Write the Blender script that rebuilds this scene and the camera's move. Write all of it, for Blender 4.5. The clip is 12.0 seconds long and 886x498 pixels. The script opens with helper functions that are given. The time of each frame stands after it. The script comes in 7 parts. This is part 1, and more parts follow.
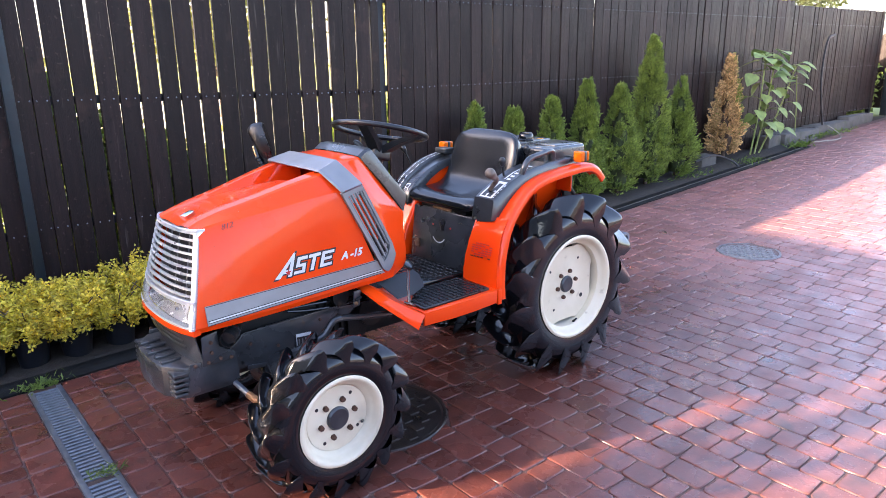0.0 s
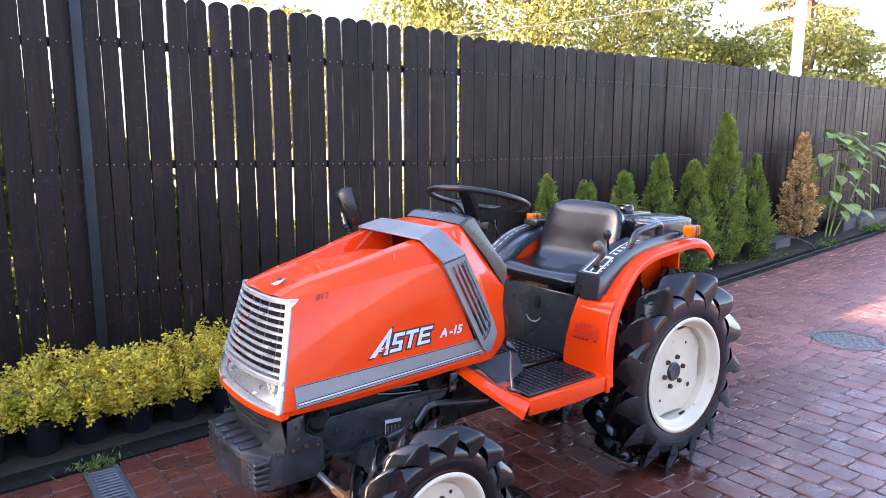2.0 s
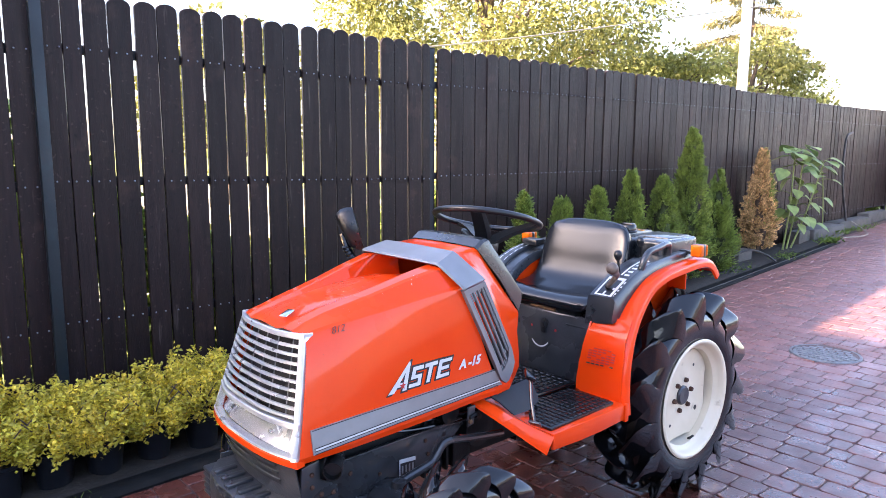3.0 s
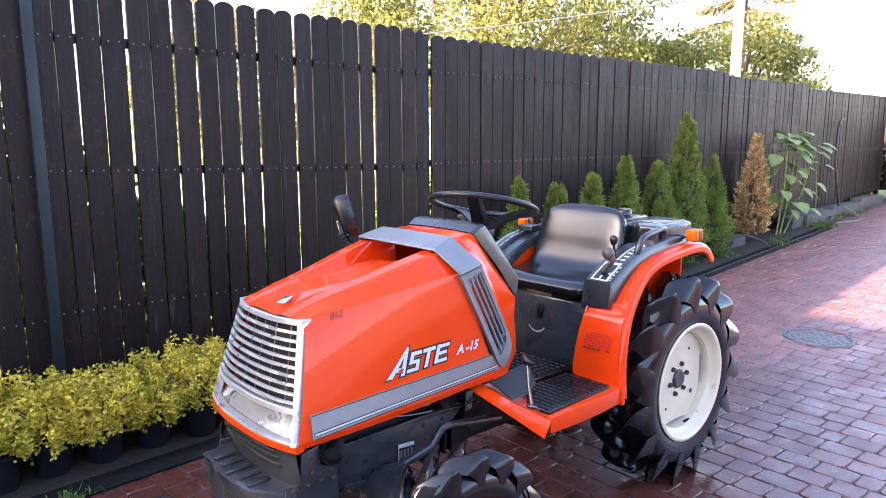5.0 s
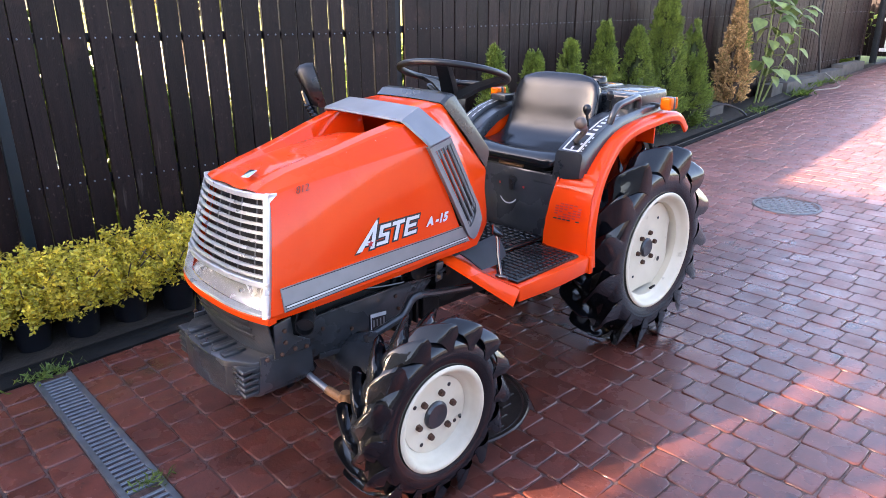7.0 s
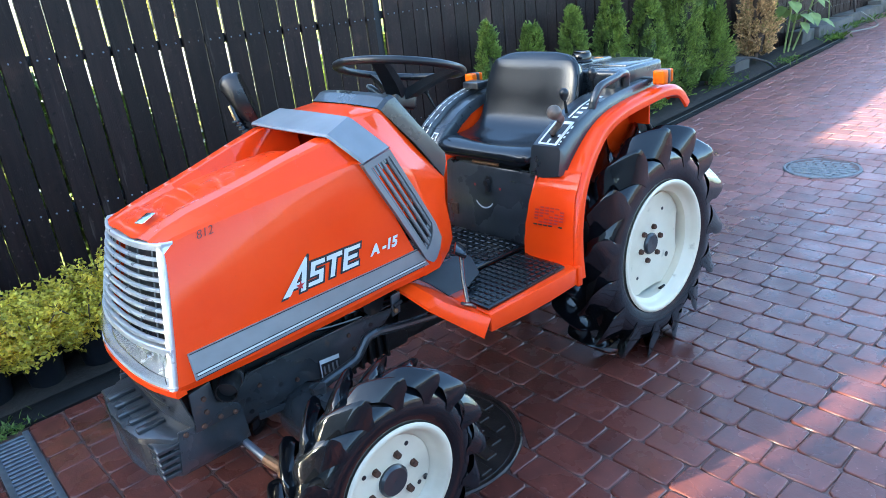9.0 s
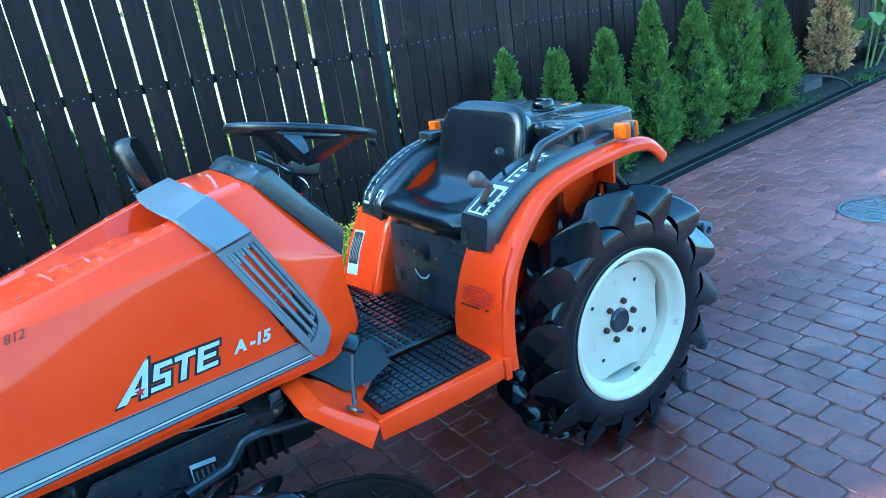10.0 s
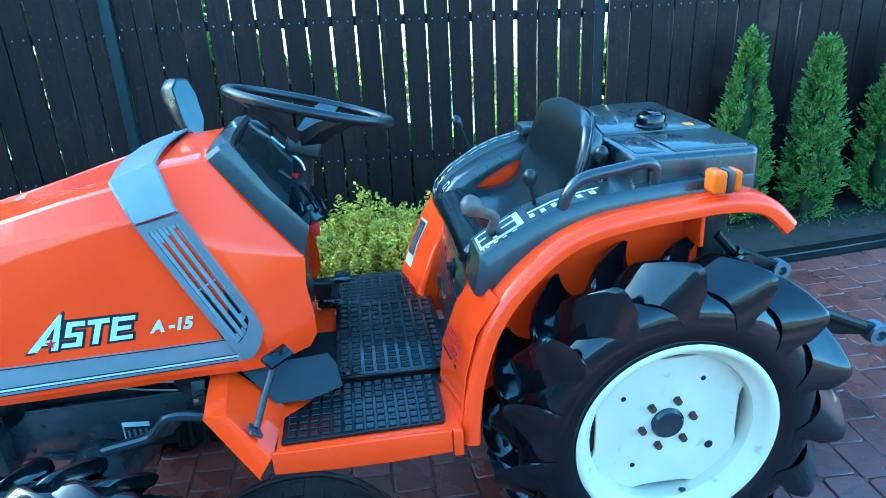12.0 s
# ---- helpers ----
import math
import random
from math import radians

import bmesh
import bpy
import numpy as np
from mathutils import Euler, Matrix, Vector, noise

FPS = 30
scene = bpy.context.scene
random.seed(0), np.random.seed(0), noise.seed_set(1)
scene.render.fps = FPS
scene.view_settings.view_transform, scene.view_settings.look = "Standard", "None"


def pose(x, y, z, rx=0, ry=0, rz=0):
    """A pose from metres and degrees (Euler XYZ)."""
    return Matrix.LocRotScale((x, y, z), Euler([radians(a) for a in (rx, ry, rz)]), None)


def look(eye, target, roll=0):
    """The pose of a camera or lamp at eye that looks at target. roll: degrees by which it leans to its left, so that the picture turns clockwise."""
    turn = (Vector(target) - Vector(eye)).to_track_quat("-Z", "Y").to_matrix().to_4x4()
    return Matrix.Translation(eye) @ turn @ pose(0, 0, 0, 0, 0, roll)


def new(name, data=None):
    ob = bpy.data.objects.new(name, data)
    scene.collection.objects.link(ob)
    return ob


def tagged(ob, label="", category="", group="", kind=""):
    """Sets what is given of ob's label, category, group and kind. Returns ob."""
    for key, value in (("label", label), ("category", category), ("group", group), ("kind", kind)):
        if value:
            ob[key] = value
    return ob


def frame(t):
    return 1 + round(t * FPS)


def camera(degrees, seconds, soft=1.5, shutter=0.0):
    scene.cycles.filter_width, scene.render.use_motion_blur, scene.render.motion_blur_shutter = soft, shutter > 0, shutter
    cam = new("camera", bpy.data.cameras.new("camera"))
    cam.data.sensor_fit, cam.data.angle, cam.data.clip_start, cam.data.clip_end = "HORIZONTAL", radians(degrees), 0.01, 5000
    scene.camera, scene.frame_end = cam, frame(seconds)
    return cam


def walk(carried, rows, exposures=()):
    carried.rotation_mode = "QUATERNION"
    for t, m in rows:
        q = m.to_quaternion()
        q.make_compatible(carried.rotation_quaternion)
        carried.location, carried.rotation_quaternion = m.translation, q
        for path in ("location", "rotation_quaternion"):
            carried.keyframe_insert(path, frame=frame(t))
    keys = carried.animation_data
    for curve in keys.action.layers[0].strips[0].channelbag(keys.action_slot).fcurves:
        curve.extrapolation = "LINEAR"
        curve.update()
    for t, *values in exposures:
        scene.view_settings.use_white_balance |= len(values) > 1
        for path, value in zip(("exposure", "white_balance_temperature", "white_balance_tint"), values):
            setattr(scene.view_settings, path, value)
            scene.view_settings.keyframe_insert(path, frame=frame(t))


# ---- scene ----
from mathutils.bvhtree import BVHTree

cam = camera(65.4, 12.0, soft=0.5)
PATH = [
    (0, (0.243, 0.062, 1.387), (1.476, 1.541, 0.844), -0.8),
    (0.5, (0.238, 0.061, 1.384), (1.46, 1.55, 0.844), -0.8),
    (1, (0.182, 0.107, 1.372), (1.38, 1.627, 0.867), -1.1),
    (1.5, (0.139, 0.192, 1.353), (1.362, 1.735, 1.0), 0.5),
    (2, (0.207, 0.377, 1.328), (1.386, 1.959, 1.004), -0.0),
    (2.5, (0.217, 0.524, 1.337), (1.309, 2.176, 1.065), -1.1),
    (3, (0.133, 0.623, 1.343), (1.435, 2.113, 1.054), 0.2),
    (3.5, (0.115, 0.631, 1.335), (1.439, 2.095, 1.013), 0.4),
    (5.5, (0.126, 0.615, 1.333), (1.43, 2.097, 1.009), -0.6),
    (6, (0.125, 0.59, 1.314), (1.427, 2.055, 0.92), -1.3),
    (6.5, (0.155, 0.632, 1.331), (1.442, 2.038, 0.726), -1.2),
    (7, (0.156, 0.618, 1.329), (1.449, 1.986, 0.652), -0.4),
    (7.2, (0.193, 0.609, 1.324), (1.487, 1.98, 0.656), -1.4),
    (8.8, (0.471, 0.663, 1.33), (1.685, 2.083, 0.617), -6.4),
    (9, (0.557, 0.702, 1.334), (1.746, 2.134, 0.602), -6.4),
    (9.5, (0.816, 0.676, 1.32), (2.013, 2.108, 0.602), -7.6),
    (10, (1.122, 0.639, 1.36), (2.124, 2.235, 0.691), -8.4),
    (10.5, (1.359, 0.723, 1.357), (2.372, 2.31, 0.682), -3.5),
    (11, (1.523, 0.786, 1.361), (2.337, 2.481, 0.679), -3.9),
    (11.5, (1.746, 0.742, 1.367), (2.131, 2.559, 0.626), -3.7),
    (12, (1.883, 0.727, 1.365), (2.109, 2.569, 0.618), -2.9),
]
EXPOSURES = [(0, 3.03, 6600, 25), (3.5, 2.95, 6400, 26), (5.5, 2.98, 6500, 26), (7.2, 2.93, 6700, 24), (8.8, 2.92, 5800, 8), (9.5, 2.84, 4600, -10), (10.5, 2.99, 4000, -20), (11, 3.1, 4450, -17), (11.5, 3.17, 4400, -18), (12, 3.17, 3950, -23)]
walk(cam, [(t, look(eye, target, roll)) for t, eye, target, roll in PATH], EXPOSURES)

# ---- world, sun, exposure ----
YC = 2.29                                   # centre line of the tractor
SUN_AZ, SUN_EL = (-0.95, 0.31), 20.0        # horizontal way to the sun, its height
world = bpy.data.worlds.new("sky_world")
scene.world = world
world.use_nodes = True
_wn = world.node_tree
_bg = _wn.nodes["Background"]
_sky = _wn.nodes.new("ShaderNodeTexSky")
_sky.sky_type = "NISHITA"
_sky.sun_disc = False
_sky.sun_elevation = radians(SUN_EL)
_sky.sun_rotation = math.atan2(SUN_AZ[0], SUN_AZ[1])
_sky.dust_density = 2.0
_wn.links.new(_sky.outputs[0], _bg.inputs[0])
_bg.inputs[1].default_value = 0.15
_sl = bpy.data.lights.new("sun", "SUN")
_sl.energy, _sl.angle, _sl.color = 5.0, radians(0.6), (1.0, 0.80, 0.55)
_so = new("sun", _sl)
_c = math.cos(radians(SUN_EL))
_n = math.hypot(*SUN_AZ)
_so.matrix_world = look((SUN_AZ[0] / _n * _c * 40, SUN_AZ[1] / _n * _c * 40, math.sin(radians(SUN_EL)) * 40), (0, 0, 0))


# ---- materials ----
def mat(name, col, rough=0.5, metal=0.0, col2=None, scale=30.0, bump=0.0, bscale=200.0, rough2=None, spots=None,
        coat=0.0, vary=0.0, stretch=(1, 1, 1), detail=6.0, contrast=0.25, island=False, trans=0.0, coords="Object", spec=None, drops=0, shift=False, drop_strength=0.2, dry=None):
    """Principled material: two-scale colour noise, a rough range, fine bump, and a shade that differs from piece to piece."""
    m = bpy.data.materials.new(name)
    m.use_nodes = True
    nt = m.node_tree
    b = nt.nodes["Principled BSDF"]
    L = nt.links.new
    b.inputs["Metallic"].default_value = metal
    b.inputs["Roughness"].default_value = rough
    b.inputs["Coat Weight"].default_value = coat
    if spec is not None:
        b.inputs["Specular IOR Level"].default_value = spec
    b.inputs["Coat Roughness"].default_value = 0.06
    tc = nt.nodes.new("ShaderNodeTexCoord")
    mp = nt.nodes.new("ShaderNodeMapping")
    mp.inputs["Scale"].default_value = stretch
    src_co = nt.nodes.new("ShaderNodeNewGeometry").outputs["Position"] if coords == "World" else tc.outputs[coords]
    if shift:                                   # every piece takes its own stretch of the pattern
        oi = nt.nodes.new("ShaderNodeObjectInfo")
        sv = nt.nodes.new("ShaderNodeVectorMath")
        sv.operation = "MULTIPLY_ADD"
        L(oi.outputs["Random"], sv.inputs[0])
        sv.inputs[1].default_value = (17.0, 31.0, 53.0)
        L(src_co, sv.inputs[2])
        src_co = sv.outputs[0]
    L(src_co, mp.inputs[0])
    col2 = col2 or tuple(c * 0.8 for c in col)
    n1 = nt.nodes.new("ShaderNodeTexNoise")
    n1.inputs["Scale"].default_value = scale
    n1.inputs["Detail"].default_value = detail
    L(mp.outputs[0], n1.inputs[0])
    ramp = nt.nodes.new("ShaderNodeValToRGB")
    ramp.color_ramp.elements[0].position, ramp.color_ramp.elements[1].position = 0.5 - contrast, 0.5 + contrast
    ramp.color_ramp.elements[0].color, ramp.color_ramp.elements[1].color = (*col2, 1), (*col, 1)
    L(n1.outputs[0], ramp.inputs[0])
    out = ramp.outputs[0]
    for scol, sscale, thr, *grain in (spots if isinstance(spots, list) else [spots] if spots else []):
        n2 = nt.nodes.new("ShaderNodeTexNoise")
        n2.inputs["Scale"].default_value = sscale
        n2.inputs["Detail"].default_value = 8
        L(mp.outputs[0] if grain else src_co, n2.inputs[0])
        r2 = nt.nodes.new("ShaderNodeValToRGB")
        r2.color_ramp.elements[0].position, r2.color_ramp.elements[1].position = thr, min(1, thr + 0.12)
        L(n2.outputs[0], r2.inputs[0])
        mx = nt.nodes.new("ShaderNodeMix")
        mx.data_type = "RGBA"
        L(r2.outputs[0], mx.inputs["Factor"])
        L(out, mx.inputs["A"])
        mx.inputs["B"].default_value = (*scol, 1)
        out = mx.outputs["Result"]
    if vary:
        hs = nt.nodes.new("ShaderNodeHueSaturation")
        mr = nt.nodes.new("ShaderNodeMapRange")
        mr.inputs[3].default_value, mr.inputs[4].default_value = 1 - vary, 1 + vary
        if island:
            src = nt.nodes.new("ShaderNodeNewGeometry").outputs["Random Per Island"]
        else:
            src = nt.nodes.new("ShaderNodeObjectInfo").outputs["Random"]
        L(src, mr.inputs[0])
        L(mr.outputs[0], hs.inputs["Value"])
        L(out, hs.inputs["Color"])
        out = hs.outputs[0]
    if dry:                                     # wet near the washed tractor, drying out in patches away from it; the paler tone also lifts the sunlit part
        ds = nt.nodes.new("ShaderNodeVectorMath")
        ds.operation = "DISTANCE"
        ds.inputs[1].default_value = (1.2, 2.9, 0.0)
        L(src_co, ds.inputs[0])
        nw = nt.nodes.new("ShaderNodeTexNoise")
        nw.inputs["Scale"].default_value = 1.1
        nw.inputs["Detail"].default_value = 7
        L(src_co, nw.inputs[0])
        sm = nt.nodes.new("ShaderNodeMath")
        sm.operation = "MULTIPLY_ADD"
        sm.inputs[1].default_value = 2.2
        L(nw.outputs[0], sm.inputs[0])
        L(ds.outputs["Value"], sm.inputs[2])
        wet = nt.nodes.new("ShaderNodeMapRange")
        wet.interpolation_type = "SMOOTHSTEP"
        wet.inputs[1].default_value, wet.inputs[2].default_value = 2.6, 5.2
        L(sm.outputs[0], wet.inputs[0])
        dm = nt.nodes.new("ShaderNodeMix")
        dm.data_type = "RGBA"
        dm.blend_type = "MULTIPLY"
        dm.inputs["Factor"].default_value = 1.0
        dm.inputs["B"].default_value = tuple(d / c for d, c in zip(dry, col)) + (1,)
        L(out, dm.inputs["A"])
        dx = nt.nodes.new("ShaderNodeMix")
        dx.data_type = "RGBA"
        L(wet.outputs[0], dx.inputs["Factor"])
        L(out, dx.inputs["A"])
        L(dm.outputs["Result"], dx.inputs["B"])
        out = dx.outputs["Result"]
    L(out, b.inputs["Base Color"])
    if rough2 is not None:
        mr = nt.nodes.new("ShaderNodeMapRange")
        mr.inputs[1].default_value, mr.inputs[2].default_value = 0.3, 0.7
        mr.inputs[3].default_value, mr.inputs[4].default_value = rough, rough2
        n3 = nt.nodes.new("ShaderNodeTexNoise")
        n3.inputs["Scale"].default_value = scale * 0.37
        n3.inputs["Detail"].default_value = 5
        L(mp.outputs[0], n3.inputs[0])
        L(n3.outputs[0], mr.inputs[0])
        L(mr.outputs[0], b.inputs["Roughness"])
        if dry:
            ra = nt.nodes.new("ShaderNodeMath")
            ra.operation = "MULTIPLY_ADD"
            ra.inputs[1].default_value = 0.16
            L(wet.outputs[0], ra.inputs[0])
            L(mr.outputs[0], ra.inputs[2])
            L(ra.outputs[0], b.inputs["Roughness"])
    if bump:
        n4 = nt.nodes.new("ShaderNodeTexNoise")
        n4.inputs["Scale"].default_value = bscale
        n4.inputs["Detail"].default_value = 4
        L(mp.outputs[0], n4.inputs[0])
        bp = nt.nodes.new("ShaderNodeBump")
        bp.inputs["Strength"].default_value = bump
        bp.inputs["Distance"].default_value = 0.004
        L(n4.outputs[0], bp.inputs["Height"])
        L(bp.outputs[0], b.inputs["Normal"])
    if drops:
        vo = nt.nodes.new("ShaderNodeTexVoronoi")
        vo.inputs["Scale"].default_value = drops
        L(src_co, vo.inputs["Vector"])
        dr = nt.nodes.new("ShaderNodeMapRange")
        dr.interpolation_type = "SMOOTHSTEP"
        dr.inputs[1].default_value, dr.inputs[2].default_value = 0.30, 0.12
        L(vo.outputs["Distance"], dr.inputs[0])
        bd = nt.nodes.new("ShaderNodeBump")
        bd.inputs["Strength"].default_value = drop_strength
        bd.inputs["Distance"].default_value = 0.0025
        L(dr.outputs[0], bd.inputs["Height"])
        if bump:
            L(bp.outputs[0], bd.inputs["Normal"])
        L(bd.outputs[0], b.inputs["Normal"])
    if trans:
        tr = nt.nodes.new("ShaderNodeBsdfTranslucent")
        mxs = nt.nodes.new("ShaderNodeMixShader")
        mxs.inputs[0].default_value = trans
        L(out, tr.inputs[0])
        L(b.outputs[0], mxs.inputs[1])
        L(tr.outputs[0], mxs.inputs[2])
        L(mxs.outputs[0], nt.nodes["Material Output"].inputs[0])
    return m


M_ORANGE = mat("orange_paint", (0.84, 0.060, 0.003), 0.26, col2=(0.78, 0.045, 0.002), scale=6, rough2=0.36, coat=0.62, spec=0.05, bump=0.012, bscale=40,
               spots=((0.40, 0.05, 0.01), 90, 0.74), drops=150, drop_strength=0.035)
M_SILVER = mat("silver_paint", (0.235, 0.245, 0.255), 0.36, 0.4, scale=12, rough2=0.48, bump=0.03, bscale=300)

M_SLAT = mat("grey_slat_paint", (0.18, 0.185, 0.19), 0.48, 0.2, scale=12, rough2=0.5)
M_STRIPE = mat("grey_stripe_paint", (0.27, 0.27, 0.27), 0.4, 0.3, scale=18, rough2=0.5)
M_WHITE = mat("white_print", (0.66, 0.66, 0.66), 0.4, scale=40)
M_BLACKP = mat("black_print", (0.012, 0.012, 0.014), 0.4)
M_REDP = mat("red_print", (0.5, 0.02, 0.02), 0.4)
M_PLASTIC = mat("dark_grey_plastic", (0.025, 0.029, 0.033), 0.22, col2=(0.017, 0.020, 0.023), scale=25, rough2=0.42, bump=0.05, bscale=900, coat=0.5)
M_FRAME = mat("grey_chassis_paint", (0.048, 0.051, 0.055), 0.20, 0.1, col2=(0.024, 0.026, 0.029), scale=14, rough2=0.34, bump=0.16, bscale=90, coat=0.4,
              spots=((0.08, 0.05, 0.033), 30, 0.66))
M_DARKMETAL = mat("oily_dark_metal", (0.009, 0.010, 0.011), 0.35, 0.2, spec=0.3, scale=30, rough2=0.65, bump=0.25, bscale=80, spots=((0.06, 0.036, 0.022), 22, 0.62))
M_RUBBER = mat("wet_black_rubber", (0.005, 0.006, 0.008), 0.05, col2=(0.0035, 0.004, 0.005), scale=20, rough2=0.15, bump=0.55, bscale=11, spec=0.50,
               spots=((0.014, 0.013, 0.012), 14, 0.70))
M_MAT = mat("black_rubber_mat", (0.007, 0.008, 0.009), 0.07, scale=14, rough2=0.40, bump=0.12, bscale=120, spots=((0.035, 0.022, 0.015), 12, 0.66))
M_VINYL = mat("black_vinyl", (0.006, 0.008, 0.011), 0.10, scale=7, rough2=0.25, bump=0.015, bscale=300, spec=0.55, drops=170, drop_strength=0.12)
M_RIMGRIP = mat("black_wheel_grip", (0.008, 0.009, 0.011), 0.25, scale=30, rough2=0.45, bump=0.05, bscale=400, drops=200, drop_strength=0.15)
M_RIM = mat("cream_wheel_paint", (0.74, 0.655, 0.50), 0.35, col2=(0.64, 0.555, 0.40), scale=9, rough2=0.5, spots=[((0.36, 0.28, 0.19), 16, 0.66), ((0.50, 0.44, 0.33), 3, 0.56)])
M_RUST = mat("rusty_bolt", (0.12, 0.055, 0.03), 0.75, 0.3, col2=(0.05, 0.025, 0.018), scale=120, bump=0.4, bscale=300)
M_BRASS = mat("rusty_brass", (0.34, 0.18, 0.08), 0.6, 0.4, col2=(0.16, 0.08, 0.04), scale=80)
M_CHROME = mat("chrome", (0.75, 0.76, 0.78), 0.12, 1.0, scale=40, rough2=0.25)
M_REFLECTOR = mat("lamp_reflector", (0.90, 0.90, 0.88), 0.16, 0.7, scale=60, rough2=0.3, bump=0.35, bscale=60)
M_GRILLE = mat("grille_silver", (0.66, 0.68, 0.70), 0.25, 0.55, scale=40, rough2=0.4)
M_AMBER = mat("amber_lens", (0.80, 0.135, 0.003), 0.16, spec=0.15, coat=0.25, scale=20, trans=0.05, bump=0.25, bscale=260)
M_MIRROR = mat("mirror_glass", (0.055, 0.06, 0.065), 0.10, 1.0)
M_RED = mat("red_plastic", (0.55, 0.02, 0.015), 0.3)
M_KNOB = mat("worn_brown_plastic", (0.13, 0.10, 0.08), 0.35, col2=(0.07, 0.055, 0.045), scale=60, rough2=0.5)
M_ZINC = mat("zinc_steel", (0.26, 0.29, 0.33), 0.32, 0.8, col2=(0.17, 0.19, 0.22), scale=30, rough2=0.6, bump=0.1, bscale=200)
M_BOARD = mat("dark_brown_stained_wood", (0.0185, 0.0098, 0.0093), 0.42, col2=(0.0078, 0.0046, 0.0046), scale=9, stretch=(6, 6, 0.6), spec=0.20, rough2=0.58,
              bump=0.4, bscale=60, vary=0.35, spots=[((0.034, 0.018, 0.014), 5, 0.62), ((0.046, 0.029, 0.025), 55, 0.63), ((0.004, 0.003, 0.003), 30, 0.64), ((0.060, 0.045, 0.040), 5, 0.66, True)], shift=True)
M_POST = mat("painted_steel_post", (0.012, 0.018, 0.022), 0.45, 0.3, col2=(0.012, 0.017, 0.020), scale=18, rough2=0.65, bump=0.2, bscale=90,
             spots=((0.012, 0.022, 0.026), 16, 0.56))
M_POST_DARK = mat("dark_steel_post", (0.010, 0.013, 0.017), 0.5, 0.3, scale=18, rough2=0.65, bump=0.2, bscale=90)
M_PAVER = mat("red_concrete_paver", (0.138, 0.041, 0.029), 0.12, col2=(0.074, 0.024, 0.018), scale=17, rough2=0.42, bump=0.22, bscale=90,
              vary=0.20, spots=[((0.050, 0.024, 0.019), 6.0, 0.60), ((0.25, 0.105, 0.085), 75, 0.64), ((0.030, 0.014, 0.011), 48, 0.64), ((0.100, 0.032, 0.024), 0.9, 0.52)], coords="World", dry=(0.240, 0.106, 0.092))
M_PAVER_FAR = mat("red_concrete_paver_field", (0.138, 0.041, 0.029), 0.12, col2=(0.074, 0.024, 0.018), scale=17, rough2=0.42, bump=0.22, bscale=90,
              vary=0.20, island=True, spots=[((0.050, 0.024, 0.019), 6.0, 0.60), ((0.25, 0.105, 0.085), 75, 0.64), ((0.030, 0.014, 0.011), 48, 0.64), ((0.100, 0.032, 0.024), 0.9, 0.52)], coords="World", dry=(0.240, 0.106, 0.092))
M_SAND = mat("joint_sand", (0.125, 0.070, 0.060), 0.6, col2=(0.032, 0.018, 0.015), scale=40, bump=0.5, bscale=300)
M_SOIL = mat("damp_soil", (0.035, 0.027, 0.02), 0.85, col2=(0.016, 0.013, 0.01), scale=18, bump=0.9, bscale=60)
M_EDGE = mat("dark_edging_slab", (0.012, 0.0128, 0.0125), 0.6, col2=(0.006, 0.0062, 0.006), scale=12, rough2=0.8, bump=0.4, bscale=120, spec=0.12, spots=((0.026, 0.021, 0.016), 9, 0.6))
M_CONC = mat("weathered_concrete", (0.115, 0.108, 0.098), 0.8, col2=(0.055, 0.053, 0.047), scale=8, bump=0.5, bscale=90, spots=((0.045, 0.052, 0.03), 5, 0.58))
M_WALL = mat("pale_render_wall", (0.36, 0.36, 0.35), 0.85, col2=(0.30, 0.30, 0.29), scale=3, bump=0.4, bscale=80)
M_IRON = mat("cast_iron_cover", (0.050, 0.036, 0.030), 0.25, 0.5, col2=(0.024, 0.019, 0.017), scale=30, rough2=0.5, bump=0.3, bscale=120)
M_IRON2 = mat("grey_iron_cover", (0.20, 0.21, 0.22), 0.36, 0.6, col2=(0.12, 0.126, 0.132), scale=30, rough2=0.55, bump=0.3, bscale=120)
M_POT = mat("black_plastic_pot", (0.008, 0.010, 0.014), 0.4, spec=0.3, scale=30, rough2=0.55, bump=0.1)
M_SHRUB = mat("yellow_green_leaf", (0.86, 0.66, 0.085), 0.42, col2=(0.44, 0.41, 0.045), scale=11, vary=0.5, island=True, trans=0.35)
M_THUJA = mat("thuja_foliage", (0.27, 0.36, 0.066), 0.55, col2=(0.095, 0.150, 0.028), scale=14, vary=0.5, island=True, trans=0.2, contrast=0.2)
# dark green that holds the shade seen between the conifer tufts
M_CORE = mat("crown_shade_green", (0.050, 0.070, 0.018), 0.9, col2=(0.018, 0.026, 0.008), scale=30, bump=0.8, bscale=60)
M_DEAD = mat("dead_brown_foliage", (0.84, 0.60, 0.29), 0.75, col2=(0.28, 0.165, 0.07), scale=26, vary=0.6, island=True, trans=0.2)
M_SUNF = mat("sunflower_leaf", (0.185, 0.255, 0.070), 0.6, col2=(0.085, 0.125, 0.040), scale=14, vary=0.5, island=True, trans=0.2)
M_STALK = mat("green_stalk", (0.24, 0.30, 0.09), 0.6, scale=20)
M_TREE = mat("sunny_tree_leaf", (0.27, 0.26, 0.075), 0.5, col2=(0.17, 0.19, 0.05), scale=0.6, vary=0.45, island=True, trans=0.40)
M_SPRUCE = mat("spruce_needles", (0.24, 0.22, 0.09), 0.6, col2=(0.13, 0.13, 0.05), scale=2, vary=0.35, island=True, trans=0.3)
M_BARK = mat("bark", (0.12, 0.085, 0.06), 0.85, col2=(0.05, 0.036, 0.026), scale=14, stretch=(1, 1, 0.2), bump=0.8, bscale=40)
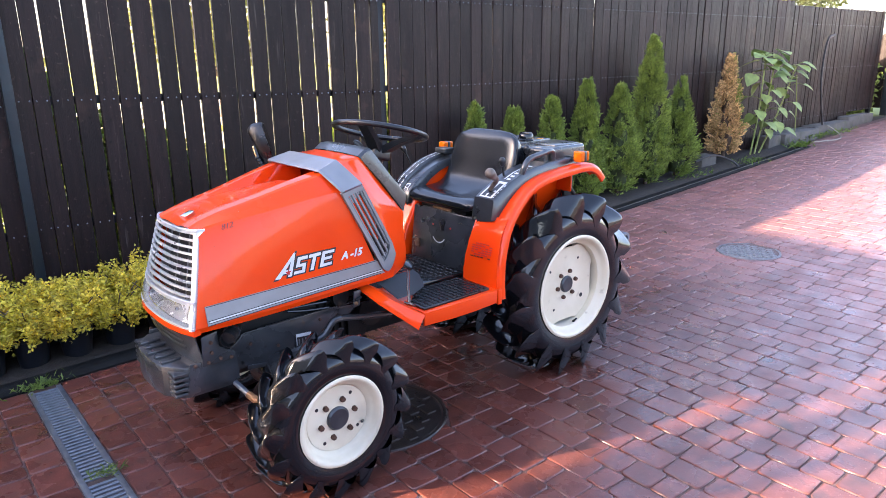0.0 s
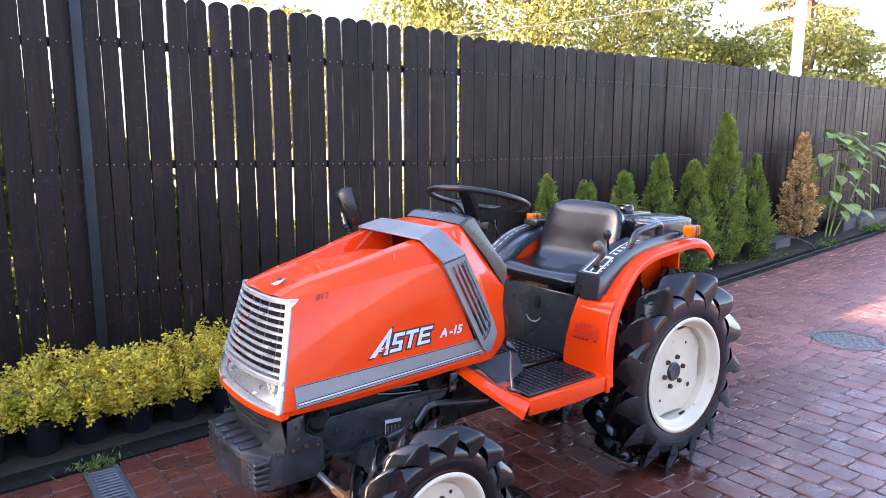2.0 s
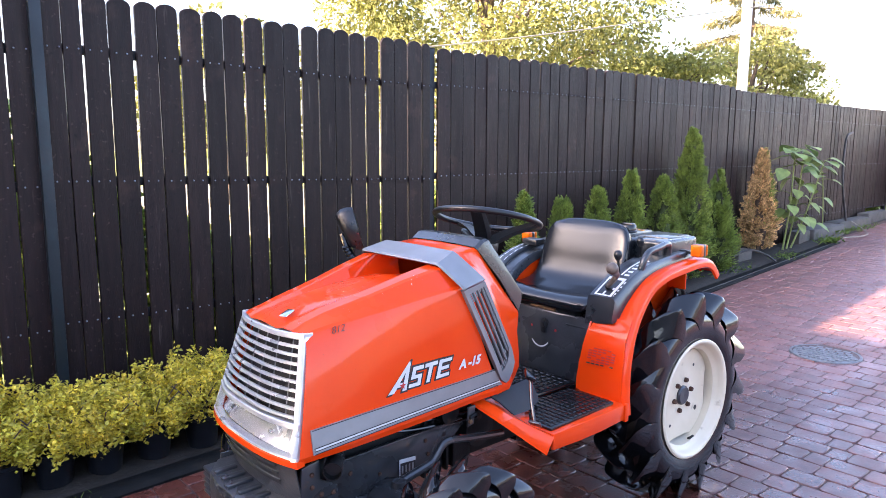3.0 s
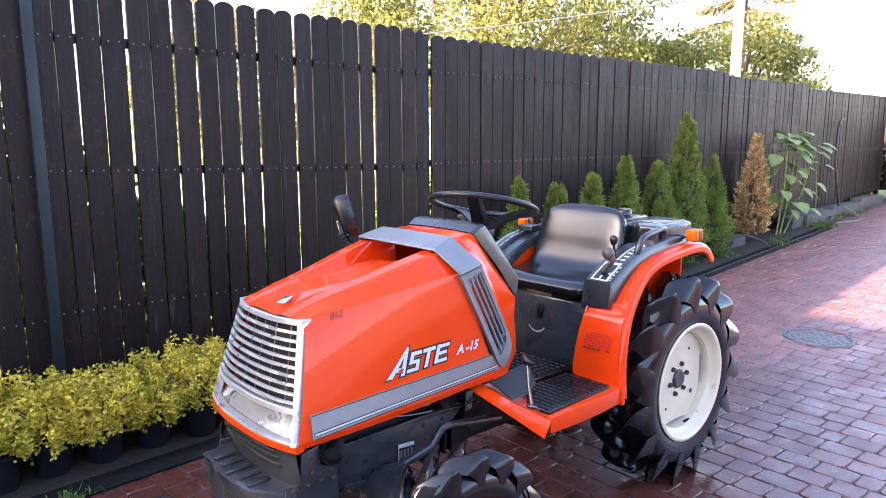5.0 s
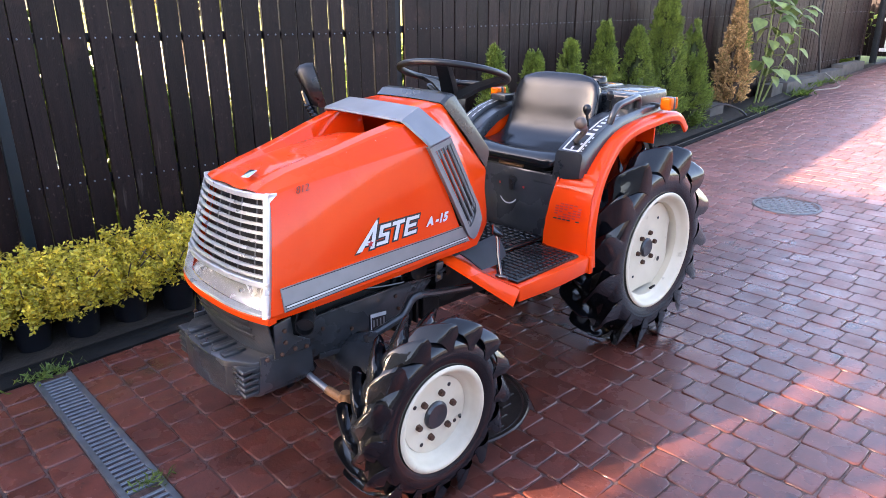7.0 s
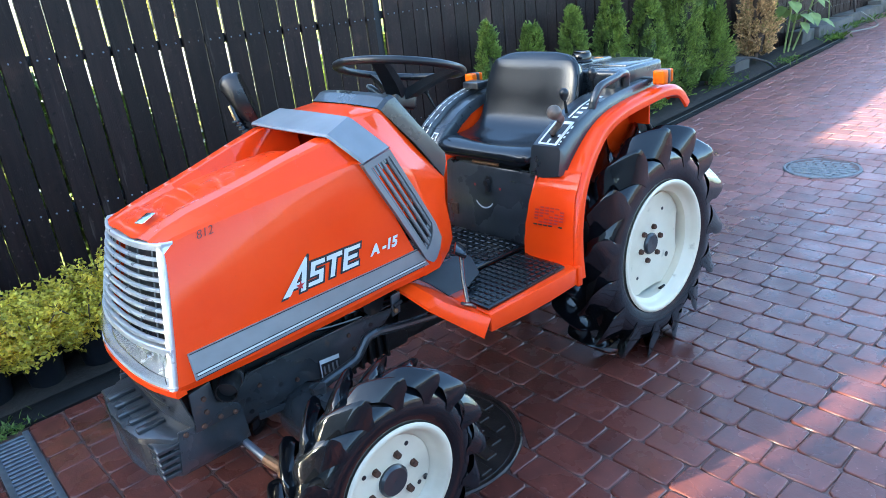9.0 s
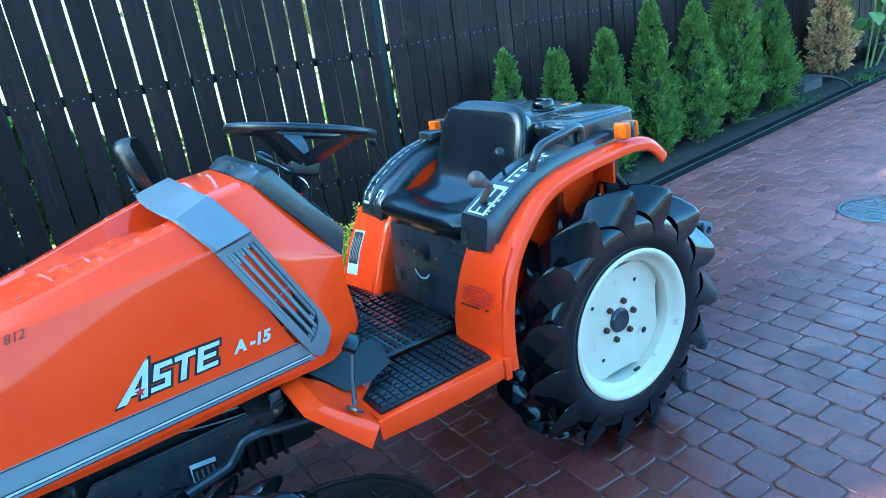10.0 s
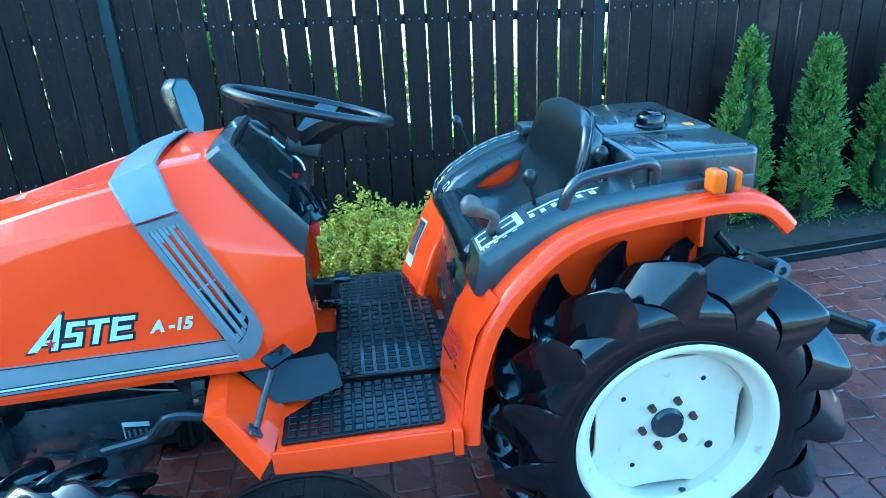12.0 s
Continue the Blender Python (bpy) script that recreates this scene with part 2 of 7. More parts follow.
M_POLE = mat("white_pole_concrete", (0.72, 0.70, 0.66), 0.7, scale=4, bump=0.2)
M_CABLE = mat("cable_sheath", (0.25, 0.24, 0.2), 0.6)
M_HOSE = mat("black_hose", (0.015, 0.015, 0.016), 0.4)
M_GRASS = mat("weed_leaf", (0.13, 0.20, 0.03), 0.6, col2=(0.07, 0.12, 0.02), scale=20, vary=0.3, island=True, trans=0.3)
M_GATE = mat("white_gate_paint", (0.75, 0.75, 0.73), 0.45, scale=20)


def glass_mat():
    m = bpy.data.materials.new("clear_lamp_glass")
    m.use_nodes = True
    b = m.node_tree.nodes["Principled BSDF"]
    b.inputs["Base Color"].default_value = (0.95, 0.96, 0.97, 1)
    b.inputs["Transmission Weight"].default_value = 1.0
    b.inputs["Roughness"].default_value = 0.08
    b.inputs["IOR"].default_value = 1.12
    return m


M_GLASS = glass_mat()


def water_mat():
    m = bpy.data.materials.new("clear_water")
    m.use_nodes = True
    b = m.node_tree.nodes["Principled BSDF"]
    b.inputs["Base Color"].default_value = (1, 1, 1, 1)
    b.inputs["Transmission Weight"].default_value = 1.0
    b.inputs["Roughness"].default_value = 0.02
    b.inputs["IOR"].default_value = 1.33
    return m


M_WATER = water_mat()
M_PANEL = mat("dull_grey_panel", (0.026, 0.032, 0.038), 0.5, col2=(0.016, 0.020, 0.024), scale=16, rough2=0.65, bump=0.1, bscale=200, spec=0.3)
M_GRAVEL = mat("pale_gravel", (0.56, 0.53, 0.42), 0.9, col2=(0.42, 0.41, 0.28), scale=5, bump=0.6, bscale=40, spots=((0.24, 0.26, 0.08), 1.6, 0.54))
M_STICKER = mat("yellow_sticker", (0.75, 0.30, 0.03), 0.35)


def ground_mat():
    """Bare earth near the drive; lawn past the fence."""
    m = bpy.data.materials.new("earth_and_lawn")
    m.use_nodes = True
    nt = m.node_tree
    b = nt.nodes["Principled BSDF"]
    L = nt.links.new
    tc = nt.nodes.new("ShaderNodeTexCoord")
    sep = nt.nodes.new("ShaderNodeSeparateXYZ")
    L(tc.outputs["Object"], sep.inputs[0])
    nz = nt.nodes.new("ShaderNodeTexNoise")
    nz.inputs["Scale"].default_value = 1.3
    nz.inputs["Detail"].default_value = 8
    L(tc.outputs["Object"], nz.inputs[0])
    add = nt.nodes.new("ShaderNodeMath")
    L(sep.outputs[1], add.inputs[0])
    L(nz.outputs[0], add.inputs[1])
    st = nt.nodes.new("ShaderNodeMapRange")
    st.inputs[1].default_value, st.inputs[2].default_value = 4.7, 5.0
    L(add.outputs[0], st.inputs[0])
    r1 = nt.nodes.new("ShaderNodeValToRGB")
    r1.color_ramp.elements[0].color, r1.color_ramp.elements[1].color = (0.16, 0.20, 0.03, 1), (0.34, 0.34, 0.07, 1)
    n2 = nt.nodes.new("ShaderNodeTexNoise")
    n2.inputs["Scale"].default_value = 7
    n2.inputs["Detail"].default_value = 8
    L(tc.outputs["Object"], n2.inputs[0])
    L(n2.outputs[0], r1.inputs[0])
    mx = nt.nodes.new("ShaderNodeMix")
    mx.data_type = "RGBA"
    L(st.outputs[0], mx.inputs["Factor"])
    mx.inputs["A"].default_value = (0.045, 0.034, 0.026, 1)
    L(r1.outputs[0], mx.inputs["B"])
    L(mx.outputs["Result"], b.inputs["Base Color"])
    b.inputs["Roughness"].default_value = 0.9
    return m


M_GROUND = ground_mat()


# ---- mesh helpers ----
def gz(x):
    """Height of the drive, which climbs gently past the tractor."""
    t = x - 3.4
    if t <= 0:
        return 0.0
    if t < 1.2:
        return 0.043 * t * t / 2.4
    return min(0.043 * (t - 0.6), 0.46)


def thing(name, label, category, kind="", group="", at=(0, 0, 0)):
    ob = new(name)
    ob.location = at
    ob.empty_display_size = 0.1
    return tagged(ob, label, category, group, kind)


def put(name, me, material, parent=None, label=""):
    if not me.materials:
        me.materials.append(material)
    ob = new(name, me)
    if parent is not None:
        ob.parent = parent
        ob.matrix_parent_inverse = Matrix.Translation(-parent.location) if parent.parent is None else Matrix()
    if label:
        ob["label"] = label
    return ob


def mesh_of(name, bm, smooth=True, angle=35):
    bmesh.ops.recalc_face_normals(bm, faces=bm.faces[:])
    me = bpy.data.meshes.new(name)
    bm.to_mesh(me)
    bm.free()
    if smooth:
        for p in me.polygons:
            p.use_smooth = True
        me.set_sharp_from_angle(angle=radians(angle))
    return me


def part(name, bm, material, parent=None, label="", smooth=True, angle=35):
    return put(name, mesh_of(name, bm, smooth, angle), material, parent, label)


def raw(name, verts, faces, material, parent=None, label="", smooth=False):
    me = bpy.data.meshes.new(name)
    me.from_pydata([tuple(v) for v in verts], [], faces)
    if smooth:
        for p in me.polygons:
            p.use_smooth = True
    return put(name, me, material, parent, label)


def bevel(bm, r, seg=2, edges=None):
    if r > 0:
        bmesh.ops.bevel(bm, geom=edges or bm.edges[:], offset=r, segments=seg, affect="EDGES", profile=0.5, clamp_overlap=True)
    return bm


def box(x0, x1, y0, y1, z0, z1, r=0.004, seg=2, bm=None):
    b = bmesh.new()
    vs = [b.verts.new((x, y, z)) for x in (x0, x1) for y in (y0, y1) for z in (z0, z1)]
    for f in ((0, 1, 3, 2), (4, 6, 7, 5), (0, 4, 5, 1), (2, 3, 7, 6), (0, 2, 6, 4), (1, 5, 7, 3)):
        b.faces.new([vs[i] for i in f])
    bmesh.ops.recalc_face_normals(b, faces=b.faces[:])
    bevel(b, r, seg)
    return merge(bm, b)


def merge(bm, b):
    """Adds bmesh b to bm (or gives b itself)."""
    if bm is None:
        return b
    me = bpy.data.meshes.new("tmp")
    b.to_mesh(me)
    b.free()
    bm.from_mesh(me)
    bpy.data.meshes.remove(me)
    return bm


def slab(poly, y0, y1, r=0.0, axis="y", bm=None, seg=2):
    """A plate: an outline in the two other axes, from y0 to y1 along the axis."""
    b = bmesh.new()

    def P(a, c, d):
        return {"y": (a, d, c), "x": (d, a, c), "z": (a, c, d)}[axis]
    lo = [b.verts.new(P(a, c, y0)) for a, c in poly]
    hi = [b.verts.new(P(a, c, y1)) for a, c in poly]
    n = len(poly)
    b.faces.new(lo)
    b.faces.new(hi[::-1])
    for i in range(n):
        b.faces.new((lo[i], hi[i], hi[(i + 1) % n], lo[(i + 1) % n]))
    bmesh.ops.recalc_face_normals(b, faces=b.faces[:])
    bevel(b, r, seg)
    return merge(bm, b)


def tube(pts, r, n=10, bm=None, caps=True, flat=1.0):
    """A rod through points; r may be one radius or one for each point."""
    b = bmesh.new()
    pts = [Vector(p) for p in pts]
    rs = r if isinstance(r, (list, tuple)) else [r] * len(pts)
    rings, up = [], None
    for i, p in enumerate(pts):
        d = (pts[min(i + 1, len(pts) - 1)] - pts[max(i - 1, 0)]).normalized()
        if up is None:
            up = d.orthogonal().normalized()
        up = (up - d * up.dot(d)).normalized()
        side = d.cross(up)
        rings.append([b.verts.new(p + rs[i] * (math.cos(a) * up + flat * math.sin(a) * side)) for a in (2 * math.pi * k / n for k in range(n))])
    for a, c in zip(rings, rings[1:]):
        for k in range(n):
            b.faces.new((a[k], a[(k + 1) % n], c[(k + 1) % n], c[k]))
    if caps:
        b.faces.new(rings[0][::-1])
        b.faces.new(rings[-1])
    return merge(bm, b)


def curve_pts(pts, n=6):
    """Catmull-Rom points through a list."""
    p = [Vector(q) for q in pts]
    p = [2 * p[0] - p[1]] + p + [2 * p[-1] - p[-2]]
    out = []
    for i in range(1, len(p) - 2):
        for k in range(n):
            t = k / n
            a, b, c, d = p[i - 1], p[i], p[i + 1], p[i + 2]
            out.append(0.5 * (2 * b + (c - a) * t + (2 * a - 5 * b + 4 * c - d) * t * t + (3 * b - a - 3 * c + d) * t ** 3))
    return out + [p[-2]]


def lathe(profile, centre, n=48, axis="y", closed=False, bm=None):
    """Profile of (along the axis, radius) turned round the axis through centre."""
    b = bmesh.new()
    cx, cy, cz = centre
    rings = []
    for v, r in profile:
        ring = []
        for k in range(n):
            a = 2 * math.pi * k / n
            u, w = r * math.cos(a), r * math.sin(a)
            co = {"y": (cx + u, cy + v, cz + w), "x": (cx + v, cy + u, cz + w), "z": (cx + u, cy + w, cz + v)}[axis]
            ring.append(b.verts.new(co))
        rings.append(ring)
    pairs = list(zip(rings, rings[1:]))
    if closed:
        pairs.append((rings[-1], rings[0]))
    for a, c in pairs:
        for k in range(n):
            b.faces.new((a[k], a[(k + 1) % n], c[(k + 1) % n], c[k]))
    if not closed:
        for ring in (rings[0], rings[-1]):
            if (ring[0].co - ring[n // 2].co).length > 1e-4:
                b.faces.new(ring)
    bmesh.ops.remove_doubles(b, verts=b.verts[:], dist=1e-5)
    return merge(bm, b)


def loft(rows, caps=False, bm=None, closed=False):
    """Skin over rows of points (all of one length)."""
    b = bmesh.new()
    vr = [[b.verts.new(p) for p in row] for row in rows]
    for a, c in zip(vr, vr[1:]):
        m = len(a)
        for k in range(m if closed else m - 1):
            b.faces.new((a[k], a[(k + 1) % m], c[(k + 1) % m], c[k]))
    if caps:
        b.faces.new(vr[0])
        b.faces.new(vr[-1][::-1])
    return merge(bm, b)


def thick(bm, t):
    bmesh.ops.recalc_face_normals(bm, faces=bm.faces[:])
    bmesh.ops.solidify(bm, geom=bm.faces[:], thickness=t)
    return bm


def moved(bm, m):
    bmesh.ops.transform(bm, matrix=m, verts=bm.verts[:])
    return bm


def flip(y):
    return 2 * YC - y


def text_mesh(body, size, m, material, parent, name="lettering", label="", bold=0.0):
    """Letters from the built-in font as a thin mesh."""
    cu = bpy.data.curves.new("letters", "FONT")
    cu.body, cu.size, cu.extrude, cu.offset = body, size, 0.0004, bold
    tmp = new("letters", cu)
    me = bpy.data.meshes.new_from_object(tmp.evaluated_get(bpy.context.evaluated_depsgraph_get()))
    bpy.data.objects.remove(tmp)
    me.transform(m)
    return put(name, me, material, parent, label)


# ---- leaves ----
def leaves(name, centres, dirs, length, width, material, parent, rng, label="", fold=0.25):
    """Many small folded leaves: a centre and a growing direction for each."""
    n = len(centres)
    d = dirs / np.linalg.norm(dirs, axis=1, keepdims=True)
    o = rng.normal(size=(n, 3))
    s = np.cross(d, o)
    s /= np.linalg.norm(s, axis=1, keepdims=True)
    up = np.cross(s, d)
    ln = (length * rng.uniform(0.6, 1.3, n))[:, None]
    wd = (width * rng.uniform(0.6, 1.3, n))[:, None]
    a = centres
    tip = a + d * ln
    l = a + d * ln * 0.5 + s * wd * 0.5 + up * wd * fold
    r = a + d * ln * 0.5 - s * wd * 0.5 + up * wd * fold
    v = np.stack([a, l, tip, r], 1).reshape(-1, 3)
    f = np.arange(4 * n).reshape(-1, 4)
    me = bpy.data.meshes.new(name)
    me.from_pydata(v.tolist(), [], f.tolist())
    return put(name, me, material, parent, label)


# ---- large structure ----
def build_ground():
    xs = [-90, -30, -8, -2, 0, 1, 2, 3, 3.4, 3.8, 4.2, 4.6, 6, 8, 10, 12, 14, 20, 40, 90, 200]
    ys = [-90, -30, -8, -4, -2, 0, 1, 2, 3, 4.3, 5, 6, 8, 12, 20, 40, 90, 200]
    v = [(x, y, gz(x) - 0.10) for x in xs for y in ys]
    n = len(ys)
    f = [(i * n + j, (i + 1) * n + j, (i + 1) * n + j + 1, i * n + j + 1) for i in range(len(xs) - 1) for j in range(n - 1)]
    tagged(raw("ground", v, f, M_GROUND), "bare dark earth turning to sunlit lawn", "ground", kind="structure")


build_ground()


def edge_y(x):
    """Line where the paving meets the planting bed."""
    return 3.33 + 0.055 * (x - 0.8) if x < 5 else 3.56 + 0.03 * (x - 5)


FENCE_Y = 4.19
POSTS = [-1.58, 0.845, 3.155, 5.14, 7.32, 9.42, 11.5, 12.45]
FENCE_TOP = 2.02


def board_mesh(w, h, dome=True):
    """A fence board with a rounded top and eased edges."""
    prof = [(-w / 2, 0), (w / 2, 0)]
    if dome:
        r = w / 2
        prof += [(r * math.cos(a), h - r * 0.62 + 0.62 * r * math.sin(a)) for a in (math.pi * k / 10 for k in range(0, 11))]
    else:
        prof += [(w / 2, h), (-w / 2, h)]
    b = slab(prof, -0.012, 0.010)
    long = [e for e in b.edges if abs((e.verts[0].co - e.verts[1].co).z) > 0.5 or (e.verts[0].co.z > h * 0.9 and e.verts[1].co.z > h * 0.9 and abs((e.verts[0].co - e.verts[1].co).y) < 1e-4)]
    bevel(b, 0.003, 1, long)
    return mesh_of("board", b)


def build_fence():
    rng = random.Random(5)
    kinds = [board_mesh(w, 1.93) for w in (0.098, 0.104)]
    for me in kinds:
        me.materials.append(M_BOARD)
    post_i = 0
    for x0, x1 in zip(POSTS, POSTS[1:]):
        panel = thing("fence_panel", "dark brown stained wooden fence panel of upright boards", "fence", "structure", "fence panels along the drive", (x0, FENCE_Y, 0))
        g0 = gz((x0 + x1) / 2)
        base = (0.03 if x0 < 8.9 else 0.10 if x0 < 11 else 0.15) + g0
        if x0 == 0.845:
            cuts = [0.873, 0.953, 1.034, 1.148, 1.262, 1.375, 1.488, 1.604, 1.716, 1.828, 1.942, 2.056, 2.169, 2.279, 2.389, 2.500, 2.617, 2.720, 2.830, 2.940, 3.055, 3.127]
        else:
            count = round((x1 - x0 - 0.045) / 0.1145)
            lo = x0 + (0.032 if x0 == 3.155 else 0.004)   # a slit is left open beside one post
            cuts = [x1 - 0.004 - (x1 - 0.004 - lo) * i / count for i in range(count, -1, -1)]
        sc = bmesh.new()
        fall = 0.02 if x0 == 0.845 else 0.0              # the nearest panel's rails drop a little
        rails = (0.495, 1.163, 1.768) if x0 < 3 else (0.50, 1.157, 1.760) if x0 < 9 else (0.50, 1.14, 1.70)
        for a, c in zip(cuts, cuts[1:]):
            xc = (a + c) / 2
            gap = 0.002 if xc < 1.0 and x0 > 0 else rng.choice((0.009, 0.011, 0.013)) if x0 == 0.845 else rng.choice((0.005, 0.008, 0.011)) if x0 < 3 else rng.choice((0.003, 0.005, 0.007))
            top = FENCE_TOP + rng.uniform(-0.006, 0.006) + (0.018 if x0 < 0.9 else 0.0) * max(0, 1 - (xc - x0) / 2.4) - (0.025 if 3 < x0 < 7 else 0.055 if 7 < x0 < 9 else 0.10 if x0 > 9 else 0)
            me = kinds[1]
            ob = put("board", me, M_BOARD, panel)
            ob.location = (xc + rng.uniform(-0.002, 0.002), FENCE_Y + rng.uniform(-0.003, 0.003), base)
            ob.rotation_euler = (rng.uniform(-0.002, 0.002), rng.uniform(-0.0035, 0.0035), rng.uniform(-0.03, 0.03))
            ob.scale = ((c - a - gap) / 0.104, 1, (top - base) / 1.93)
            for zr in rails:
                zr += fall * (2.0 - xc)
                for s in (-0.024, 0.024):
                    bmesh.ops.create_uvsphere(sc, u_segments=6, v_segments=4, radius=0.0045,
                                              matrix=Matrix.Translation((xc + s, FENCE_Y - 0.0135, zr)))
        part("screws", sc, M_ZINC, panel, "zinc screw heads")
        for zr in rails:
            lo, hi = zr + fall * (2.0 - x0), zr + fall * (2.0 - x1)
            part("rail", slab([(x0, lo - 0.022), (x1, hi - 0.022), (x1, hi + 0.022), (x0, lo + 0.022)], FENCE_Y + 0.013, FENCE_Y + 0.043, 0.002), M_POST_DARK, panel)
    for x in POSTS:
        grey = x == 0.845
        y = FENCE_Y - 0.028 if grey else FENCE_Y + 0.034
        w = 0.024 if grey else 0.027 if x == 3.155 else 0.036
        p = thing("fence_post", "grey painted steel fence post with worn paint" if grey else "dark steel fence post", "post", "structure", "fence posts", (x, y, 0))
        part("shaft", box(x - w, x + w, y - 0.022, y + 0.030, gz(x) - 0.1, FENCE_TOP + (0.018 if grey else -0.03 if x < 7 else -0.06 if x < 9 else -0.11), 0.003), M_POST if grey else M_POST_DARK, p)
        part("cap", box(x - w - 0.003, x + w + 0.003, y - 0.025, y + 0.033, FENCE_TOP + (0.018 if grey else -0.03 if x < 7 else -0.06 if x < 9 else -0.11), FENCE_TOP + (0.026 if grey else -0.022 if x < 7 else -0.052 if x < 9 else -0.102), 0.003), M_POST if grey else M_POST_DARK, p)


build_fence()


def build_bed():
    rng = random.Random(9)
    xs = [-1.6 + 0.2 * i for i in range(55)]
    rows = []
    for x in xs:
        g, e = gz(x), edge_y(x)
        row = []
        for k in range(9):
            t = k / 8
            y = e + 0.12 + (4.32 - e - 0.12) * t
            row.append((x, y, g + 0.004 + 0.035 * math.sin(math.pi * min(1, t * 1.4)) * (0.4 if x < 2.8 else 1) + noise.noise((x * 3, y * 5, 0)) * 0.02))
        rows.append(row)
    tagged(part("planting_bed", loft(rows), M_SOIL, None), "damp dark soil bed along the fence", "soil", kind="structure")
    rows = []
    for x in xs:
        g, e = gz(x), edge_y(x)
        rows.append([(x, e, g - 0.05), (x, e, g + 0.006), (x, e + 0.01, g + 0.012), (x, e + 0.118, g + 0.014), (x, e + 0.13, g + 0.008), (x, e + 0.13, g - 0.05)])
    tagged(part("bed_edging", loft(rows), M_EDGE, None), "dark flat edging strip between paving and bed", "edging", kind="structure")
    rows = [[(x, edge_y(x) + 0.040, gz(x) + 0.012), (x, edge_y(x) + 0.040, gz(x) + 0.0175), (x, edge_y(x) + 0.047, gz(x) + 0.0175), (x, edge_y(x) + 0.047, gz(x) + 0.012)] for x in xs if x > 1.7]
    tagged(part("edging_line", loft(rows), M_CONC, None), "thin pale joint line in the edging", "edging", kind="structure")
    # concrete kerb blocks below the far fence
    for i, (x0, x1, y0, h) in enumerate(((7.12, 7.42, 3.94, 0.15), (8.62, 8.93, 3.94, 0.17), (8.95, 9.92, 3.90, 0.15), (9.94, 11.1, 3.96, 0.12), (11.12, 12.05, 4.00, 0.12))):
        g = gz((x0 + x1) / 2)
        tagged(part("kerb_block", box(x0, x1, y0, 4.10 if x1 < 9 else FENCE_Y - 0.03, g - 0.08, g + h, 0.012), M_CONC, None), "weathered concrete kerb block under the fence", "kerb", "kerb blocks", "structure")


build_bed()


def build_house():
    """The plain walls that close the yard behind the camera and shade it from the low sun."""
    b = box(-5.2, 14, -4.6, -4.3, -0.2, 1.6, 0.01)
    tagged(part("wall_south", b, M_WALL, None), "plain pale rendered wall across the drive", "wall", kind="structure")
    b = box(-5.6, -5.2, -4.6, 2.85, -0.2, 4.1, 0.01)
    tagged(part("wall_west", b, M_WALL, None), "plain pale rendered house wall", "wall", kind="structure")
    b = box(-5.6, -5.2, 4.05, 6.6, -0.2, 4.1, 0.01)
    tagged(part("wall_west_2", b, M_WALL, None), "plain pale rendered house wall", "wall", kind="structure")


build_house()


# ---- drain, covers ----
def build_drain():
    x0, x1, ya, yb = 0.592, 0.720, -4.25, 3.29
    d = thing("drain_channel", "grey steel slotted drain channel set in the paving", "drain", "structure", "", (0.625, 2.2, 0))
    part("trough", box(x0 - 0.004, x1 + 0.004, ya, yb, -0.09, -0.03, 0.003), M_DARKMETAL, d)
    part("edge_rail", box(x0, x0 + 0.020, ya, yb, -0.035, 0.006, 0.003), M_ZINC, d)
    part("edge_rail", box(x1 - 0.020, x1, ya, yb, -0.035, 0.006, 0.003), M_ZINC, d)
    me = mesh_of("grate_slat", box(x0 + 0.018, x1 - 0.018, -0.0065, 0.0065, -0.012, 0.003, 0.002, 1))
    me.materials.append(M_ZINC)
    y = yb - 0.02
    i = 0
    while y > 0.9:
        ob = put("grate_slat", me, M_ZINC, d)
        ob.location = (0, y, 0)
        i += 1
        y -= 0.0262 if i % 33 else 0.050
    v, f = [], []
    while y > -4.2:                             # the rest of the grate, behind the camera
        n = len(v)
        v += [(x, y + dy, z) for x in (x0 + 0.018, x1 - 0.018) for dy in (-0.0065, 0.0065) for z in (-0.012, 0.003)]
        f += [tuple(n + k for k in q) for q in ((0, 1, 3, 2), (4, 6, 7, 5), (0, 4, 5, 1), (2, 3, 7, 6), (1, 5, 7, 3), (0, 2, 6, 4))]
        y -= 0.0262
    raw("grate", v, f, M_ZINC, d, "remaining slats of the grate")


build_drain()


def build_cover(cx, cy, r, material, label):
    z = gz(cx)
    c = thing("manhole_cover", label, "manhole", "structure", "manhole covers", (cx, cy, z))
    rw = 0.018
    part("frame_ring", lathe([(-0.05, r - rw), (0.002, r - rw), (0.003, r - rw + 0.006), (0.003, r - 0.005), (-0.002, r), (-0.05, r)], (cx, cy, z), 48, "z", True), material, c)
    part("lid", lathe([(-0.03, 0.001), (-0.003, 0.001), (-0.003, r - rw - 0.008), (-0.006, r - rw - 0.004), (-0.03, r - rw - 0.004)], (cx, cy, z), 48, "z"), material, c)
    b = bmesh.new()
    s = 0.058 if r > 0.25 else 0.044
    k = int(r / s) + 1
    for i in range(-k, k + 1):
        for j in range(-k, k + 1):
            px, py = i * s, (j + 0.5 * (i % 2)) * s * 1.25
            if math.hypot(abs(px) + s * 0.4, abs(py) + s * 0.5) < r - rw - 0.004:
                box(cx + px - s * 0.36, cx + px + s * 0.36, cy + py - s * 0.5, cy + py + s * 0.5, z - 0.006, z + 0.003, 0.002, 1, b)
    part("tread_studs", b, material, c)


build_cover(1.625, 2.150, 0.285, M_IRON, "dark rusty cast iron manhole cover under the tractor")
build_cover(4.845, 2.25, 0.212, M_IRON2, "grey patterned iron manhole cover in the drive")


# ---- the tractor ----
tractor = thing("tractor", "small orange compact tractor with cream wheels, wet after washing", "tractor", at=(1.9, YC, 0))


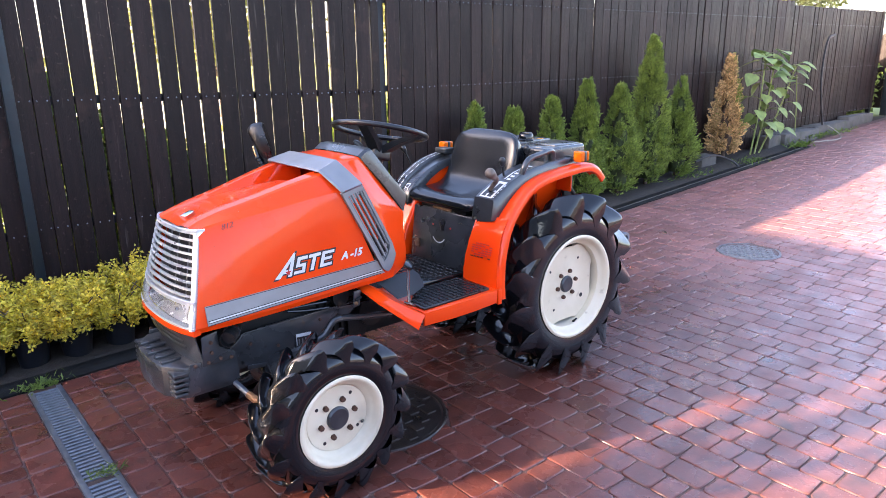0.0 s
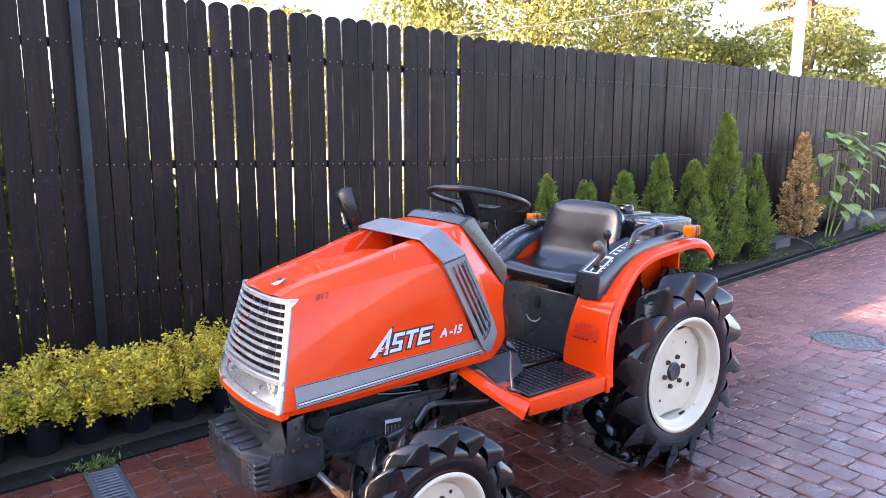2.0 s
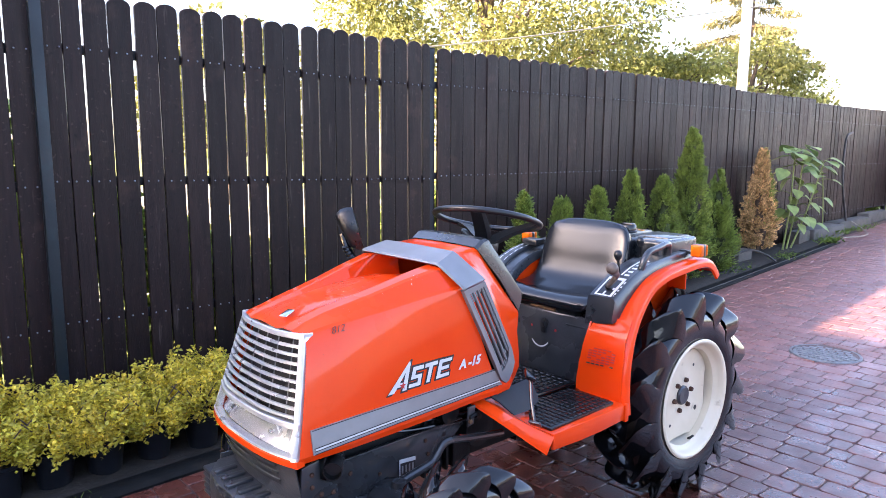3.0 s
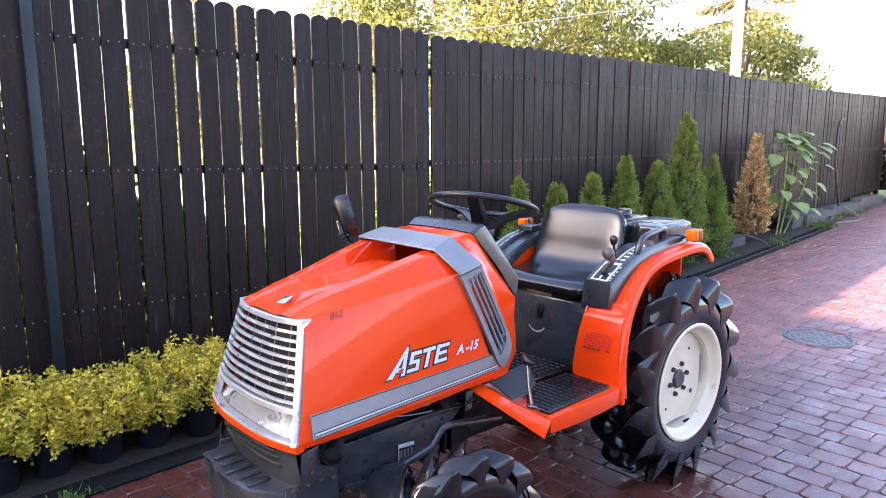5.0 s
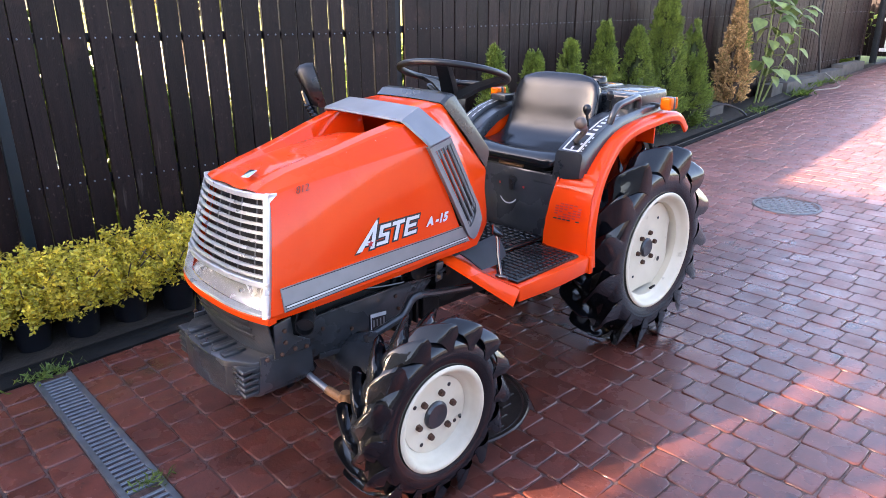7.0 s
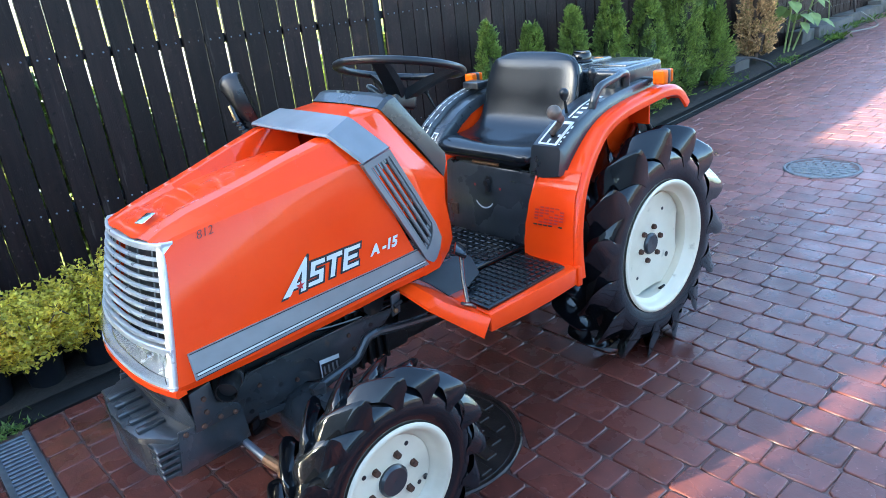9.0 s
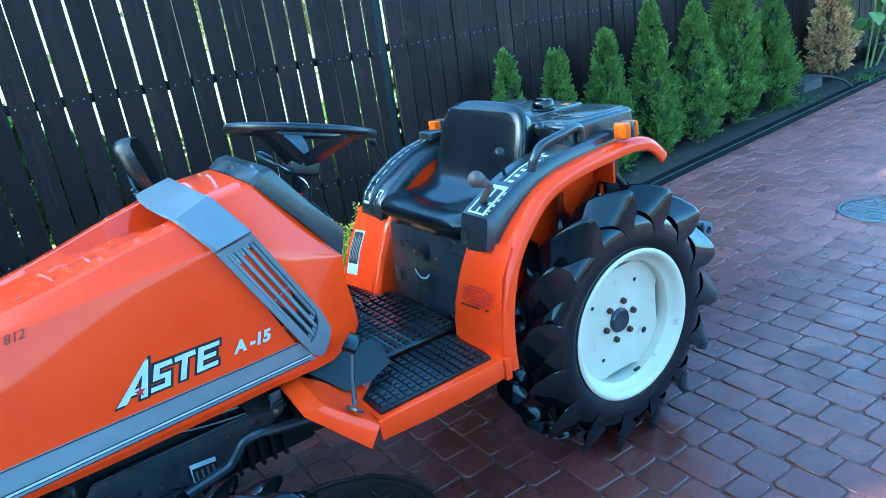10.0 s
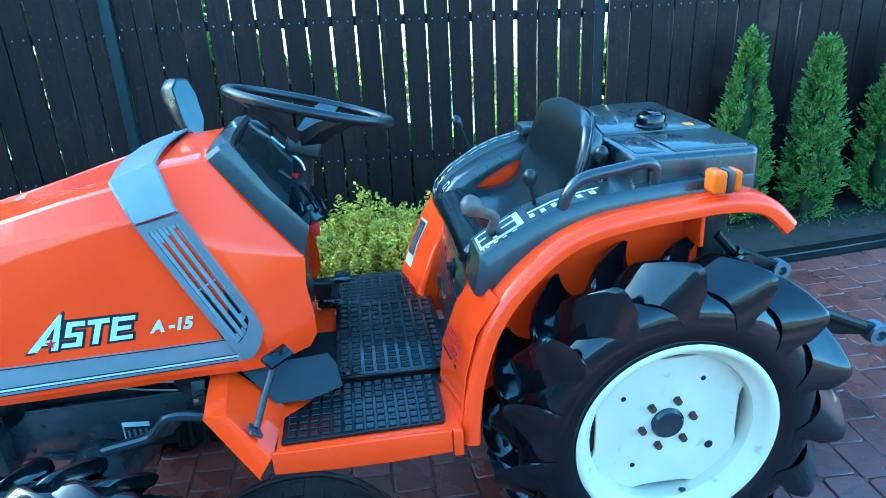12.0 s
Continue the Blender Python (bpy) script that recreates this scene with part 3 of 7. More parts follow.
def nose_hw(z):
    return 0.246 - 0.238 * max(0, z - 0.60)


def nose_x(z, v):
    """Front face of the nose: leaning back, bulging forward in plan."""
    return 0.911 + (z - 0.58) * 0.25 - 0.038 * (1 - min(1, abs(v) / nose_hw(z)) ** 2.6)


def side_hw(z, x=1.5):
    """Half width of the hood's side: upright at the cowl, leaning in towards the nose."""
    lean = min(1, max(0, (1.46 - x) / 0.50))
    return 0.246 - 0.013 * max(0, (z - 0.62) / 0.33) ** 2 - 0.225 * lean * max(0, z - 0.60)


def side_y(z, x=1.5):
    return YC - side_hw(z, x)


def build_hood():
    # x, lower edge, shoulder z, top-edge z and half width, depth and half width of the scoop
    sec = [(None, 0.574, 0.874, 0.881, 0.135, 0.0, 0.09), (0.02, 0.574, 0.882, 0.896, 0.132, 0.0, 0.09), (1.06, 0.573, 0.892, 0.915, 0.135, 0.001, 0.09),
           (1.12, 0.574, 0.900, 0.929, 0.142, 0.004, 0.095), (1.20, 0.576, 0.911, 0.949, 0.153, 0.016, 0.108), (1.30, 0.580, 0.926, 0.977, 0.167, 0.034, 0.120),
           (1.40, 0.584, 0.941, 1.001, 0.184, 0.055, 0.130), (1.46, 0.588, 0.947, 1.008, 0.186, 0.075, 0.130), (1.50, 0.590, 0.947, 1.008, 0.180, 0.075, 0.130), (1.62, 0.592, 0.947, 1.008, 0.180, 0.075, 0.130)]
    rows = []
    for i, (x, zb, zc, zt, hw, dep, hr) in enumerate(sec):
        xr = {0: 0.955, 1: 0.98}.get(i, x)

        def S(z):
            return side_hw(z, xr)
        half = [(0.238, zb), (0.246, zb + 0.018), (S(0.68), 0.68), (S(0.78), 0.78), (S(zc - 0.03), zc - 0.03), (S(zc) - 0.003, zc - 0.004), (S(zc) - 0.010, zc + 0.003),
                (hw + 0.006, zt - 0.004), (hw - 0.004, zt + 0.001), (hr + 0.008, zt + 0.004), (hr, zt + 0.002), (hr - 0.016, zt - dep), (0.0, zt - dep * 0.9 + 0.006)]
        row = []
        for v, z in half:
            if i == 0:
                xx = nose_x(z, v)
            elif i == 1:
                xx = nose_x(z, v) + 0.022 + 0.02 * (1 - min(1, v / nose_hw(z)) ** 2)
            else:
                xx = min(x, 1.46 + max(0.04, (0.95 - z) * 0.42))
            row.append((xx, YC - v, z))
        row += [(a, 2 * YC - b, c) for a, b, c in row[-2::-1]]
        rows.append(row)
    b = loft(rows)
    hood = part("hood", b, M_ORANGE, tractor, "glossy orange hood with a scooped top", angle=11)
    # shut lines and badge
    part("nose_badge", moved(box(-0.022, 0.022, -0.012, 0.012, 0, 0.005, 0.002), Matrix.Translation((0.997, 2.238, 0.9065)) @ Euler((0, -0.2, 0.5)).to_matrix().to_4x4()), M_CHROME, hood, "small chrome badge")
    for s in (1, -1):
        def Y(z, out, x=1.5):
            y = side_y(z, x) - out
            return y if s == 1 else flip(y)
        rows = []
        for k in range(13):
            x = 0.952 + (1.602 - 0.952) * k / 12
            z0 = 0.597 + 0.032 * k / 12
            z0 -= 0.004
            hi = 0.060 - 0.006 * k / 12
            row = [(x + (0 if k < 12 else dx), Y(z, o, x), z) for z, o, dx in ((z0, 0.000, 0.012), (z0, 0.005, 0.012), (z0 + hi, 0.005, -0.022), (z0 + hi, 0.000, -0.022))]
            rows.append(row)
        part("side_stripe", loft(rows, True), M_STRIPE, hood, "grey painted stripe along the hood")
        rows = []
        for k in range(13):
            x = 0.958 + (1.602 - 0.958) * k / 12
            z0 = 0.6035 + 0.032 * k / 12
            rows.append([(x, Y(z, 0.0062, x), z) for z in (z0, z0 + 0.0042)])
        part("pinstripe", loft(rows), M_WHITE, hood, "white pinstripe")
        for low, w, rise in ((0.5934, 0.0022, 0.032), (0.6012, 0.0020, 0.032), (0.6080, 0.0022, 0.032), (0.6508, 0.0022, 0.026)):
            rows = []
            for k in range(13):
                x = 0.954 + (1.598 - 0.954) * k / 12
                rows.append([(x, Y(z, 0.0060, x), z) for z in (low + rise * k / 12, low + w + rise * k / 12)])
            part("dark_pinstripe", loft(rows), M_BLACKP, hood, "thin dark line along the stripe")
    return hood


hood = build_hood()


def build_badges():
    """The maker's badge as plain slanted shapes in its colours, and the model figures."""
    def plate(poly, out, material, name):
        b = bmesh.new()
        f = b.faces.new([b.verts.new((x, side_y(z, x) - out, z)) for x, z in poly])
        bmesh.ops.triangulate(b, faces=[f])
        part(name, b, material, hood, smooth=False)

    def skew(x, z):
        return (1.194 + x * 1.12 + z * 0.28, 0.687 + z * 1.06 + x * 0.034)
    wedge = [[(-0.005, 0.0), (0.013, 0.0), (0.048, 0.058), (0.050, 0.072), (0.046, 0.070)], [(0.037, 0.0), (0.0495, 0.0), (0.052, 0.071), (0.041, 0.052)], [(0.018, 0.012), (0.040, 0.012), (0.041, 0.022), (0.025, 0.022)]]
    hook = [[(0.061, 0.044), (0.095, 0.044), (0.094, 0.054), (0.062, 0.054)], [(0.059, 0.023), (0.070, 0.023), (0.073, 0.054), (0.062, 0.054)], [(0.059, 0.023), (0.092, 0.023), (0.092, 0.032), (0.060, 0.032)],
            [(0.080, 0.003), (0.091, 0.003), (0.092, 0.032), (0.082, 0.032)], [(0.055, 0.003), (0.090, 0.003), (0.090, 0.012), (0.056, 0.012)]]
    cross = [[(0.099, 0.044), (0.138, 0.045), (0.137, 0.055), (0.099, 0.054)], [(0.109, 0.004), (0.120, 0.004), (0.124, 0.050), (0.113, 0.050)]]
    comb = [[(0.140, 0.006), (0.151, 0.006), (0.154, 0.055), (0.143, 0.055)]] + [[(0.145, z), (x1, z + 0.001), (x1, z + 0.010), (0.145, z + 0.009)] for z, x1 in ((0.006, 0.181), (0.026, 0.177), (0.045, 0.183))]

    def strokes(quads, grow, out, material, name):
        b = bmesh.new()
        for i, q in enumerate(quads):
            mx, mz = sum(p[0] for p in q) / len(q), sum(p[1] for p in q) / len(q)
            pts = []
            for px, pz in q:
                pts.append(skew(px + math.copysign(grow, px - mx), pz + math.copysign(grow, pz - mz)))
            b.faces.new([b.verts.new((x, side_y(z, x) - out - 0.00002 * i, z)) for x, z in pts])
        part(name, b, material, hood, smooth=False)
    for letter in (wedge, hook, cross, comb):
        strokes(letter, 0.0048, 0.0016, M_BLACKP, "badge_backing")
        strokes(letter, 0.0, 0.0026, M_WHITE, "badge_shape")
    star = []
    for k in range(10):
        a, r = math.pi / 2 + k * math.pi / 5, 0.011 if k % 2 == 0 else 0.0045
        star.append(skew(0.036 + r * math.cos(a), 0.014 + r * math.sin(a)))
    plate(star, 0.0036, M_REDP, "star")
    m = Matrix(((1, 0.30, 0, 1.438), (-0.012, 0.02, -1, side_y(0.715, 1.48) - 0.0024), (0.03, 1, 0, 0.710), (0, 0, 0, 1)))
    text_mesh("A -15", 0.036, m, M_WHITE, hood, "model_number", "white model number", 0.0016)
    m = Matrix(((0.94, 0.25, 0, 1.047), (-0.10, 0.20, -1, side_y(0.875, 1.05) - 0.0020), (0.12, 0.97, 0.2, 0.871), (0, 0, 0, 1)))
    text_mesh("812", 0.027, m, M_BLACKP, hood, "marker_number", "number written with black marker", -0.0004)


build_badges()


def rivulets():
    """Water left from washing: thin winding runs on the hood's top and the tank cover."""
    rng = random.Random(14)
    tree = BVHTree.FromPolygons([v.co.copy() for v in hood.data.vertices], [tuple(p.vertices) for p in hood.data.polygons])

    def run(start, way, steps, r):
        x, y = start
        pts = []
        for k in range(steps):
            hit = tree.ray_cast(Vector((x, y, 1.3)), Vector((0, 0, -1)))
            if hit[0] is None or hit[0].z < 0.86:
                break
            pts.append(hit[0] + Vector((0, 0, 0.0003)))
            a = way + rng.uniform(-0.8, 0.8)
            x, y = x + 0.009 * math.cos(a), y + 0.009 * math.sin(a)
        if len(pts) > 3:
            part("water_run", tube(pts, [r * (0.3 if k in (0, len(pts) - 1) else rng.uniform(0.7, 1.2)) for k in range(len(pts))], 8, flat=1.0), M_WATER, hood, "run of clear water")
    for k in range(26):
        x = rng.uniform(0.99, 1.34)
        run((x, YC + rng.uniform(-0.10, 0.10)), rng.choice((0.4, 2.6, 3.6, 5.8, 3.1)), rng.randint(5, 13), rng.uniform(0.0012, 0.0022))
    for k in range(12):
        x = rng.uniform(1.0, 1.36)
        side = rng.choice((-1, -1, 1))
        run((x, YC + side * (0.135 + 0.1 * (x - 1.0))), side * 1.5 + 0.2, rng.randint(3, 6), rng.uniform(0.0012, 0.002))


rivulets()


def build_grille():
    g = part("grille", loft([[(nose_x(z, v) + 0.044, YC + v, z) for v in [k * (nose_hw(z) - 0.02) for k in (-1, -0.75, -0.5, -0.25, 0, 0.25, 0.5, 0.75, 1)]] for z in (0.655, 0.72, 0.80, 0.872)]), M_BLACKP, tractor, "dark mesh behind silver grille bars")
    vs = [-0.222 + 0.444 * k / 16 for k in range(17)]

    def bar(z, t, deep, inset=0.020, out=0.004):
        rows = []
        v1 = nose_hw(z) - inset
        v0 = -v1
        for k in range(17):
            v = v0 + (v1 - v0) * k / 16
            x = nose_x(z, v)
            rows.append([(x - out + 0.001, YC + v, z - t * 0.5), (x - out - 0.002, YC + v, z - t * 0.35), (x - out - 0.001, YC + v, z + t * 0.4), (x - out + 0.002, YC + v, z + t * 0.5), (x + deep, YC + v, z + t * 0.3), (x + deep, YC + v, z - t * 0.3)])
        return loft(rows, True, closed=True)
    for i in range(9):
        part("grille_bar", bar(0.683 + i * 0.0206, 0.0088, 0.004), M_GRILLE, g)
    part("top_bar", bar(0.872, 0.016, 0.02, 0.006), M_GRILLE, g)
    part("bottom_bar", bar(0.663, 0.016, 0.02, 0.006), M_GRILLE, g)
    for k in (-0.72, -0.43, -0.14, 0.14, 0.43, 0.72):
        part("grille_fin", tube([(nose_x(z, k * nose_hw(z)) + 0.010, YC + k * nose_hw(z), z) for z in (0.668, 0.74, 0.80, 0.872)], 0.0018, 6), M_SLAT, g)
    for s in (-1, 1):
        rows = []
        for k in range(9):
            z = 0.584 + (0.880 - 0.584) * k / 8
            rows.append([(nose_x(z, v) - o, YC + s * v, z) for v, o in [(nose_hw(z) - d, o) for d, o in ((0.022, -0.02), (0.022, 0.003), (0.019, 0.005), (0.010, 0.004), (0.006, 0.001), (0.006, -0.02))]])
        part("side_trim", loft(rows, True, closed=True), M_GRILLE, g)
    # headlamp: chrome bowl behind a clear curved lens
    rows = [[(nose_x(z, v) + 0.022 + 0.012 * math.sin((z - 0.592) / 0.062 * math.pi), YC + v, z) for v in [k * nose_hw(z) / 0.246 for k in vs]] for z in (0.592, 0.605, 0.623, 0.640, 0.654)]
    lamp = part("headlight", loft(rows), M_REFLECTOR, tractor, "wide chrome headlamp behind clear glass")
    rows = [[(nose_x(z, v * 0.97) - 0.002 - 0.006 * math.sin((z - 0.588) / 0.070 * math.pi), YC + v * 0.975, z) for v in [k * nose_hw(z) / 0.246 for k in vs]] for z in (0.588, 0.600, 0.623, 0.646, 0.658)]
    ob = part("lens", thick(loft(rows), 0.003), M_GLASS, lamp, "clear fluted lens")
    ob.visible_shadow = False
    for v in (-0.11, 0.11):
        part("bulb", lathe([(0.0, 0.001), (0.002, 0.006), (0.010, 0.008), (0.016, 0.006)], (nose_x(0.623, v) + 0.014, YC + v, 0.623), 14, "x"), M_CHROME, lamp)
    part("lower_trim", bar(0.590, 0.007, 0.02, 0.004), M_GRILLE, lamp)
    part("lower_strip", bar(0.5765, 0.018, 0.02, 0.002, 0.002), M_ORANGE, hood, "orange strip below the lamp")


build_grille()


def build_band():
    """Silver band over the hood, open above the scoop."""
    half_f = [(1.452, 0.246, 0.936), (1.446, 0.242, 0.944), (1.407, 0.194, 1.000), (1.401, 0.184, 1.008), (1.390, 0.09, 1.012), (1.386, 0.0, 1.013)]
    half_r = [(1.537, 0.246, 0.957), (1.532, 0.242, 0.965), (1.496, 0.170, 1.028), (1.490, 0.160, 1.035), (1.484, 0.08, 1.038), (1.482, 0.0, 1.039)]
    rows = []
    for t in (0, 0.05, 0.5, 0.95, 1):
        row = []
        for f, r in zip(half_f, half_r):
            x, v, z = (f[i] + (r[i] - f[i]) * t for i in range(3))
            lift = 0.004 + (0.004 if 0.02 < t < 0.98 else 0)
            row.append((x, YC - v - lift * 0.7, z + lift))
        row += [(a, flip(b), c) for a, b, c in row[-2::-1]]
        rows.append(row)
    part("silver_band", thick(loft(rows), 0.006), M_SILVER, tractor, "silver painted band across the hood", angle=22)


build_band()


def build_cowl():
    front = [(1.600, 0.240, 0.592), (1.598, 0.247, 0.62), (1.585, 0.2455, 0.68), (1.545, 0.243, 0.78), (1.490, 0.240, 0.90), (1.472, 0.237, 0.944), (1.476, 0.230, 0.954), (1.484, 0.168, 1.025), (1.486, 0.158, 1.030), (1.487, 0.08, 1.032), (1.488, 0, 1.033)]
    rear = [(1.745, 0.184, 0.605), (1.762, 0.184, 0.635), (1.762, 0.183, 0.68), (1.752, 0.182, 0.755), (1.757, 0.182, 0.812), (1.753, 0.181, 0.824), (1.747, 0.178, 0.832), (1.592, 0.157, 1.034), (1.586, 0.147, 1.040), (1.584, 0.07, 1.043), (1.583, 0, 1.044)]
    rows = []
    for t in (0, 0.4, 0.5, 0.7, 0.94, 1):
        tw = max(0, (t - 0.4) / 0.6)                    # the sides close in behind the vents
        row = [(f[0] + (r[0] - f[0]) * t, YC - (f[1] + (r[1] - f[1]) * (tw if r[2] < 0.9 else t)) + (-0.0015 if t == 0 else 0), f[2] + (r[2] - f[2]) * t) for f, r in zip(front, rear)]
        row += [(a, flip(b), c) for a, b, c in row[-2::-1]]
        rows.append(row)
    cowl = part("cowl", loft(rows), M_ORANGE, tractor, "orange cowl between hood and dashboard", angle=28)
    # dashboard shroud behind the cowl
    o = [(1.755, 0.182, 0.822), (1.672, 0.177, 0.932), (1.590, 0.157, 1.036), (1.584, 0.148, 1.043), (1.582, 0.07, 1.046), (1.581, 0, 1.047)]
    e_ = [(1.768, 0.181, 0.862), (1.688, 0.177, 0.957), (1.618, 0.158, 1.056), (1.612, 0.149, 1.063), (1.609, 0.07, 1.067), (1.607, 0, 1.067)]
    i_ = [(1.774, 0.174, 0.884), (1.704, 0.172, 0.968), (1.640, 0.155, 1.060), (1.636, 0.146, 1.066), (1.633, 0.07, 1.069), (1.632, 0, 1.069)]
    c_ = [(1.772, 0.156, 0.882), (1.702, 0.154, 0.964), (1.643, 0.138, 1.052), (1.640, 0.130, 1.057), (1.638, 0.065, 1.059), (1.637, 0, 1.059)]
    d_ = [(1.722, 0.160, 0.836), (1.662, 0.147, 0.923), (1.611, 0.132, 1.002), (1.607, 0.124, 1.006), (1.605, 0.065, 1.008), (1.604, 0, 1.009)]
    rows = []
    for sec in (o, e_, i_, c_, d_):
        row = [(a, YC - v - 0.003, z) for a, v, z in sec]
        row += [(a, flip(b), c) for a, b, c in row[-2::-1]]
        rows.append(row)
    b = loft(rows)
    bm_face = [(1.722, YC - 0.164, 0.834), (1.608, YC - 0.132, 1.007), (1.608, YC + 0.132, 1.007), (1.722, YC + 0.164, 0.834)]
    b.faces.new([b.verts.new(p) for p in bm_face])
    bm_low = [(1.757, YC - 0.183, 0.822), (1.773, YC - 0.166, 0.880), (1.722, YC - 0.162, 0.836), (1.722, YC + 0.162, 0.836), (1.773, YC + 0.166, 0.880), (1.757, YC + 0.183, 0.822)]
    b.faces.new([b.verts.new(p) for p in bm_low])
    dash = part("dashboard", b, M_PLASTIC, tractor, "dark grey plastic dashboard shroud", angle=18)
    # inner rear wall of the cowl below the dash
    part("firewall", loft([[(1.740, YC - 0.178, 0.60), (1.740, YC + 0.178, 0.60)], [(1.740, YC - 0.176, 0.83), (1.740, YC + 0.176, 0.83)]]), M_PLASTIC, tractor)
    lab = part("warning_label", loft([[(1.7665, 2.140, 0.665), (1.7665, 2.168, 0.665)], [(1.763, 2.140, 0.700), (1.763, 2.168, 0.700)]]), M_AMBER, dash, "yellow warning label")
    return dash


dash = build_cowl()


def build_louver():
    for s in (1, -1):
        def P(x, z, out):
            y = side_y(min(z, 0.94)) - out
            return (x, y if s == 1 else flip(y), z)
        # corners of the slanted panel: u along its length, w across
        A, B = Vector((1.452, 0.938)), Vector((1.537, 0.957))
        C, D = Vector((1.604, 0.640)), Vector((1.664, 0.700))

        def at(u, w):
            p = A.lerp(C, u).lerp(B.lerp(D, u), w)
            return p.x, p.y
        out = [at(0, 0), at(0, 1), at(0.5, 1), at(0.86, 1), (1.660, 0.690), (1.650, 0.660), (1.634, 0.636), (1.622, 0.630), at(0.985, 0.0), at(0.5, 0)]
        b = bmesh.new()
        lo = [b.verts.new(P(x, z, 0.0)) for x, z in out]
        hi = [b.verts.new(P(x, z, 0.015)) for x, z in out]
        cx, cz = at(0.48, 0.5)
        inn = []
        for u, w in ((0.055, 0.16), (0.055, 0.88), (0.5, 0.88), (0.82, 0.87), (0.88, 0.78), (0.92, 0.58), (0.935, 0.38), (0.94, 0.29), (0.93, 0.19), (0.5, 0.16)):
            inn.append(at(u, w))
        rim_hi = [b.verts.new(P(x, z, 0.014)) for x, z in inn]
        rim_lo = [b.verts.new(P(x, z, 0.0)) for x, z in inn]
        n = len(out)
        for ring_a, ring_b in ((lo, hi), (hi, rim_hi), (rim_hi, rim_lo)):
            for k in range(n):
                b.faces.new((ring_a[k], ring_a[(k + 1) % n], ring_b[(k + 1) % n], ring_b[k]))
        lv = part("louver_panel", b, M_SILVER, tractor, "silver slanted vent panel with black slots")
        b = bmesh.new()
        b.faces.new([b.verts.new(P(x, z, 0.0020)) for x, z in inn])
        part("vent_backing", b, M_BLACKP, lv, smooth=False)
        # broad tilted slats with narrow dark slots between them
        for w0, w1, u1 in ((0.155, 0.248, 0.93), (0.338, 0.455, 0.93), (0.550, 0.662, 0.905), (0.757, 0.890, 0.84)):
            rows = []
            for u in (0.05, 0.3, 0.5, 0.7, u1):
                (x0, z0), (xm, zm), (x1, z1) = at(u, w0), at(u, w0 + (w1 - w0) * 0.3), at(u, w1)
                rows.append([P(x0, z0, 0.0030), P(x0, z0, 0.0110), P(xm, zm, 0.0128), P(x1, z1, 0.0092), P(x1, z1, 0.0070)])
            part("slat", loft(rows, True), M_SLAT, lv)
        for w0, w1, ua, ub in ((0.26, 0.34, 0.15, 0.88), (0.47, 0.55, 0.12, 0.88), (0.67, 0.75, 0.09, 0.80)):
            for u0, u1, o in ((0.05, ua, 0.0102), (0.505, 0.517, 0.0112), (ub, ub + 0.05, 0.0102)):
                quad = [at(u0, w0), at(u0, w1), at(u1, w1), at(u1, w0)]
                part("slot_end" if u1 - u0 > 0.02 else "cross_tab", loft([[P(*quad[0], o), P(*quad[1], o - 0.002)], [P(*quad[3], o), P(*quad[2], o - 0.002)]]), M_SILVER, lv)


build_louver()


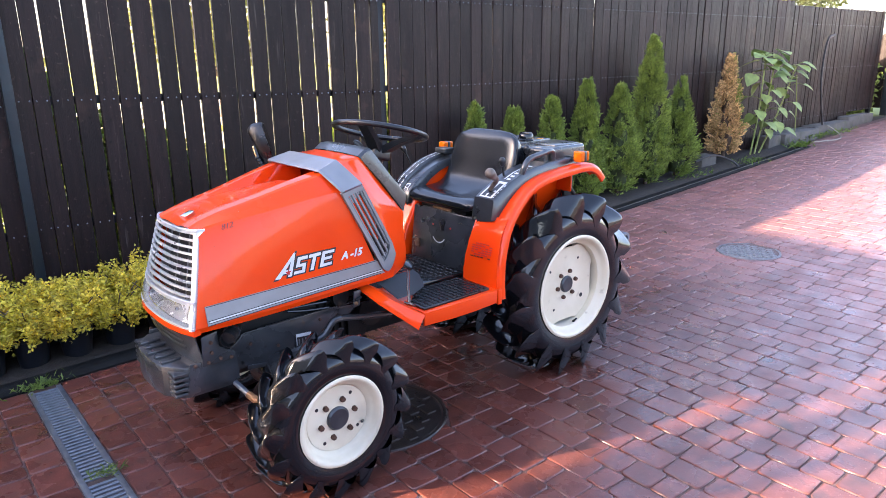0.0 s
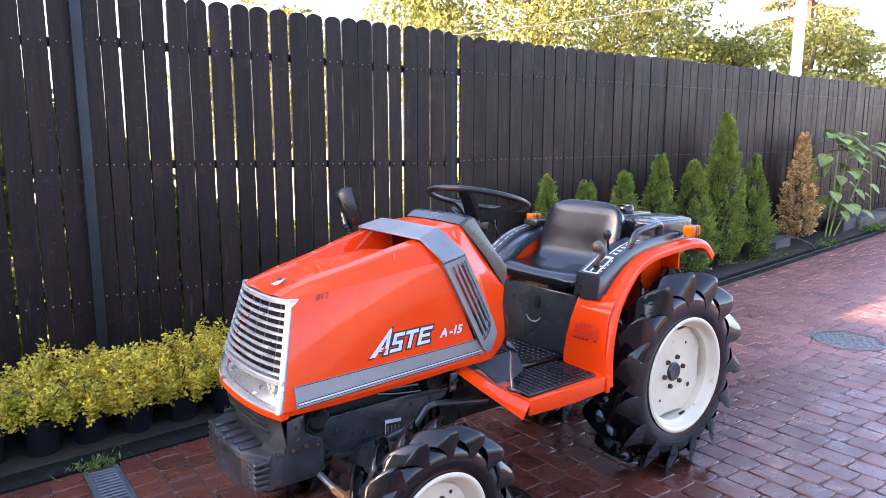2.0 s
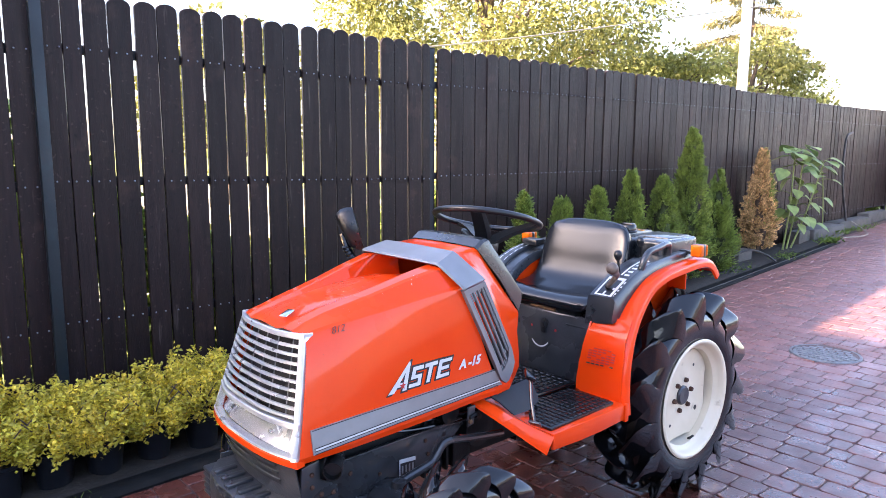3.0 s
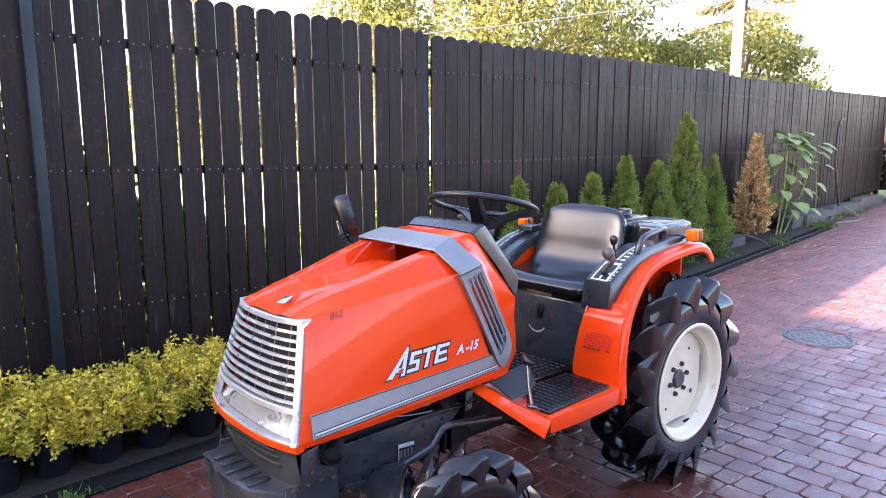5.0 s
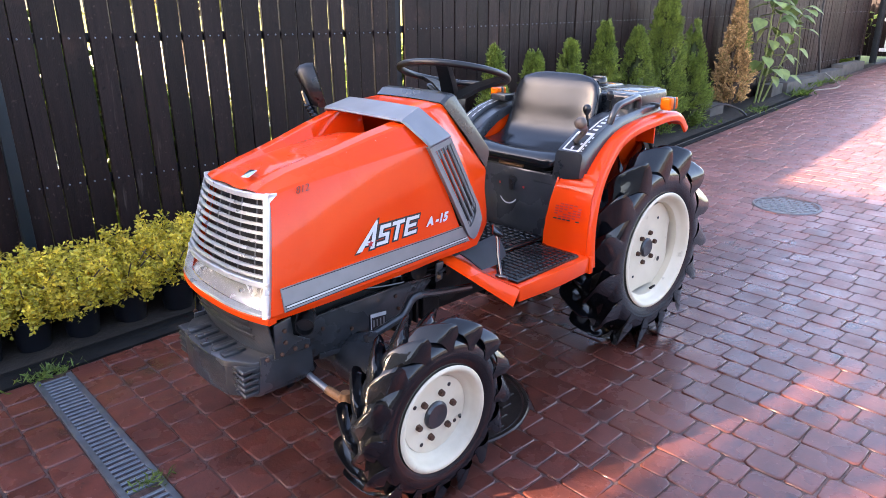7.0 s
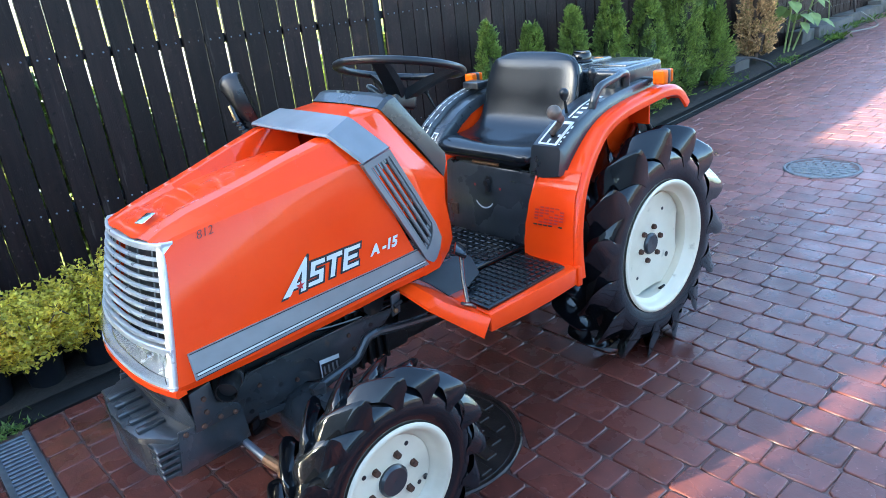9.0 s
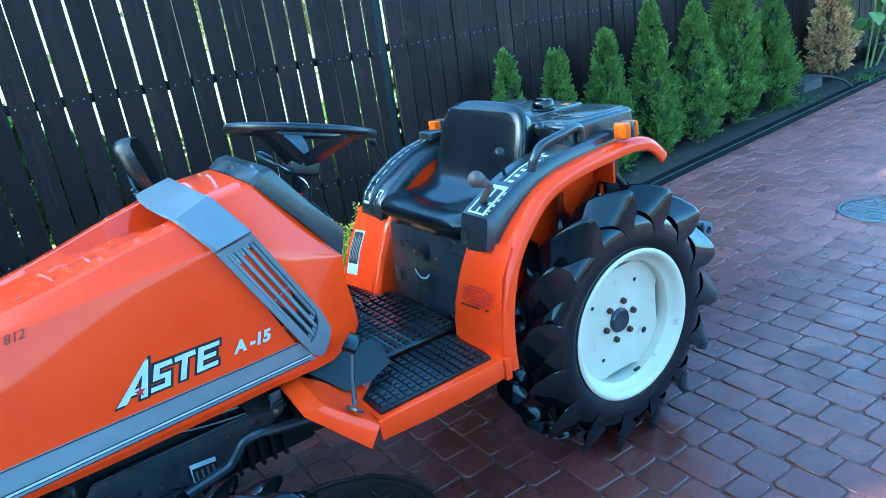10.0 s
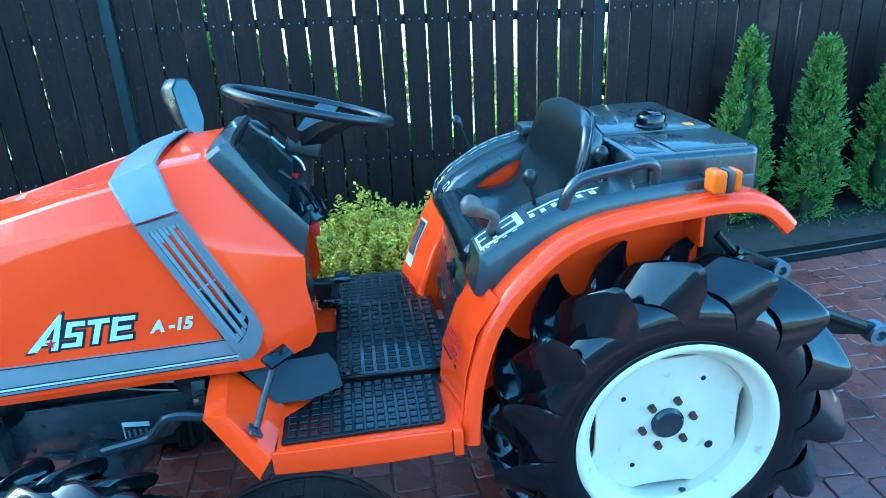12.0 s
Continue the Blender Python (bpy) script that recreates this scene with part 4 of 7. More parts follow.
def build_front():
    # lower nose panel with slots
    vs = [-0.225 + 0.45 * k / 14 for k in range(15)]
    rows = [[(nose_x(0.575, v) + dx, YC + v * k, z) for v in vs] for dx, k, z in ((0.014, 0.99, 0.572), (0.014, 0.97, 0.555), (0.024, 0.95, 0.51), (0.034, 0.93, 0.475), (0.042, 0.91, 0.450))]
    nose = part("lower_nose_panel", thick(loft(rows), -0.004), M_FRAME, tractor, "dark grey panel with slots below the headlamp")
    for z in (0.500, 0.522, 0.544):
        vv = [-0.16 + 0.32 * k / 12 for k in range(13)]
        xs_at = lambda v, q: nose_x(0.575, v) + 0.014 + max(0, 0.555 - q) * 0.27
        rows = [[(xs_at(v, z) - 0.0012, YC + v * 0.96, z - 0.006), (xs_at(v, z + 0.006) - 0.0012, YC + v * 0.96, z + 0.005)] for v in vv]
        part("slot", loft(rows), M_BLACKP, nose)
        rows = [[(xs_at(v, z) - o, YC + v * 0.97, z + dz) for o, dz in ((0.0, 0.004), (0.008, 0.006), (0.007, 0.010), (0, 0.012))] for v in vv]
        part("slot_rib", loft(rows, True), M_FRAME, nose)
    # cast bumper weight
    pl = [(0.824, YC - 0.05), (0.824, YC + 0.05), (0.834, YC + 0.118), (0.886, YC + 0.186), (1.052, YC + 0.190), (1.052, YC - 0.190), (0.886, YC - 0.190), (0.834, YC - 0.122)]
    bump = part("bumper", slab(pl, 0.346, 0.452, 0.008, "z"), M_FRAME, tractor, "grey cast bumper with ribbed corners")
    for s in (-1, 1):
        for k in range(5):
            z = 0.366 + 0.017 * k
            part("rib", slab([(0.846, z - 0.005), (0.846, z + 0.002), (0.850, z + 0.005), (0.900, z + 0.005), (0.900, z - 0.005)], YC + s * 0.136, YC + s * 0.194, 0.002), M_FRAME, bump)
        for v in (0.050, 0.100):
            part("top_rib", slab([(0.840, YC + s * v - 0.012), (0.840, YC + s * v + 0.012), (0.905, YC + s * v + 0.009), (0.905, YC + s * v - 0.009)], 0.450, 0.460, 0.003, "z"), M_FRAME, bump)
        part("cheek_plate", slab([(0.885, 0.362), (1.058, 0.366), (1.052, 0.455), (0.900, 0.462)], YC + s * 0.189, YC + s * 0.197, 0.003), M_FRAME, bump)
    part("top_rib", slab([(0.830, YC - 0.012), (0.830, YC + 0.012), (0.905, YC + 0.009), (0.905, YC - 0.009)], 0.450, 0.460, 0.003, "z"), M_FRAME, bump)
    # side members
    for s in (1, -1):
        def yy(y):
            return y if s == 1 else flip(y)
        fr = [(1.03, 0.440), (1.084, 0.474), (1.099, 0.496), (1.300, 0.500), (1.542, 0.503), (1.552, 0.482), (1.512, 0.451), (1.436, 0.429), (1.398, 0.388), (1.341, 0.373), (1.300, 0.380), (1.252, 0.398), (1.212, 0.389), (1.193, 0.363), (1.104, 0.372), (1.03, 0.361)]
        rail = part("frame_rail", slab(fr, yy(2.146), yy(2.158), 0.003), M_FRAME, tractor, "grey steel side member with holes and bolts")
        part("top_lip", slab([(1.100, 0.492), (1.100, 0.499), (1.542, 0.506), (1.542, 0.499)], yy(2.140), yy(2.150), 0.002), M_FRAME, rail)
        part("weld_tab", slab([(1.105, 0.362), (1.190, 0.355), (1.190, 0.372), (1.105, 0.380)], yy(2.138), yy(2.148), 0.003), M_FRAME, rail)
        for x, z in ((1.090, 0.428), (1.180, 0.425), (1.092, 0.392), (1.470, 0.470)):
            part("rail_hole", lathe([(0, 0.001), (0, 0.007), (s * 0.001, 0.007), (s * 0.001, 0.001)], (x, yy(2.1452), z), 12, "y"), M_BLACKP, rail)
        for x, z in ((1.125, 0.452), (1.395, 0.470), (1.405, 0.425), (1.225, 0.418)):
            part("rail_bolt", lathe([(0, 0.001), (0, 0.0065), (s * -0.004, 0.006), (s * -0.005, 0.001)], (x, yy(2.1455), z), 6, "y"), M_RUST, rail)
        # bracket that joins bumper, nose panel and rail, with its nuts
        br = [(0.935, 0.448), (0.940, 0.545), (0.992, 0.555), (0.995, 0.500), (1.045, 0.470), (1.045, 0.448)]
        jb = part("corner_bracket", slab(br, yy(2.082), yy(2.092), 0.003), M_FRAME, tractor, "dark corner bracket with rusty nuts")
        for x, z in ((0.912, 0.458), (0.955, 0.458), (0.995, 0.462), (0.968, 0.488), (0.968, 0.522), (1.030, 0.456)):
            part("nut", lathe([(0, 0.001), (0, 0.0065), (s * -0.005, 0.0065), (s * -0.008, 0.001)], (x, yy(2.0825), z), 6, "y"), M_RUST, jb)
        plate = part("data_plate", slab([(1.292, 0.388), (1.352, 0.386), (1.355, 0.436), (1.292, 0.441)], yy(2.1425), yy(2.1455)), M_BLACKP, rail, "black data plate with white print")
        part("print_bar", slab([(1.294, 0.428), (1.354, 0.423), (1.354, 0.435), (1.294, 0.440)], yy(2.1415), yy(2.1428)), M_WHITE, plate)
        part("print_bar", slab([(1.294, 0.390), (1.297, 0.390), (1.297, 0.428), (1.294, 0.428)], yy(2.1415), yy(2.1428)), M_WHITE, plate)
        for k in range(4):
            part("print_bar", slab([(1.303 + 0.013 * k, 0.395), (1.308 + 0.013 * k, 0.395), (1.308 + 0.013 * k, 0.418), (1.303 + 0.013 * k, 0.418)], yy(2.1415), yy(2.1428)), M_STRIPE, plate)
        hk = part("hood_catch", slab([(1.485, 0.515), (1.512, 0.520), (1.518, 0.578), (1.488, 0.576)], yy(2.055), yy(2.063), 0.003), M_FRAME, tractor, "small dark hood catch bracket")
        part("catch_pin", tube([(1.490, yy(2.052), 0.545), (1.515, yy(2.052), 0.552)], 0.006, 8), M_DARKMETAL, hk)
        part("catch_nut", lathe([(0, 0.001), (0, 0.007), (s * -0.006, 0.007), (s * -0.008, 0.001)], (1.494, yy(2.055), 0.532), 6, "y"), M_BRASS, hk)
    # exhaust outlet
    ex = part("exhaust_outlet", thick(tube(curve_pts([(1.085, 2.160, 0.530), (1.058, 2.112, 0.532), (1.032, 2.078, 0.531), (1.010, 2.050, 0.528)], 4), [0.023] * 9 + [0.024, 0.025, 0.0255, 0.0255], 18, caps=False), 0.003), M_DARKMETAL, tractor, "short dark exhaust elbow")
    part("exhaust_bore", tube([(1.036, 2.083, 0.531), (1.021, 2.064, 0.530)], [0.020, 0.021], 16), M_BLACKP, ex)
    part("clamp_ring", tube([(1.050, 2.102, 0.532), (1.043, 2.093, 0.532)], 0.027, 18), M_FRAME, ex)
    # engine, gearbox and sump
    e = part("engine_block", box(1.02, 1.62, 2.175, 2.405, 0.335, 0.565, 0.02), M_DARKMETAL, tractor, "oily dark engine block")
    for k in range(5):
        part("cooling_rib", box(1.40 + 0.03 * k, 1.41 + 0.03 * k, 2.158, 2.18, 0.34, 0.54, 0.003), M_DARKMETAL, e)
    part("oil_filter", lathe([(0, 0.001), (0, 0.034), (0.07, 0.036), (0.08, 0.001)], (1.47, 2.115, 0.545), 18, "y"), M_DARKMETAL, e)
    for k, (z0, z1) in enumerate(((0.535, 0.520), (0.552, 0.548), (0.522, 0.495))):
        part("fuel_line", tube(curve_pts([(1.20 + 0.04 * k, 2.168, z0), (1.38, 2.150 + 0.004 * k, z1 + 0.012), (1.60, 2.135, z1)], 5), 0.005, 8), M_RUBBER, e)
    part("fan_belt_case", lathe([(0, 0.001), (0, 0.06), (0.04, 0.06), (0.05, 0.001)], (1.62, 2.14, 0.45), 20, "y"), M_DARKMETAL, e)
    part("gearbox", box(1.60, 2.75, YC - 0.10, YC + 0.10, 0.33, 0.50, 0.03), M_DARKMETAL, tractor, "dark gearbox casting")
    part("rear_axle", lathe([(-0.33, 0.05), (-0.18, 0.055), (-0.12, 0.10), (0.12, 0.10), (0.18, 0.055), (0.33, 0.05)], (2.52, YC, 0.40), 20, "y"), M_DARKMETAL, tractor)


build_front()


def build_axle():
    ax = part("front_axle", lathe([(-0.30, 0.035), (-0.20, 0.045), (-0.10, 0.050), (0, 0.075), (0.10, 0.050), (0.20, 0.045), (0.30, 0.035)], (1.25, YC, 0.29), 18, "y"), M_FRAME, tractor, "grey front axle casting")
    for s in (1, -1):
        def yy(y):
            return y if s == 1 else flip(y)
        part("axle_housing", lathe([(-0.10, 0.001), (-0.10, 0.052), (-0.06, 0.066), (0.00, 0.074), (0.07, 0.078), (0.12, 0.076), (0.125, 0.001)], (1.235, yy(2.03), 0.322), 24, "y"), M_FRAME, ax, "rounded grey axle housing")
        part("kingpin_cap", lathe([(-0.10, 0.001), (-0.10, 0.045), (-0.02, 0.055), (0.05, 0.052), (0.085, 0.040), (0.095, 0.001)], (1.248, yy(1.955), 0.29), 20, "z"), M_FRAME, ax)
        part("hub_casing", lathe([(0, 0.06), (0.05, 0.055), (0.10, 0.05)], (1.25, yy(1.93) - (0.05 if s == 1 else 0.05), 0.262), 20, "y"), M_FRAME, ax)
        rod = part("tie_rod", tube([(1.025, yy(2.20), 0.385), (1.060, yy(2.01), 0.322)], 0.0095, 10), M_ZINC, tractor, "steel steering rod with a rusty ball joint")
        part("ball_joint", tube([(1.072, yy(1.972), 0.342), (1.072, yy(1.972), 0.318), (1.072, yy(1.972), 0.300), (1.072, yy(1.972), 0.270)], [0.014, 0.021, 0.019, 0.014], 12), M_BRASS, rod, "rusty brass ball joint")
        part("rod_tip", tube([(1.055, yy(2.035), 0.331), (1.068, yy(1.988), 0.318)], 0.0125, 10), M_BRASS, rod)
        part("steering_arm", tube([(1.072, yy(1.972), 0.275), (1.15, yy(1.960), 0.262), (1.25, yy(1.955), 0.26)], 0.016, 10), M_FRAME, rod)
    part("drag_link", tube(curve_pts([(1.250, 2.085, 0.404), (1.280, 2.085, 0.412), (1.345, 2.085, 0.424), (1.372, 2.085, 0.432), (1.392, 2.085, 0.452), (1.410, 2.085, 0.472), (1.430, 2.085, 0.478), (1.460, 2.085, 0.476), (1.525, 2.087, 0.462), (1.670, 2.092, 0.436)], 4), 0.0125, 10), M_FRAME, tractor, "bent grey drag link")
    part("link_pivot", lathe([(-0.030, 0.001), (-0.030, 0.018), (-0.005, 0.022), (0.012, 0.021), (0.018, 0.001)], (1.246, 2.083, 0.404), 14, "z"), M_FRAME, tractor)


build_axle()


def wheel(cx, cz, yo, s, R, rim, width, lug, lugs, disc_in, hub_r, bolt_r, rear):
    """A wheel whose outer side lies at yo; s = 1 when that side faces -y."""
    w = part("rear_wheel" if rear else "front_wheel", lathe([(s * disc_in, 0.001), (s * disc_in - s * 0.010, 0.001), (s * disc_in - s * 0.012, hub_r - 0.006), (s * disc_in - s * 0.006, hub_r), (s * disc_in + s * 0.002, hub_r)], (cx, yo, cz), 28, "y"),
             M_PLASTIC, tractor, "cream steel wheel with a deep-lugged wet black tyre")
    r0 = R - lug
    prof = [(0.014, rim - 0.004), (0.004, rim + 0.008), (-0.004, rim + (r0 - rim) * 0.40), (-0.001, rim + (r0 - rim) * 0.64), (0.009, r0 - 0.028), (0.030, r0 - 0.011), (width * 0.3, r0 - 0.002), (width * 0.5, r0)]
    prof += [(width - v, r) for v, r in prof[-2::-1]]
    part("tyre", lathe([(s * v, r) for v, r in prof], (cx, yo, cz), 72, "y", True), M_RUBBER, w, "black rubber tyre with tall lugs", angle=60)
    # lugs: tall fins with hollow flanks in two rows, swept back to the shoulder
    broad = 0.070 * R / 0.4
    tip, lead, trail = (0.0075, 2.1, 1.9) if rear else (0.0080, 1.5, 1.3)
    for k in range(lugs * 2):
        row = k % 2
        a0 = 2 * math.pi * k / (lugs * 2)
        secs = []
        for t, sweep, hgt, sink, full in ((-0.07, 0.00, 0.60, 0.006, 0.8), (0.12, 0.028, 0.86, 0.006, 1.0), (0.35, 0.08, 0.97, 0.006, 1.0), (0.62, 0.15, 1.0, 0.008, 1.0), (0.84, 0.210, 1.0, 0.012, 0.96), (0.94, 0.238, 0.97, 0.018, 0.85),
                                          (1.00, 0.256, 0.84, 0.028, 0.74), (1.03, 0.268, 0.58, 0.042, 0.58), (1.045, 0.276, 0.24, 0.058, 0.44), (1.05, 0.280, -0.14, 0.074, 0.30)):
            v = width * 0.5 + (-1 if row else 1) * t * width * 0.5
            base = r0 - sink * R / 0.4
            top_r = r0 + lug * hgt
            a = a0 - sweep * 1.15
            wide = max(tip * 1.7, broad * full)
            left, right = [], []
            for f in (0.0, 0.16, 0.34, 0.55, 0.76, 0.93, 1.0):
                rr = base + (top_r - base) * f
                am = a - 0.055 * f * f
                ease = tip * (0.75 if f == 1.0 else 1.0)
                left.append((rr, am - (ease + (wide * 0.62 - tip) * (1 - f) ** lead) / R))
                right.append((rr, am + (ease + (wide - tip) * (1 - f) ** trail) / R))
            secs.append([(cx + rr * math.cos(a_), yo + s * v, cz + rr * math.sin(a_)) for rr, a_ in left + right[::-1]])
        part("lug", loft(secs, True), M_RUBBER, w, angle=75)
    # rim
    rp = [(0.012, rim + 0.006), (0.0, rim + 0.014), (-0.004, rim + 0.010), (-0.004, rim + 0.002), (0.004, rim - 0.006), (0.018, rim - 0.010), (0.026, rim - 0.016), (0.034, rim - 0.028), (width * 0.62, rim - 0.034),
          (width * 0.75, rim - 0.016), (width - 0.008, rim - 0.004), (width, rim + 0.010)]
    part("rim", rim_shell([(s * v, r) for v, r in rp], (cx, yo, cz)), M_RIM, w, "cream painted steel rim", angle=50)
    # disc, cut back between its four arms on the rear wheels
    rd = rim - 0.030
    out = []
    for k in range(64):
        a = 2 * math.pi * k / 64 + 0.3
        cut = 0.022 * max(0, math.cos(4 * a)) ** 0.5 if rear else 0.0
        out.append((cx + (rd - cut) * math.cos(a), cz + (rd - cut) * math.sin(a)))
    dp = part("wheel_disc", slab(out, yo + s * disc_in, yo + s * (disc_in + 0.008), 0.0), M_RIM, w, "cream painted wheel disc", smooth=False)
    for k in range(6):
        a = k * math.pi / 3 + 0.2
        p = (cx + bolt_r * math.cos(a), yo + s * (disc_in - 0.012), cz + bolt_r * math.sin(a))
        part("wheel_nut", lathe([(0, 0.001), (0, 0.0085), (s * 0.012, 0.010), (s * 0.0125, 0.001)], p, 6, "y"), M_RUST, w)
    for k in range(4):
        a = k * math.pi / 2 + 0.95
        hr = bolt_r + (rd - bolt_r) * 0.55
        big = 1.7 if (rear and k == 3) else 1.0
        p = (cx + hr * math.cos(a), yo + s * (disc_in - 0.0012), cz + hr * math.sin(a))
        part("disc_hole", lathe([(0, 0.001), (0, 0.0060 * big), (s * 0.001, 0.0060 * big), (s * 0.001, 0.001)], p, 14, "y"), M_BLACKP, w)
    a = -1.35 if rear else -0.45
    p0 = Vector((cx + (rim - 0.028) * math.cos(a), yo + s * 0.045, cz + (rim - 0.028) * math.sin(a)))
    part("valve_stem", tube([p0, p0 + Vector((-0.022 * math.cos(a), -s * 0.022, -0.022 * math.sin(a)))], [0.006, 0.004], 8), M_BLACKP, w)


def rim_shell(prof, c):
    b = bmesh.new()
    n = 56
    rings = [[b.verts.new((c[0] + r * math.cos(2 * math.pi * k / n), c[1] + v, c[2] + r * math.sin(2 * math.pi * k / n))) for k in range(n)] for v, r in prof]
    for p, q in zip(rings, rings[1:]):
        for k in range(n):
            b.faces.new((p[k], p[(k + 1) % n], q[(k + 1) % n], q[k]))
    return thick(b, 0.003)


for s_, y_ in ((1, 1.885), (-1, flip(1.885))):
    wheel(2.52, 0.400, y_, s_, 0.410, 0.218, 0.185, 0.060, 15, 0.060, 0.038, 0.060, True)
for s_, y_ in ((1, 1.775), (-1, 2.740)):
    wheel(1.25, 0.268, y_, s_, 0.274, 0.141, 0.130, 0.025, 16, 0.036, 0.040, 0.064, False)


def build_floor():
    fl = part("floor_plate", slab([(1.672, 1.884), (2.045, 1.884), (2.045, flip(1.884)), (1.672, flip(1.884))], 0.488, 0.498, 0.002, "z"), M_ORANGE, tractor, "orange sheet-metal footplate")
    for s in (1, -1):
        def yy(y):
            return y if s == 1 else flip(y)
        part("floor_edge", slab([(1.664, 0.452), (1.80, 0.446), (1.90, 0.446), (2.024, 0.452), (2.024, 0.504 if s == 1 else 0.495), (1.664, 0.502 if s == 1 else 0.495)], yy(1.872), yy(1.884), 0.003), M_ORANGE, fl, "orange folded edge of the footplate")
        # sloping front of the footwell, with its folded outer flange
        top = [[(1.575, yy(1.950), 0.553), (1.566, yy(2.090), 0.581)], [(1.620, yy(1.912), 0.523), (1.622, yy(2.062), 0.548)], [(1.666, yy(1.874), 0.495), (1.680, yy(2.040), 0.499)]]
        part("foot_rest", thick(loft(top), 0.004), M_ORANGE, fl, "sloping orange footwell front")
        fla = [[(1.566, yy(2.090), 0.582), (1.561, yy(2.090), 0.583), (1.527, yy(2.090), 0.579), (1.524, yy(2.090), 0.572)], [(1.575, yy(1.950), 0.554), (1.571, yy(1.949), 0.555), (1.529, yy(1.955), 0.551), (1.526, yy(1.955), 0.545)], [(1.666, yy(1.874), 0.495), (1.663, yy(1.871), 0.494), (1.634, yy(1.870), 0.450), (1.635, yy(1.872), 0.445)]]
        part("flange", thick(loft(fla), 0.004), M_ORANGE, fl)
        rub = [[(1.590, yy(2.075), 0.582), (1.618, yy(2.058), 0.560), (1.664, yy(2.036), 0.512)], [(1.690, yy(2.080), 0.588), (1.70, yy(2.060), 0.566), (1.735, yy(2.034), 0.513)], [(1.780, yy(2.095), 0.586), (1.797, yy(2.078), 0.568), (1.806, yy(2.060), 0.522)]]
        part("tunnel_panel", thick(loft(rub), 0.006), M_PANEL, fl, "dark sloping tunnel panel")
        # mat with raised studs
        outl = [(1.682, 1.898 if s == 1 else 1.876), (2.012, 1.906 if s == 1 else 1.876), (2.018, 1.93), (2.020, 2.05), (2.045, 2.10), (1.81, 2.10), (1.74, 2.04), (1.682, 1.985)]
        b = slab([(x, yy(y)) for x, y in outl], 0.499, 0.507, 0.002, "z")
        mt = part("floor_mat", b, M_MAT, tractor, "wet black rubber floor mat with raised studs")
        st = bmesh.new()
        for i in range(14):
            for j in range(8):
                x, y = 1.702 + 0.0228 * i, 1.918 + 0.0225 * j
                if y > 2.0 and x < 1.735 or (x > 2.0 and y > 2.05):
                    continue
                box(x - 0.0085, x + 0.0085, yy(y) - 0.0085, yy(y) + 0.0085, 0.506, 0.511, 0.0015, 1, st)
        part("studs", st, M_MAT, mt)
    # middle of the mat over the gearbox tunnel
    b = slab([(1.79, 2.10), (2.06, 2.10), (2.06, flip(2.10)), (1.79, flip(2.10))], 0.505, 0.519, 0.006, "z")
    mt = part("tunnel_floor_mat", b, M_MAT, tractor, "black rubber mat over the gearbox tunnel")
    st = bmesh.new()
    for i in range(9):
        for j in range(13):
            x, y = 1.812 + 0.028 * i, 2.122 + 0.028 * j
            box(x - 0.010, x + 0.010, y - 0.009, y + 0.009, 0.518, 0.523, 0.002, 1, st)
    part("studs", st, M_MAT, mt)
    part("mat_eyelet", lathe([(0, 0.008), (0.006, 0.010), (0.006, 0.016), (0, 0.018)], (1.815, 2.125, 0.519), 16, "z", True), M_MAT, mt)
    # clutch pedal
    p = part("clutch_pedal", tube([(1.636, 1.925, 0.535), (1.655, 1.955, 0.585), (1.682, 1.985, 0.645)], 0.0085, 10, flat=0.7), M_FRAME, tractor, "grey clutch pedal")
    part("pedal_pad", moved(box(-0.017, 0.017, -0.031, 0.031, -0.007, 0.006, 0.004), Matrix.Translation((1.687, 1.990, 0.652)) @ Euler((0.1, 0.45, -0.75)).to_matrix().to_4x4()), M_RUBBER, p)
    part("pedal_foot", moved(box(-0.014, 0.014, -0.018, 0.018, -0.004, 0.004, 0.002), Matrix.Translation((1.632, 1.918, 0.531)) @ Euler((0, 0.7, 0.3)).to_matrix().to_4x4()), M_FRAME, p)
    p = part("brake_pedal", tube([(1.79, 2.47, 0.55), (1.80, 2.47, 0.60)], 0.010, 8), M_FRAME, tractor, "grey brake pedal")
    part("pedal_pad", box(1.795, 1.84, 2.44, 2.50, 0.600, 0.612, 0.004), M_RUBBER, p)


build_floor()

ARC = [(2.044, 0.455), (2.050, 0.52), (2.064, 0.60), (2.095, 0.690), (2.138, 0.757), (2.195, 0.815), (2.265, 0.866), (2.345, 0.897), (2.435, 0.912), (2.52, 0.920), (2.60, 0.926), (2.675, 0.921), (2.726, 0.899), (2.772, 0.856)]


